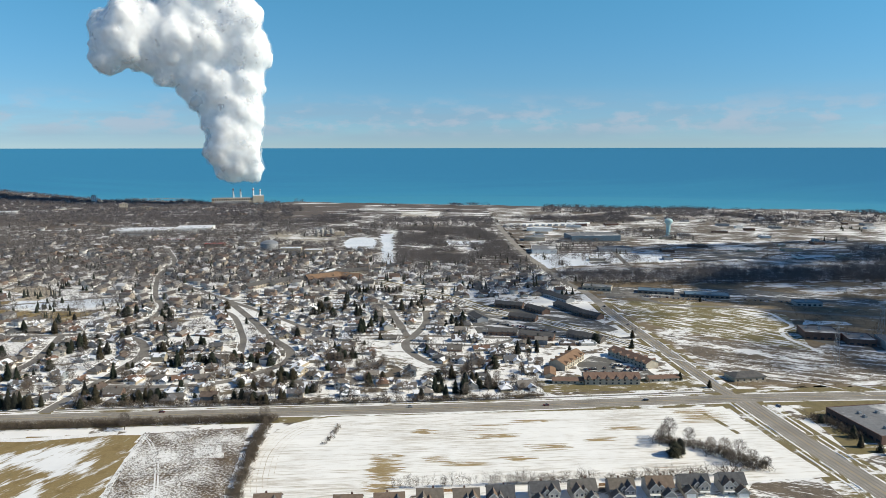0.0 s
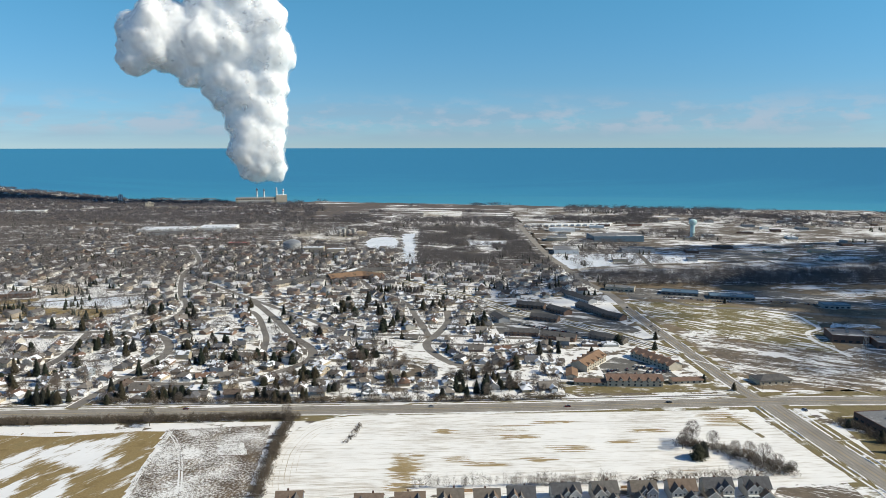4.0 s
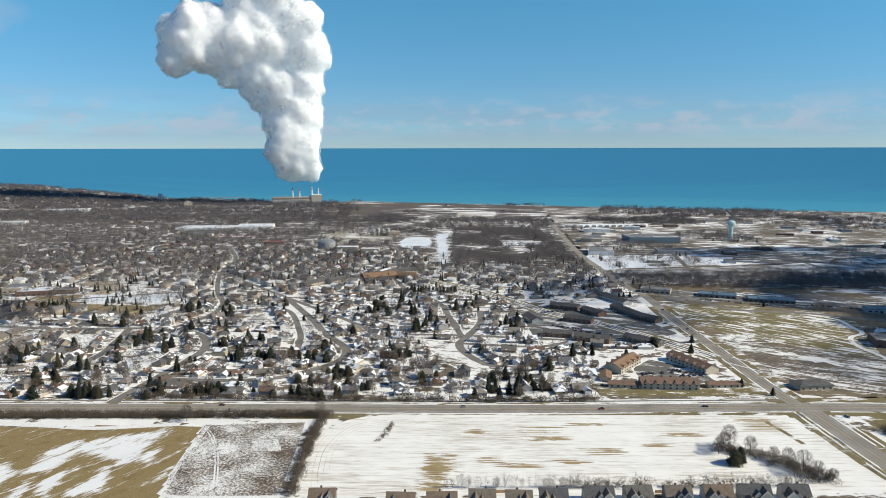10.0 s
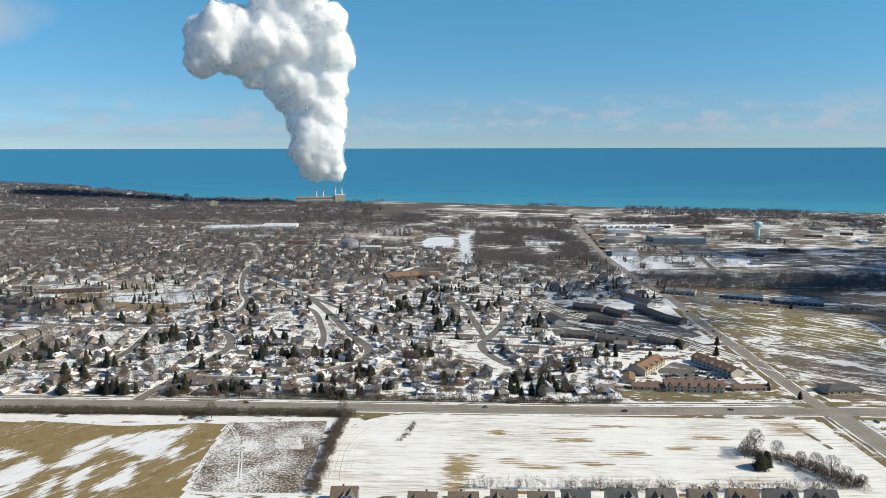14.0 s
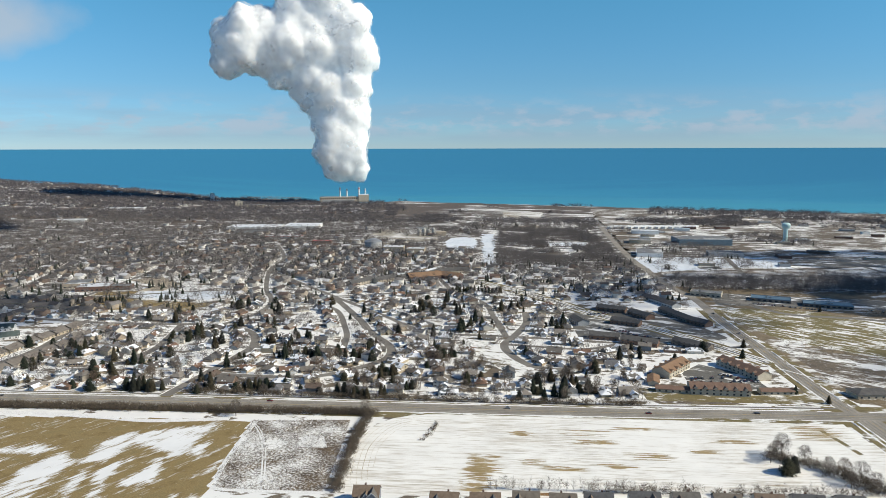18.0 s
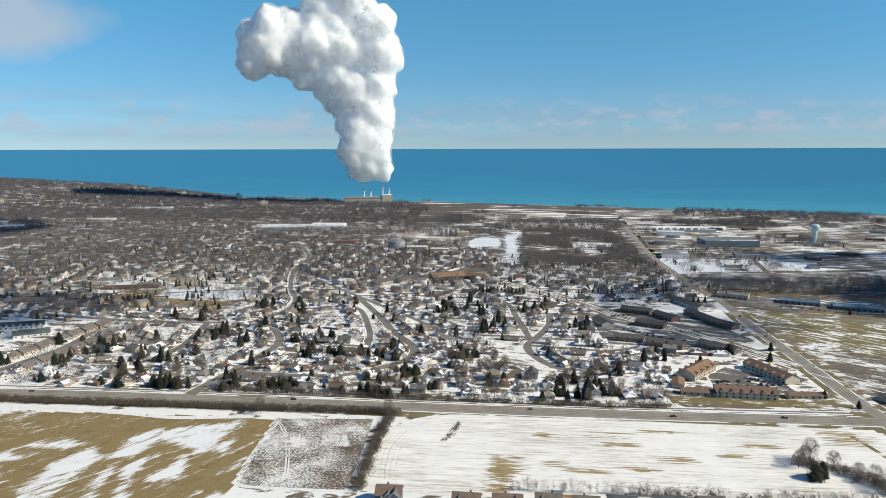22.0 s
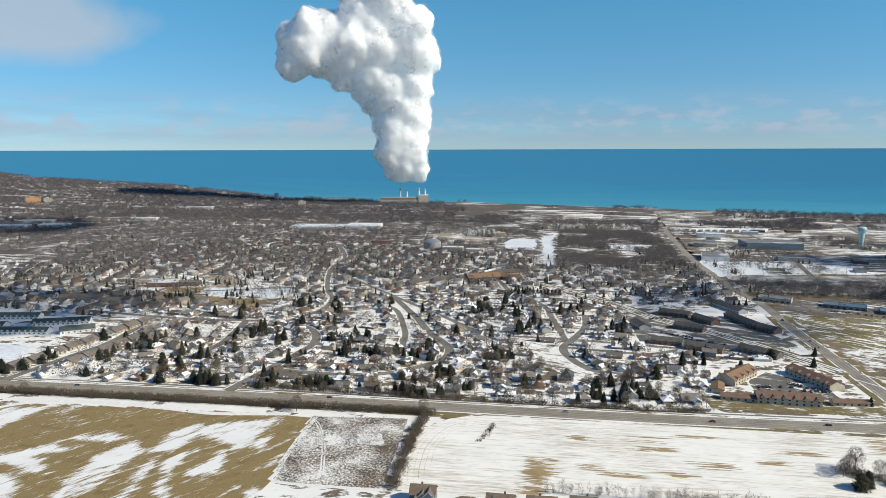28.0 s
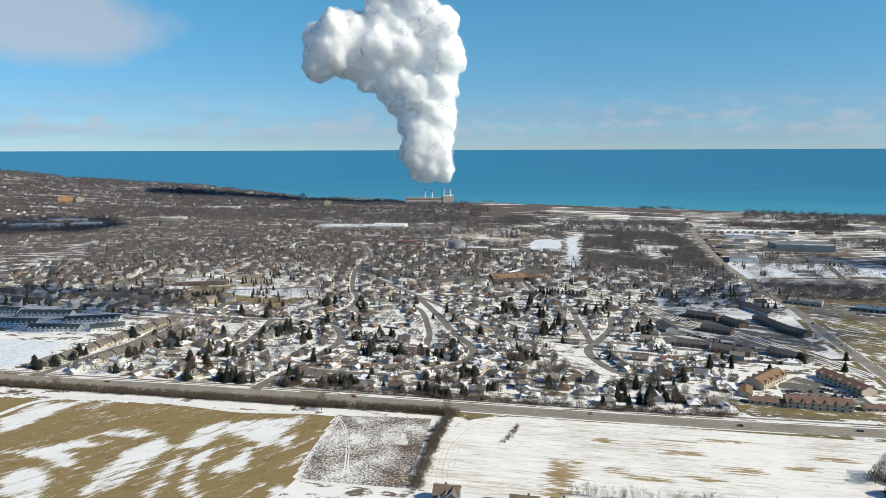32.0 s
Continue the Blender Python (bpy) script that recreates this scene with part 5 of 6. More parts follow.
for k, pts in enumerate((((125, 1560), (420, 1530), (700, 1560), (1150, 1500)), ((130, 1330), (420, 1300), (700, 1330), (1000, 1270)), ((560, 1050), (520, 1300), (560, 1700), (600, 2100)), ((205, 930), (420, 905), (560, 850), (900, 800)), ((300, 1060), (330, 1500), (300, 1900)))):
    ribbon("street", spline(list(pts), 12), 9, 0.10 + k * 0.004, STREET, "pale service road between works", kind="structure")

# halls north of the woods
flat_block("factory_building", -715, 1668, 8, 130, 70, 6, WHITE, WHITEROOF, "large white factory hall with pale roof", "factory", 6, False)
flat_block("factory_building", -600, 1690, 8, 84, 70, 8.5, WHITE, WHITEROOF, "tall white factory hall with pale roof", "factory", 4, False)
flat_block("factory_building", -690, 1588, 14, 76, 34, 5, GREY, DARKROOF, "dark factory wing with blue-grey roof", "factory", 2, False)
flat_block("shop_building", -575, 1492, 6, 78, 26, 4.5, WHITE, WHITEROOF, "white shop hall with red fascia", "shop", 2, False, fascia=REDSTEEL)
flat_block("shop_building", -464, 1418, 6, 40, 18, 5, BRICK, REDSTEEL, "dark store with a red roof", "shop", 2, False)
flat_block("shop_building", -395, 1440, 6, 30, 16, 6, TAN, WHITEROOF, "tan hall with a pale roof", "shop", 1, False)
flat_block("commercial_building", -290, 1325, 4, 40, 22, 9, CREAM, WHITEROOF, "commercial hall with a white roof", "commercial building", 2, False)
flat_block("commercial_building", -245, 1318, 4, 34, 20, 7, TAN, WHITEROOF, "tan hall with a white roof", "commercial building", 2, False)
flat_block("warehouse", 318, 1508, 6, 106, 60, 12, BLUEROOF, FLATROOF, "wide warehouse with blue-grey walls and flat roof", "warehouse", 6, False)
flat_block("warehouse", 190, 1332, 84, 60, 46, 7, WHITE, FLATROOF, "pale warehouse with a flat roof", "warehouse", 3, False)
for i in range(13):
    flat_block("storage_shed", 165 + i * 16.5, 1785 + i * 2.2, 58, 44, 10, 4.2, WHITE, WHITEROOF, "long white storage shed with pale roof", "shed", 0, False)
for x, y, w, d, tn in ((-1500, 1490, 120, 40, 20), (-1390, 1540, 70, 34, 20), (-1520, 1625, 90, 34, 18), (-1265, 1745, 60, 26, 14), (-1330, 2085, 120, 34, 14)):
    flat_block("factory_building", x, y, tn, w, d, 8, WHITE, WHITEROOF, "long white hall with pale roof", "factory", 2, False, z=float(land_z(np.array(x), np.array(y))))


def tower_block(name, x, y, turn, w, d, h, wall, label, category, floors, cap=True):
    e = new(name)
    part("body", boxes((-w / 2, -d / 2, 0, w / 2, d / 2, h)), wall, e)
    part("roof", boxes((-w / 2 - 0.2, -d / 2 - 0.2, h + 0.003, w / 2 + 0.2, d / 2 + 0.2, h + 0.6)), GREYROOF, e)
    if cap:
        part("penthouse", boxes((-w * 0.2, -d * 0.2, h + 0.603, w * 0.15, d * 0.2, h + 4)), wall, e)
    me, n = None, max(3, int(w / 5))
    for f in range(floors):
        for i in range(n):
            o = new("window", me) if me else part("window", window_bm(2.4, 1.6), GLASS, e)
            me = o.data
            o.parent, o.location = e, (-w / 2 + w * (i + 0.5) / n, -d / 2, 1.2 + f * h / floors)
    e.matrix_basis = pose(x, y, float(land_z(np.array(x), np.array(y))) - 0.3, 0, 0, turn)
    tagged(e, label, category)


tower_block("apartment_building", -1960, 2082, 43, 46, 24, 22, ORANGE, "orange-brick apartment block among far trees", "apartment building", 6)
tower_block("apartment_building", -1925, 2110, 43, 26, 24, 18, CREAM, "pale apartment wing among far trees", "apartment building", 5)
tower_block("courthouse", -1063, 2339, 24, 26, 24, 22, CREAM, "pale stone town building with square tower", "public building", 5)
tower_block("courthouse", -1010, 2350, 24, 70, 22, 9, CREAM, "long pale stone town hall wing", "public building", 3, False)
tower_block("apartment_building", -1310, 2640, 26, 18, 18, 30, WHITE, "white apartment tower by the harbour", "apartment building", 8)


def storage_tank(x, y):
    e = new("storage_tank")
    bm = bmesh.new()
    lathe(bm, [(17, 0), (17, 13)], 36)
    part("shell", bm, GREY, e)
    bm = bmesh.new()
    lathe(bm, [(17.3, 13.003), (12, 16.5), (6, 18.4), (0.5, 19)], 36)
    part("dome", bm, STEEL, e, "grey steel domed roof")
    part("ladder", boxes((-0.4, -17.6, 0, 0.4, -17.05, 13)), STEEL, e)
    e.matrix_basis = pose(x, y, 0)
    tagged(e, "round grey storage tank with domed roof", "tank")


def silo_works(x, y):
    e = new("silo_group")
    for i in range(4):
        bm = bmesh.new()
        lathe(bm, [(4, 0), (4, 12 + 3 * (i % 2)), (1.6, 14.5 + 3 * (i % 2))], 18)
        o = part("silo", bm, CONCRETE, e)
        o.location = (-17 + i * 11, 0, 0)
    part("elevator", boxes((-3.0, 5.2, 0, 3.0, 10, 20)), CONCRETE, e)
    part("conveyor", boxes((-24, 5.6, 16.5, -3.01, 8.4, 18.5)), STEEL, e)
    part("shed", boxes((22.2, -8, 0, 44, 8, 9)), TAN, e)
    e.matrix_basis = pose(x, y, 0, 0, 0, 10)
    tagged(e, "grey concrete silos of a gravel works", "silos")


storage_tank(-340, 1362)
silo_works(-268, 1575)


def lattice_mast(x, y, h):
    e = new("pylon")
    for sx in (-1, 1):
        for sy in (-1, 1):
            bm = bmesh.new()
            tube(bm, (sx * 2.6, sy * 2.6, 0), (sx * 0.5, sy * 0.5, h), 0.16, 0.10, 4)
            part("leg", bm, STEEL, e)
    for k in range(9):
        z0, z1 = h * k / 9, h * (k + 1) / 9
        r0, r1 = 2.6 - 2.1 * k / 9, 2.6 - 2.1 * (k + 1) / 9
        bm = bmesh.new()
        for s in (-1, 1):
            tube(bm, (-r0, s * r0, z0), (r1, s * r1, z1), 0.07, 0.07, 3)
            tube(bm, (s * r0, r0, z0), (s * r1, -r1, z1), 0.07, 0.07, 3)
        part("brace", bm, STEEL, e)
    for z, w in ((h * 0.74, 6), (h * 0.86, 5), (h * 0.97, 3.5)):
        part("crossarm", boxes((-w, -0.2, z, w, 0.2, z + 0.35)), STEEL, e)
    e.matrix_basis = pose(x, y, 0)
    tagged(e, "grey steel lattice power pylon", "pylon")


for x, y in ((352, 615), (452, 712), (560, 830)):
    lattice_mast(x, y, 42)


def breakwater(pts, label):
    rg = random.Random(9)
    bm = bmesh.new()
    L = spline(pts, 9)
    for p in L:
        r = rg.uniform(3.5, 6)
        bmesh.ops.create_icosphere(bm, subdivisions=1, radius=r, matrix=Matrix.Translation((p.x + rg.uniform(-2, 2), p.y + rg.uniform(-2, 2), LAKE_Z + 1.0)) @ Matrix.Diagonal((1.2, 1.0, 0.6, 1)))
    tagged(link("breakwater", bm, STONE), label, "breakwater", "", "structure")


breakwater([(-1390, 3120), (-1430, 3300), (-1330, 3345), (-1190, 3310)], "long stone breakwater round the harbour")
breakwater([(-1230, 3050), (-1250, 3180), (-1140, 3200)], "inner stone breakwater of the harbour")
breakwater([(-640, 2660), (-560, 2720), (-490, 2700)], "stone groyne beside the power station")
for i in range(3):
    breakwater([(-1330 + i * 34, 3090 + i * 8), (-1350 + i * 34, 3210 + i * 8)], "boat pier in the harbour")

# ---- landmarks ----
def water_tower(x, y):
    e = new("water_tower")
    bm = bmesh.new()
    lathe(bm, [(4.6, 0), (4.2, 1.2), (3.6, 3), (3.5, 18), (3.7, 20)])
    part("column", bm, TEAL, e)
    bm = bmesh.new()
    lathe(bm, [(3.7, 20.003), (5.2, 21.4), (6.4, 23.2), (6.8, 25.2), (6.7, 27.0), (5.6, 28.8), (3.4, 29.9), (0.8, 30.3)])
    part("tank", bm, TEAL, e, "pale turquoise painted steel tank")
    bm = bmesh.new()
    lathe(bm, [(0.5, 30.303), (0.5, 31.2), (0.7, 31.25), (0.1, 31.6)], 8)
    part("vent", bm, STEEL, e)
    part("door", boxes((-0.6, -4.62, 0, 0.6, -4.2, 2.2)), STEEL, e)
    e.matrix_basis = pose(x, y, 0) @ Matrix.Scale(1.3, 4)
    tagged(e, "pale turquoise water tower with round tank on a column", "water tower")


TEAL = plain("pale_turquoise_paint", ((0.3, (0.42, 0.60, 0.62)), (0.7, (0.52, 0.70, 0.71))), 0.1, 0.5)
water_tower(502, 1572)


def power_station(x, y, z, turn):
    e = new("power_station")
    part("turbine_hall", boxes((-70, -15, 0, 42, 15, 15)), TAN, e, "long tan turbine hall")
    part("hall_roof", boxes((-69, -14, 15.003, 41, 14, 15.5)), GREY, e)
    part("boiler_house", boxes((42.01, -17, 0, 72, 17, 21)), CREAM, e, "pale square boiler house")
    part("boiler_roof", boxes((42.6, -16.4, 21.003, 71.4, 16.4, 21.5)), WHITEROOF, e)
    part("annexe", boxes((-62, -24, 0, 30, -15.01, 8)), GREY, e)
    wm = None
    for i in range(18):
        o = new("window", wm) if wm else part("window", window_bm(3.4, 5), GLASS, e)
        wm = o.data
        o.parent, o.location = e, (-66 + i * 6, -15, 8.6)
    for i, sx in enumerate((-11, 8.6, 43.7, 62.4)):
        bm = bmesh.new()
        lathe(bm, [(2.6, 0), (2.3, 20), (2.1, 42 - (i % 2) * 4)], 14)
        s = part("chimney", bm, WHITE, e, "slim white steel chimney")
        s.location = (sx, 6, 0)
        for zz in (26, 34):
            bm = bmesh.new()
            lathe(bm, [(2.75, zz), (2.75, zz + 1)], 14)
            part("platform", bm, STEEL, s)
        bm = bmesh.new()
        lathe(bm, [(2.2, 36.5 - (i % 2) * 4), (2.2, 39 - (i % 2) * 4)], 14)
        part("band", bm, REDSTEEL, s, "dark red painted band")
    e.matrix_basis = pose(x, y, z, 0, 0, turn) @ Matrix.Scale(1.3, 4)
    tagged(e, "long tan power station with four slim chimneys by the lake", "power station")


power_station(-762, 2607, -4, 16.3)


# ---- the steam plume ----
def steam_plume():
    """A billowing core of large puffs that carry smaller ones, wrapped in drifting droplets that thin outwards."""
    rng = random.Random(5)
    puffs = ((-262, 446, 88), (-312, 384, 44), (-322, 470, 40), (-200, 398, 56), (-215, 490, 52), (-120, 516, 76), (-24, 520, 70), (-56, 425, 84), (44, 414, 60), (-150, 440, 72), (-120, 380, 56), (-62, 276, 46), (-92, 288, 34), (36, 330, 50), (-40, 150, 46), (30, 140, 42), (-170, 350, 36), (40, 225, 40),
             (72, 396, 36), (24, 492, 62), (-30, 316, 64), (-92, 352, 52), (8, 264, 62), (56, 254, 27), (-112, 316, 34), (-16, 190, 64), (36, 182, 38), (-50, 226, 40),
             (2, 122, 60), (-32, 96, 30), (44, 98, 32), (-120, 600, 60), (-40, 604, 66), (-24, 70, 15), (-4, 66, 13), (32, 68, 14), (54, 68, 15))
    blobs = []
    for x, z, r in puffs:
        y = rng.uniform(-0.3, 0.3) * r
        r *= 0.97
        blobs.append((x, y, z, r))
        for _ in range(26 if r > 25 else 3):
            a, b = rng.uniform(0, math.tau), math.asin(rng.uniform(-0.85, 0.95))
            d = (math.cos(a) * math.cos(b), math.sin(a) * math.cos(b), math.sin(b))
            q = r * rng.uniform(0.20, 0.40)
            c = tuple(p + r * 0.86 * k for p, k in zip((x, y, z), d))
            blobs.append((*c, q))
            for _ in range(4):
                e = Vector((rng.gauss(0, 1), rng.gauss(0, 1), rng.gauss(0, 1))).normalized()
                blobs.append((c[0] + q * 0.85 * e.x, c[1] + q * 0.85 * e.y, c[2] + q * 0.85 * e.z, q * rng.uniform(0.25, 0.5)))
    for sx in (-10, 9, 43, 62):
        lean = (22 if sx < 20 else 42) - sx
        for k in range(9):
            blobs.append((sx + lean * 0.03 * k, rng.uniform(-2, 2), 49 + k * 3.0, 1.6 + k * 1.3))

    bm = bmesh.new()
    bmesh.ops.create_icosphere(bm, subdivisions=2, radius=1.0)
    bm.verts.index_update()
    ball = np.array([tuple(q.co) for q in bm.verts])
    tris = np.array([[q.index for q in t.verts] for t in bm.faces])
    bm.free()
    e = new("steam_plume")
    def shell(name, grow, voxel, material, smooth, rough):
        v = np.concatenate([ball * (r + grow) + (x, y, z) for x, y, z, r in blobs])
        f = np.concatenate([tris + i * len(ball) for i in range(len(blobs))])
        ob = soup(name, v, f, material, kind="")
        ob.parent = e
        rem = ob.modifiers.new("skin", "REMESH")
        rem.mode, rem.voxel_size, rem.use_smooth_shade = "VOXEL", voxel, True
        sm = ob.modifiers.new("soften", "SMOOTH")
        sm.factor, sm.iterations = 0.5, smooth
        for size, strength in rough:
            tx = bpy.data.textures.new("billow", "CLOUDS")
            tx.noise_scale, tx.noise_depth, tx.noise_basis = size, 2, "ORIGINAL_PERLIN"
            dp = ob.modifiers.new("billow", "DISPLACE")
            dp.texture, dp.strength, dp.mid_level, dp.texture_coords = tx, strength, 0.5, "LOCAL"
        return ob

    shell("core", 0.0, 4.4, VAPOUR, 24, ((60, 10), (20, 6), (8, 3.5)))
    tagged(shell("veil", 2.5, 4.8, VEIL, 22, ((52, 16), (17, 12), (7, 7))), "thin torn edge of drifting vapour")
    e.matrix_basis = pose(-762, 2607, 0, 0, 0, 16.3) @ Matrix.Scale(1.3, 4)
    tagged(e, "tall billowing white steam plume over the chimneys", "steam plume")


steam_plume()


def cloud(x, y, z, sx, sy, sz, seed, turn=0.0, material=CLOUD):
    bm = bmesh.new()
    bmesh.ops.create_icosphere(bm, subdivisions=5, radius=1.0)
    off = Vector((seed * 3.7, seed * 1.3, seed))
    for v in bm.verts:
        p = v.co * 1.4 + off
        k = 1 + 0.55 * noise.noise(p) + 0.3 * noise.noise(p * 2.3) + 0.18 * noise.noise(p * 5.1) + 0.1 * noise.noise(p * 11)
        v.co = Vector((v.co.x * sx * k, v.co.y * sy * k, v.co.z * sz * k))
    ob = link("cloud", bm, material, smooth=True)
    ob.matrix_basis = pose(x, y, z, 0, 0, turn)
    tagged(ob, "drifting white fair-weather cloud", "cloud", "clouds")


# clouds high to the side, whose shade lies over the town
for sx, sy, lx, ly, seed, turn in ((370, 1060, 260, 110, 2, 10), (700, 1000, 270, 240, 4, 8), (540, 720, 140, 170, 3, 0), (125, 830, 95, 120, 7, 0), (680, 1340, 300, 130, 8, 6), (455, 600, 120, 120, 9, 0), (-740, 690, 150, 120, 5, 5), (-1540, 1500, 210, 220, 6, 20)):
    cloud(sx + 800 * SUN.x / SUN.z, sy + 800 * SUN.y / SUN.z, 800, lx, ly, 45, seed, turn, HAZE if seed in (2, 7, 9) else CLOUD)


# ---- trees ----
def twig_cloud(n, rng, r, h0, h1, length, width, cone=0.6):
    """Slivers that fan outwards through a crown; returns corners and triangles."""
    v, f = [], []
    for i in range(n):
        a, u = rng.uniform(0, math.tau), rng.random() ** 0.5
        t = rng.random()
        rad = r * u * math.sin(math.pi * (0.15 + 0.8 * t)) ** cone
        p = Vector((rad * math.cos(a), rad * math.sin(a), h0 + (h1 - h0) * t))
        d = Vector((math.cos(a) * 0.7, math.sin(a) * 0.7, rng.uniform(0.2, 1.3))).normalized()
        d = (d + Vector((rng.uniform(-.6, .6), rng.uniform(-.6, .6), rng.uniform(-.3, .3)))).normalized()
        s = d.cross(Vector((rng.uniform(-1, 1), rng.uniform(-1, 1), rng.uniform(-1, 1)))).normalized() * width * rng.uniform(0.6, 1.3)
        l = length * rng.uniform(0.6, 1.4)
        k = len(v)
        v += [p - s, p + s, p + d * l]
        f.append((k, k + 1, k + 2))
    return v, f


def bare_tree(h, rng, at):
    e = new("tree")
    bt, bc = bmesh.new(), bmesh.new()
    fork = h * 0.28
    tube(bt, (0, 0, 0), (0, 0, fork), h * 0.022, h * 0.017, 6)
    tube(bt, (0, 0, fork), (rng.uniform(-.5, .5), rng.uniform(-.5, .5), h * 0.75), h * 0.015, h * 0.004, 5)
    for i in range(9):
        a, t = i * 2.4 + rng.uniform(-.4, .4), rng.uniform(0.0, 0.55)
        z0 = fork + (h * 0.75 - fork) * t
        reach = h * rng.uniform(0.2, 0.34) * (1 - 0.4 * t)
        q = Vector((math.cos(a) * reach, math.sin(a) * reach, z0 + h * rng.uniform(0.16, 0.34)))
        tube(bt, (0, 0, z0), q, h * 0.009, h * 0.004, 4)
        for j in range(4):
            s = Vector((0, 0, z0)).lerp(q, rng.uniform(0.35, 0.95))
            w = s + Vector((math.cos(a + rng.uniform(-1.1, 1.1)) * reach * 0.5, math.sin(a + rng.uniform(-1.1, 1.1)) * reach * 0.5, h * rng.uniform(0.08, 0.2)))
            tube(bc, s, w, h * 0.0042, h * 0.0018, 3)
    v, f = twig_cloud(1150, rng, h * 0.35, h * 0.24, h * 0.92, h * 0.10, 0.050)
    vs = [bc.verts.new(p) for p in v]
    for t in f:
        bc.faces.new([vs[i] for i in t])
    part("trunk", bt, BARK, e)
    part("crown", bc, TWIG, e)
    e.matrix_basis = at
    return tagged(e, "bare leafless broadleaf tree with fine grey-brown twigs", "tree", "trees of the town")


def conifer(h, rng, at, slim=0.22, top=0.8, skirt=0.04):
    """A dense needled crown of drooping sprays round a straight stem; top shapes its taper."""
    e = new("conifer")
    bt, bc = bmesh.new(), bmesh.new()
    tube(bt, (0, 0, 0), (0, 0, h * 0.9), h * 0.02, h * 0.004, 5)
    lean = [rng.uniform(0.75, 1.2) for _ in range(9)]
    for k in range(620):
        t = rng.random() ** 1.25
        a = rng.uniform(0, math.tau)
        r = (h * slim * (1 - t) ** top * lean[int(a / math.tau * 9) % 9] + 0.12) * rng.uniform(0.55, 1.05)
        p = Vector((r * math.cos(a), r * math.sin(a), h * (skirt + (0.97 - skirt) * t)))
        out = Vector((math.cos(a), math.sin(a), rng.uniform(-0.55, 0.15))).normalized()
        side = Vector((-math.sin(a), math.cos(a), rng.uniform(-.4, .4))) * h * rng.uniform(0.035, 0.065)
        v = [bc.verts.new(q) for q in (p - out * h * 0.07 + Vector((0, 0, h * 0.035)) - side, p - out * h * 0.07 + Vector((0, 0, h * 0.035)) + side, p + out * h * 0.05)]
        bc.faces.new(v)
    # the dark inner body that the sprays hide
    ring = [[bc.verts.new((q * h * slim * 0.72 * math.cos(i * math.tau / 8), q * h * slim * 0.72 * math.sin(i * math.tau / 8), h * z)) for i in range(8)] for q, z in ((0.9, skirt), (0.8, 0.25), (0.8 * 0.5 ** top, 0.55), (0.04, 0.93))]
    for lo, hi in zip(ring, ring[1:]):
        for i in range(8):
            bc.faces.new((lo[i], lo[(i + 1) % 8], hi[(i + 1) % 8], hi[i]))
    part("trunk", bt, BARK, e)
    part("crown", bc, NEEDLE, e)
    e.matrix_basis = at
    return tagged(e, "dark green spruce with dense needled branches", "conifer", "conifers of the town")


TREES = {}


def put_tree(kind, x, y, size):
    v = RNG.randrange(4)
    key = (kind, v)
    m = pose(x, y, float(land_z(np.array(x), np.array(y))), 0, 0, RNG.uniform(0, 360))
    if key not in TREES:
        rng = random.Random(v + 17)
        TREES[key] = bare_tree((9, 11, 13, 10)[v], rng, m) if kind == "bare" else conifer((9, 8, 10, 6.5)[v], rng, m, (0.32, 0.44, 0.28, 0.50)[v], (0.62, 0.42, 0.7, 0.34)[v])
        return
    o = copy_thing(TREES[key], m)
    o.scale = (size,) * 3


# garden trees between the houses: the nearest singly, the rest joined
spots = {"bare": [], "conifer": []}
for _ in range(6800):
    x, y = RNG.uniform(-910, 208), RNG.uniform(480, 1270)
    a = math.degrees(math.atan2(x, y))
    if a < -49 or y < hwy_y(x) + 19 or road_gap(x, y) < 1.5 or not free(x, y, ZONES[:7] + ZONES[9:10] + ZONES[12:]):
        continue
    if not all((x - p) ** 2 + (y - q) ** 2 > (r * 0.72) ** 2 for p, q, r in PLACED):
        continue
    kind = "conifer" if RNG.random() < 0.20 + 0.8 * noise.noise(Vector((x * 0.02, y * 0.02, 3))) else "bare"
    spots[kind].append((x, y))
MORE = {}
for kind in ("bare", "conifer"):
    s = sorted(spots[kind], key=lambda p: math.hypot(*p))
    for x, y in s[:225]:
        put_tree(kind, x, y, RNG.uniform(0.55, 1.05) if kind == "bare" else RNG.choice((0.6, 0.8, 0.95, 1.1, 1.3, 1.5)))
    MORE[kind] = s[225:]
# the grove in the snowy field, and the single trees before it
for x, y, k, s in ((147, 429, "conifer", 1.5), (152, 433, "conifer", 1.25), (142, 444, "bare", 1.15), (147, 450, "bare", 1.3), (152, 456, "bare", 1.2), (163, 448, "bare", 1.05), (173, 436, "bare", 1.1), (179, 429, "bare", 1.25), (185, 421, "bare", 1.15), (191, 415, "bare", 1.0),
                   (178, 416, "bare", 0.95), (198, 411, "bare", 0.8), (-224, 472, "bare", 1.44), (-130, 489, "bare", 1.2), (-455, 458, "bare", 1.08)):
    put_tree(k, x, y, s)
for x, y in ((218, 559), (200, 578), (299, 498), (278, 458), (274, 442), (282, 434), (289, 429), (270, 484), (328, 887), (120, 656), (185, 676), (195, 712)):
    put_tree("conifer", x, y, RNG.uniform(0.7, 1.0))
for i in range(16):
    put_tree("conifer", -611 + i * 5.4, 816 + (i % 3) * 2, RNG.uniform(0.8, 1.1))
for i in range(14):
    put_tree("conifer", -125 + i * 5, 946 + (i % 2) * 2.6, RNG.uniform(0.8, 1.1))


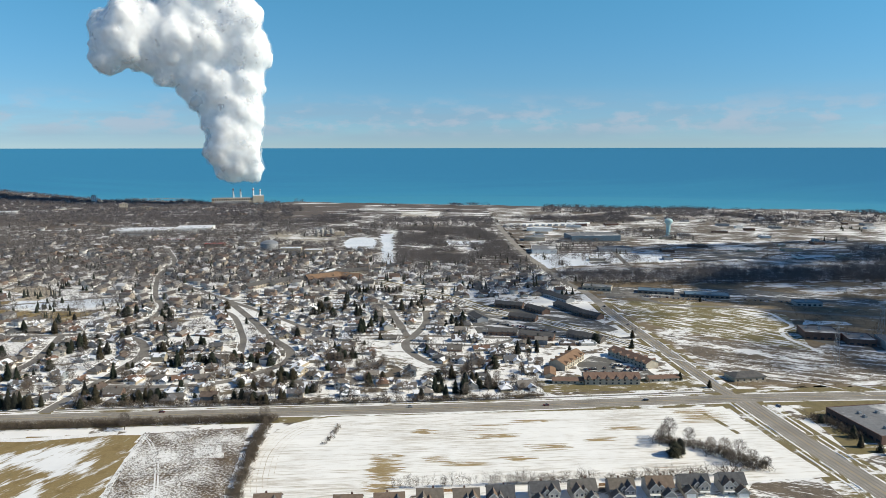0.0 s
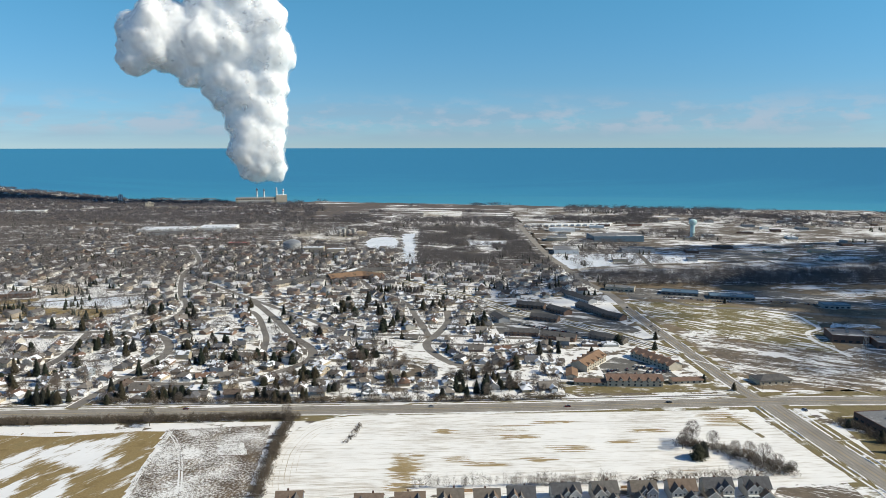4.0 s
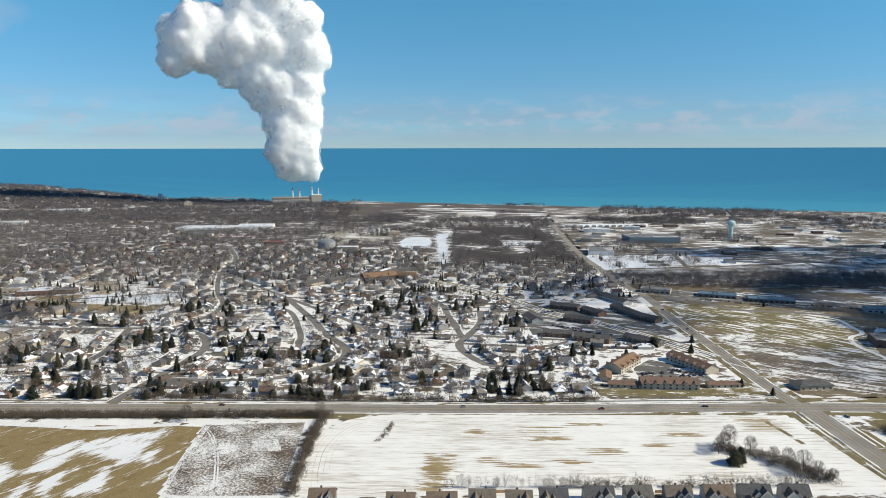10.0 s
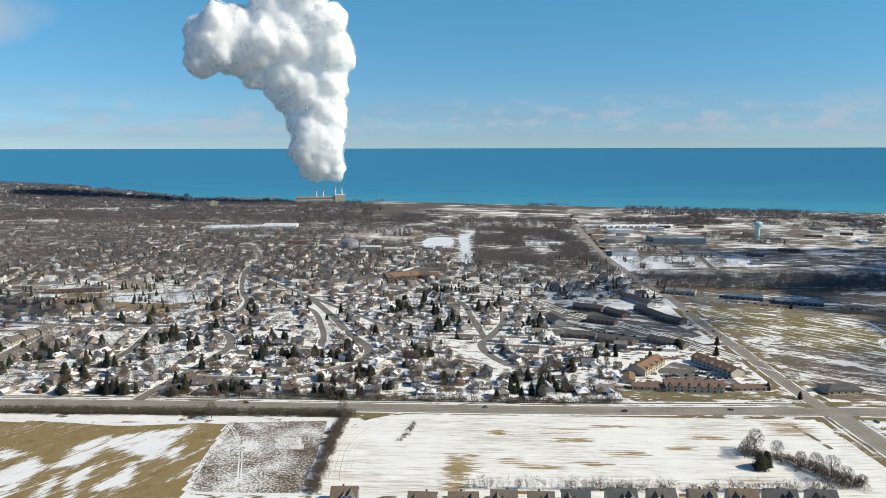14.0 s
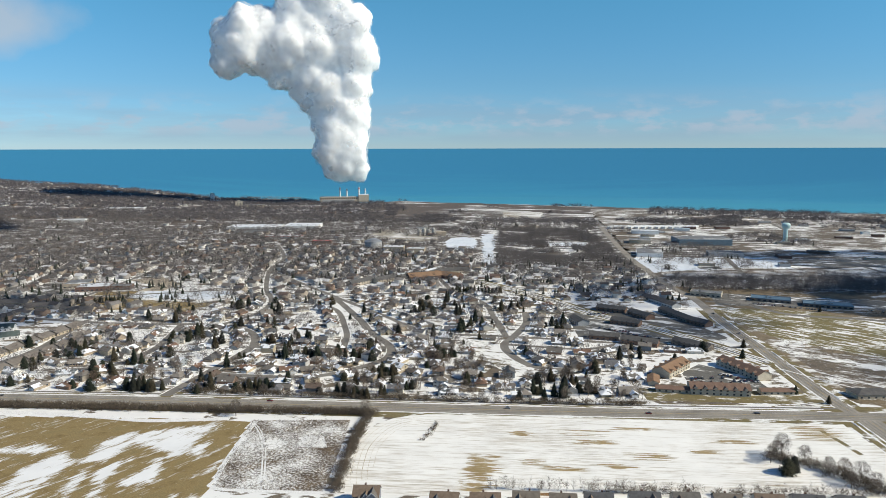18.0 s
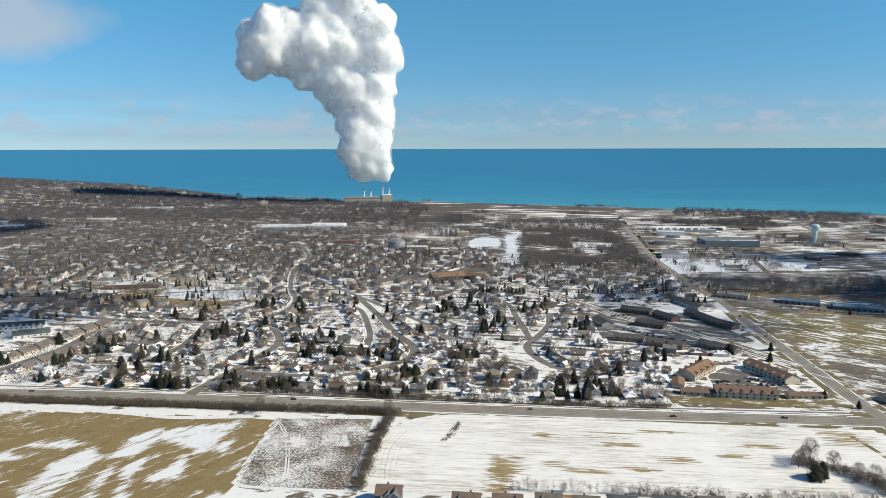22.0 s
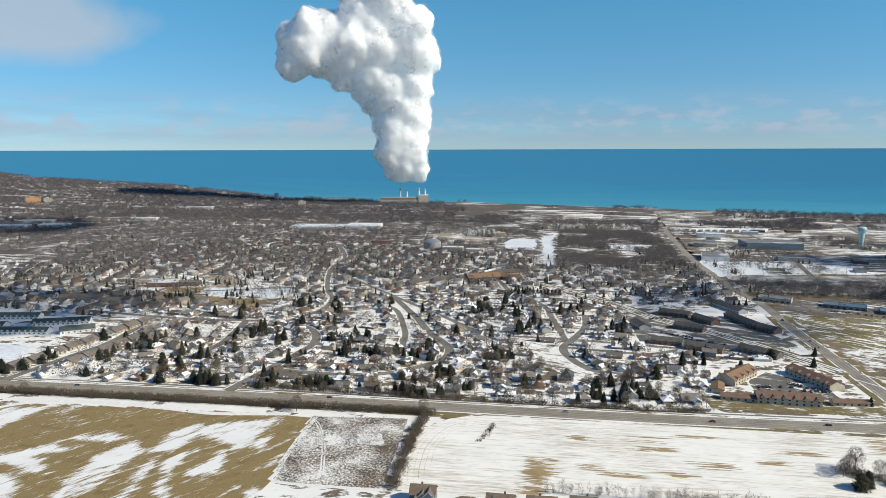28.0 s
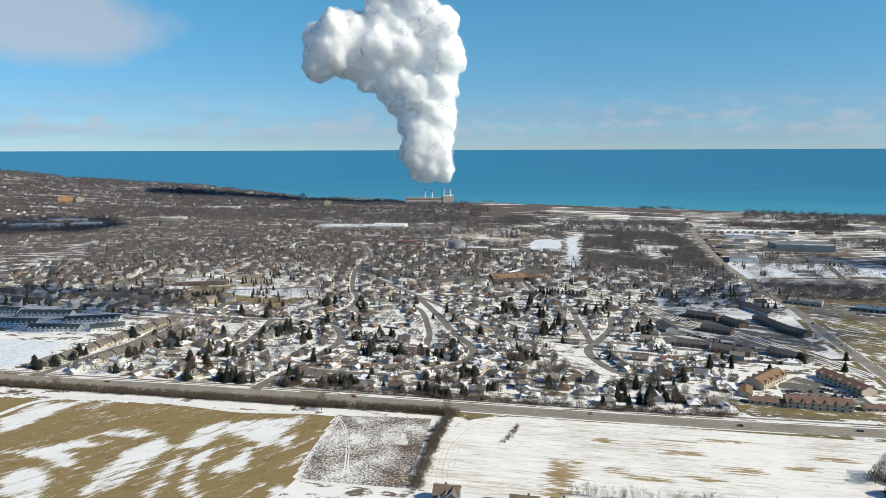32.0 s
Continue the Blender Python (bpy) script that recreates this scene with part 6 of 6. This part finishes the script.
for x0, y0, x1, y1, n in ((-438, 583, -448, 635, 6), (-338, 514, -308, 515, 9), (-398, 562, -372, 554, 4), (-249, 525, -233, 525, 4), (-165, 523, -135, 524, 7), (-149, 579, -125, 585, 6), (25, 558, 43, 560, 5), (-9, 553, 0, 549, 3), (-384, 660, -350, 673, 7), (-236, 530, -216, 527, 4), (-261, 689, -237, 687, 4), (-98, 633, -83, 646, 4), (8, 778, 20, 742, 3)):
    for i in range(n):
        t = (i + 0.5) / n
        put_tree("conifer", x0 + (x1 - x0) * t + RNG.uniform(-2, 2), y0 + (y1 - y0) * t + RNG.uniform(-3, 3), RNG.uniform(0.9, 1.35))


def slivers(pts, per, r, h, length, width, rng, base=0.25):
    """Crowns of bare twigs at many places, as arrays."""
    n = len(pts)
    P = np.repeat(np.asarray(pts, dtype=float), per, axis=0)
    size = np.repeat(rng.uniform(0.7, 1.25, n), per)
    m = len(P)
    a, t = rng.uniform(0, math.tau, m), rng.random(m)
    rad = r * size * np.sqrt(rng.random(m)) * np.sin(np.pi * (0.12 + 0.8 * t)) ** 0.6
    c = P.copy()
    c[:, 0] += rad * np.cos(a); c[:, 1] += rad * np.sin(a); c[:, 2] += h * size * (base + (1 - base) * t * 0.85)
    d = np.stack([np.cos(a) * 0.6, np.sin(a) * 0.6, rng.uniform(0.1, 1.2, m)], 1) + rng.uniform(-.5, .5, (m, 3))
    d /= np.linalg.norm(d, axis=1)[:, None]
    s = np.cross(d, rng.normal(size=(m, 3)))
    s /= np.linalg.norm(s, axis=1)[:, None] + 1e-6
    s *= (width * rng.uniform(0.6, 1.4, m))[:, None]
    q = c + d * (length * rng.uniform(0.6, 1.4, m))[:, None]
    return np.stack([c - s, c + s, q], 1).reshape(-1, 3), np.arange(m * 3).reshape(-1, 3)


NPR = np.random.default_rng(4)


def scatter(n, x0, x1, y0, y1, keep):
    p = np.stack([NPR.uniform(x0, x1, n), NPR.uniform(y0, y1, n)], 1)
    p = np.array([q for q in p if keep(q[0], q[1])])
    return np.column_stack([p, land_z(p[:, 0], p[:, 1])])


def bearing(x, y):
    return math.degrees(math.atan2(x, y))


def clump(x, y, s, o=0.0):
    return noise.noise(Vector((x * s + o, y * s, o)))


# thickets along the highway and round the weedy plot
def along(pts, n, spread, rng):
    L = spline(pts, 2.0)
    res = []
    for _ in range(n):
        p = L[rng.randrange(len(L))]
        res.append((p.x + rng.gauss(0, spread), p.y + rng.gauss(0, spread * 0.6), 0))
    return res


rg = random.Random(3)
hedge = along([(-598, 451), (-514, 458), (-390, 467), (-286, 476), (-126, 489)], 1700, 3.2, rg) + along([(-126, 486), (-125, 442), (-117, 369)], 240, 1.8, rg)
hedge += along([(26, 391), (99, 396), (192, 408)], 60, 1.4, rg) + along([(146, 450), (166, 442), (188, 419), (198, 411)], 170, 4.0, rg)
hedge += along([(-286, 515), (-136, 521), (36, 532), (78, 537)], 420, 2.5, rg) + along([(266, 491), (278, 476), (281, 455)], 90, 2.5, rg)
v, f = slivers(hedge, 46, 2.4, 4.4, 1.7, 0.11, np.random.default_rng(8), 0.0)
soup("thicket", v, f, BUSH, "leafless brown roadside thicket of shrubs", "shrubs")
brush = along([(-75, 480), (-76, 466), (-80, 446)], 70, 1.1, rg)
v, f = slivers(brush, 16, 0.9, 1.3, 0.9, 0.09, np.random.default_rng(28), 0.0)
soup("thicket", v, f, BUSH, "strip of dry brush left standing in the field", "shrubs")
saps = along([(-30, 385), (26, 389), (99, 394), (176, 402)], 120, 1.2, rg)
v, f = slivers(saps, 40, 0.75, 8.0, 2.4, 0.065, np.random.default_rng(18), 0.05)
soup("saplings", v, f, BUSH, "thin upright leafless saplings along the field's edge", "saplings")
weeds = scatter(5200, -208, -120, 363, 476, lambda x, y: inside((x, y), GREYFIELD) and clump(x, y, 0.05, 3) > -0.25)
v, f = slivers(weeds, 5, 0.7, 0.9, 0.7, 0.09, np.random.default_rng(19), 0.0)
soup("weeds", v, f, BUSH, "dry brown weeds standing in thin snow", "weeds")
scrub = scatter(3600, 195, 910, 546, 1300, lambda x, y: bearing(x, y) < 36 and free(x, y, [SIDEFIELD]) and road_gap(x, y) > 3 and clump(x, y, 0.010) > 0.02 and all((x - a) ** 2 + (y - b) ** 2 > 700 for a, b, c in PLACED if a > 180))
v, f = slivers(scrub, 20, 2.6, 5.0, 2.0, 0.12, np.random.default_rng(9), 0.0)
soup("thicket", v, f, BUSH, "leafless scrub on the wet ground", "shrubs")

# shrubs in the gardens
def garden(x, y):
    return bearing(x, y) > -49 and y > hwy_y(x) + 17 and road_gap(x, y) > 1 and free(x, y, ZONES[:7] + ZONES[9:10] + ZONES[12:]) and all((x - a) ** 2 + (y - b) ** 2 > (c * 0.66) ** 2 for a, b, c in PLACED)


spots = scatter(5200, -900, 200, 480, 1150, garden)
cut = int(len(spots) * 0.55)
v, f = slivers(spots[:cut], 22, 1.5, 2.0, 0.9, 0.16, np.random.default_rng(21), 0.0)
soup("shrubs", v, f, EVERGREEN, "dark evergreen garden shrubs and low hedges", "shrubs")
v, f = slivers(spots[cut:], 22, 1.7, 2.4, 1.2, 0.09, np.random.default_rng(22), 0.0)
soup("shrubs", v, f, BUSH, "leafless brown garden shrubs", "shrubs")

# woods: bare crowns, in the town's gaps and out to the shore
CUTTING = [(-108, 1100), (-74, 1100), (-88, 1300), (-110, 1625), (-152, 1625), (-121, 1300)]


def wood_here(x, y):
    r, a = math.hypot(x, y), bearing(x, y)
    if r > float(shore_r(a)) - 25 or a < -52 or a > 36 or road_gap(x, y) < 2:
        return False
    if not free(x, y, ZONES[:4] + ZONES[10:11] + [CUTTING]):
        return False
    if inside((x, y), WOODS):
        return clump(x, y, 0.012, 6) > -0.22 and not inside((x, y), [(0, 1490), (92, 1500), (88, 1428), (5, 1426)])
    if inside((x, y), [(195, 994), (390, 1008), (676, 1027), (988, 1079), (988, 1170), (390, 1105), (182, 1079)]):
        return True
    if a > 4:
        if r > 2130:
            return clump(x, y, 0.003, 5) > 0.0
        return clump(x, y, 0.0055, 7) > 0.22
    if r > 1950 and a > -13:
        return clump(x, y, 0.0046, 9) > 0.12
    return clump(x, y, 0.007, 2) > -0.32


mid = scatter(29000, -1750, 910, 990, 2050, wood_here)
dense = scatter(2800, -115, 135, 1130, 1700, lambda x, y: inside((x, y), WOODS) and wood_here(x, y))
band = [(195, 994), (390, 1008), (676, 1027), (988, 1079), (988, 1170), (390, 1105), (182, 1079)]
dark = [(700, 1240), (860, 1330), (620, 960), (590, 1070)]
mid = np.concatenate([mid, dense, scatter(2600, 182, 988, 990, 1180, lambda x, y: inside((x, y), band) and road_gap(x, y) > 3), scatter(900, 560, 900, 940, 1360, lambda x, y: inside((x, y), dark)),
                      scatter(2500, -1500, -560, 1060, 1500, lambda x, y: bearing(x, y) > -50 and math.hypot(x, y) > 1280 and clump(x, y, 0.006, 11) > -0.1)])
TAKEN = np.array(PLACED)
mid = np.array([p for p in mid if np.all((TAKEN[:, 0] - p[0]) ** 2 + (TAKEN[:, 1] - p[1]) ** 2 > (TAKEN[:, 2] * 0.7) ** 2)])
mid = np.concatenate([mid, [(x, y, 0.0) for x, y in MORE["bare"]]])
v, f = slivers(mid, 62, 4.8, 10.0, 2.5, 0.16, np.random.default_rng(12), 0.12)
soup("woods", v, f, FTWIG, "leafless trees among the houses and in the woods, greyed for haze", "woods")
far = scatter(40000, -3500, 1700, 1820, 3400, wood_here)
head = scatter(1500, 500, 1300, 1500, 2450, lambda x, y: 17.5 < bearing(x, y) < 29.5 and 1890 + 12 * abs(bearing(x, y) - 24) < math.hypot(x, y) < 2390)
far = np.concatenate([far, head])
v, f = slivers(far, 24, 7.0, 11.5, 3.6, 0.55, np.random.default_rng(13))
soup("woods", v, f, OTWIG, "distant leafless woods and garden trees, tinted blue-grey for haze", "woods")
firs = scatter(2900, -1950, 1170, 1118, 2600, lambda x, y: wood_here(x, y) and clump(x, y, 0.011, 4) > 0.02)
firs = np.concatenate([firs, [(x, y, 0.0) for x, y in MORE["conifer"]]])
ring = [(math.cos(k * math.tau / 7), math.sin(k * math.tau / 7)) for k in range(7)]
v, f = [], []
for x, y, z in firs:
    h, r = NPR.uniform(7, 12), NPR.uniform(1.8, 2.8)
    for lo, top, rad in ((0.05, 0.6, 1.0), (0.35, 1.0, 0.65)):
        k = len(v)
        v += [(x + c * r * rad * NPR.uniform(.75, 1.2), y + s * r * rad * NPR.uniform(.75, 1.2), z + h * lo) for c, s in ring] + [(x, y, z + h * top)]
        f += [(k + i, k + (i + 1) % 7, k + 7) for i in range(7)]
soup("conifers", v, f, FNEEDLE, "distant dark spruces and pines", "conifers")

# far houses of the town
def far_house(x, y):
    r, a = math.hypot(x, y), bearing(x, y)
    if not wood_here(x, y) and a > -13:
        return False
    return a < 3 and r < float(shore_r(a)) - 80 and (a < -14 or r < 1690) and not inside((x, y), [(-78, 1176), (156, 1176), (135, 1807), (-143, 1807)])


fh = scatter(1900, -3400, 78, 1170, 3250, far_house)
wv, wf, rv, rf = [], [], [], []
fh = [p for p in fh if not (p[1] < 1378 and p[0] > -988 and math.hypot(p[0], p[1]) < 1378)] + [(p[0], p[1], 0.0) for p in REST]
for x, y, z in fh:
    w, d, h, rise = NPR.uniform(5, 8), NPR.uniform(4, 5.5), NPR.choice((3.0, 5.6)), NPR.uniform(2, 3.2)
    t = 0.3 * math.sin(x * 0.004) + NPR.choice((0, math.pi / 2))
    c, s = math.cos(t), math.sin(t)
    T = lambda u, q, k: (x + u * c - q * s, y + u * s + q * c, z + k)
    k = len(wv)
    wv += [T(-w, -d, 0), T(w, -d, 0), T(w, d, 0), T(-w, d, 0), T(-w, -d, h), T(w, -d, h), T(w, d, h), T(-w, d, h), T(-w, 0, h + rise), T(w, 0, h + rise)]
    wf += [(k, k + 1, k + 5), (k, k + 5, k + 4), (k + 1, k + 2, k + 6), (k + 1, k + 6, k + 5), (k + 2, k + 3, k + 7), (k + 2, k + 7, k + 6), (k + 3, k, k + 4), (k + 3, k + 4, k + 7), (k + 4, k + 8, k + 7), (k + 5, k + 6, k + 9)]
    k = len(rv)
    o = 0.5
    rv += [T(-w - o, -d - o, h - 0.2), T(w + o, -d - o, h - 0.2), T(w + o, 0, h + rise + .15), T(-w - o, 0, h + rise + .15), T(w + o, d + o, h - 0.2), T(-w - o, d + o, h - 0.2)]
    rf += [(k, k + 1, k + 2), (k, k + 2, k + 3), (k + 3, k + 2, k + 4), (k + 3, k + 4, k + 5)]
soup("far_houses", wv, wf, FWALL, "distant pale-walled houses of the town", "houses")
soup("far_house_roofs", rv, rf, FROOF, "distant house roofs, grey, brown and snow-dusted", "roofs")


# ---- vehicles ----
def car(x, y, turn):
    e = new("car")
    bm = bmesh.new()
    box(bm, -2.25, -0.9, 0.35, 2.25, 0.9, 0.95)
    bmesh.ops.bevel(bm, geom=bm.edges[:], offset=0.12, segments=1, affect="EDGES")
    part("body", bm, CARPAINT, e)
    bm = bmesh.new()
    b = [bm.verts.new(p) for p in ((-1.6, -0.82, 0.953), (1.2, -0.82, 0.953), (1.2, 0.82, 0.953), (-1.6, 0.82, 0.953))]
    t = [bm.verts.new(p) for p in ((-1.1, -0.66, 1.45), (0.5, -0.66, 1.45), (0.5, 0.66, 1.45), (-1.1, 0.66, 1.45))]
    bm.faces.new(t); bm.faces.new(b[::-1])
    for i in range(4):
        bm.faces.new((b[i], b[(i + 1) % 4], t[(i + 1) % 4], t[i]))
    part("cabin", bm, GLASS, e)
    part("roof", boxes((-1.1, -0.65, 1.452, 0.5, 0.65, 1.5)), CARPAINT, e)
    for wx in (-1.4, 1.4):
        for wy in (-0.9, 0.9):
            bm = bmesh.new()
            tube(bm, (wx, wy - 0.11, 0.33), (wx, wy + 0.11, 0.33), 0.33, 0.33, 10)
            part("wheel", bm, RUBBER, e)
    e.matrix_basis = pose(x, y, 0.1, 0, 0, turn)
    return tagged(e, "ordinary passenger car in the road or car park", "car", "cars")


C0 = car(97.5, 679.9, 4)
for x, y, tn in ((157.3, 529.1, 184), (-210.6, 504.4, 5), (254.8, 516.1, 100), (-429.0, 486.2, 184), (78.0, 518.1, 185), (205.4, 767.0, 97), (198.9, 858.0, 97), (-26.0, 514.8, 4)):
    copy_thing(C0, pose(x, y, 0.1, 0, 0, tn))
for x0, y0, dx, dy, n, tn in ((130, 592, 2.9, 0.1, 12, 92), (126, 606, 2.9, 0.6, 10, 95), (153, 621, 2.4, -1.6, 9, 60), (78, 754, 2.7, -1.2, 16, 66), (52, 832, 2.5, 1.3, 13, 120), (247, 926, 2.9, -0.9, 18, 75), (390, 897, 2.9, -1.0, 18, 75), (273, 956, 2.9, -0.9, 13, 75), (-728, 832, 2.8, 0.8, 16, 100), (160, 604, 2.8, 0.2, 8, 92), (60, 770, 2.7, -1.2, 12, 66), (300, 905, 2.9, -0.9, 14, 75)):
    for i in range(n):
        if RNG.random() < 0.7:
            copy_thing(C0, pose(x0 + i * dx, y0 + i * dy, 0.1, 0, 0, tn + RNG.choice((0, 180))))


# ---- cedar fence behind the new houses ----
def fence(x, y, turn, n):
    e = new("fence")
    bd = ps = None
    for i in range(n):
        o = new("board", bd) if bd else part("board", boxes((0, -0.02, 0.05, 0.38, 0.02, 1.8)), CEDAR, e)
        bd = o.data
        o.parent, o.location = e, (i * 0.42, 0, 0)
        if i % 6 == 0:
            o = new("post", ps) if ps else part("post", boxes((-0.02, 0.025, 0, 0.10, 0.14, 1.95)), CEDAR, e)
            ps = o.data
            o.parent, o.location = e, (i * 0.42, 0, 0)
    for z in (0.4, 1.5):
        part("rail", boxes((0, 0.023, z, n * 0.42, 0.06, z + 0.1)), CEDAR, e)
    e.matrix_basis = pose(x, y, 0.05, 0, 0, turn)
    tagged(e, "orange-brown cedar board fence behind a house", "fence")


fence(90, 388, 4, 40)
fence(-2, 381, 4, 30)
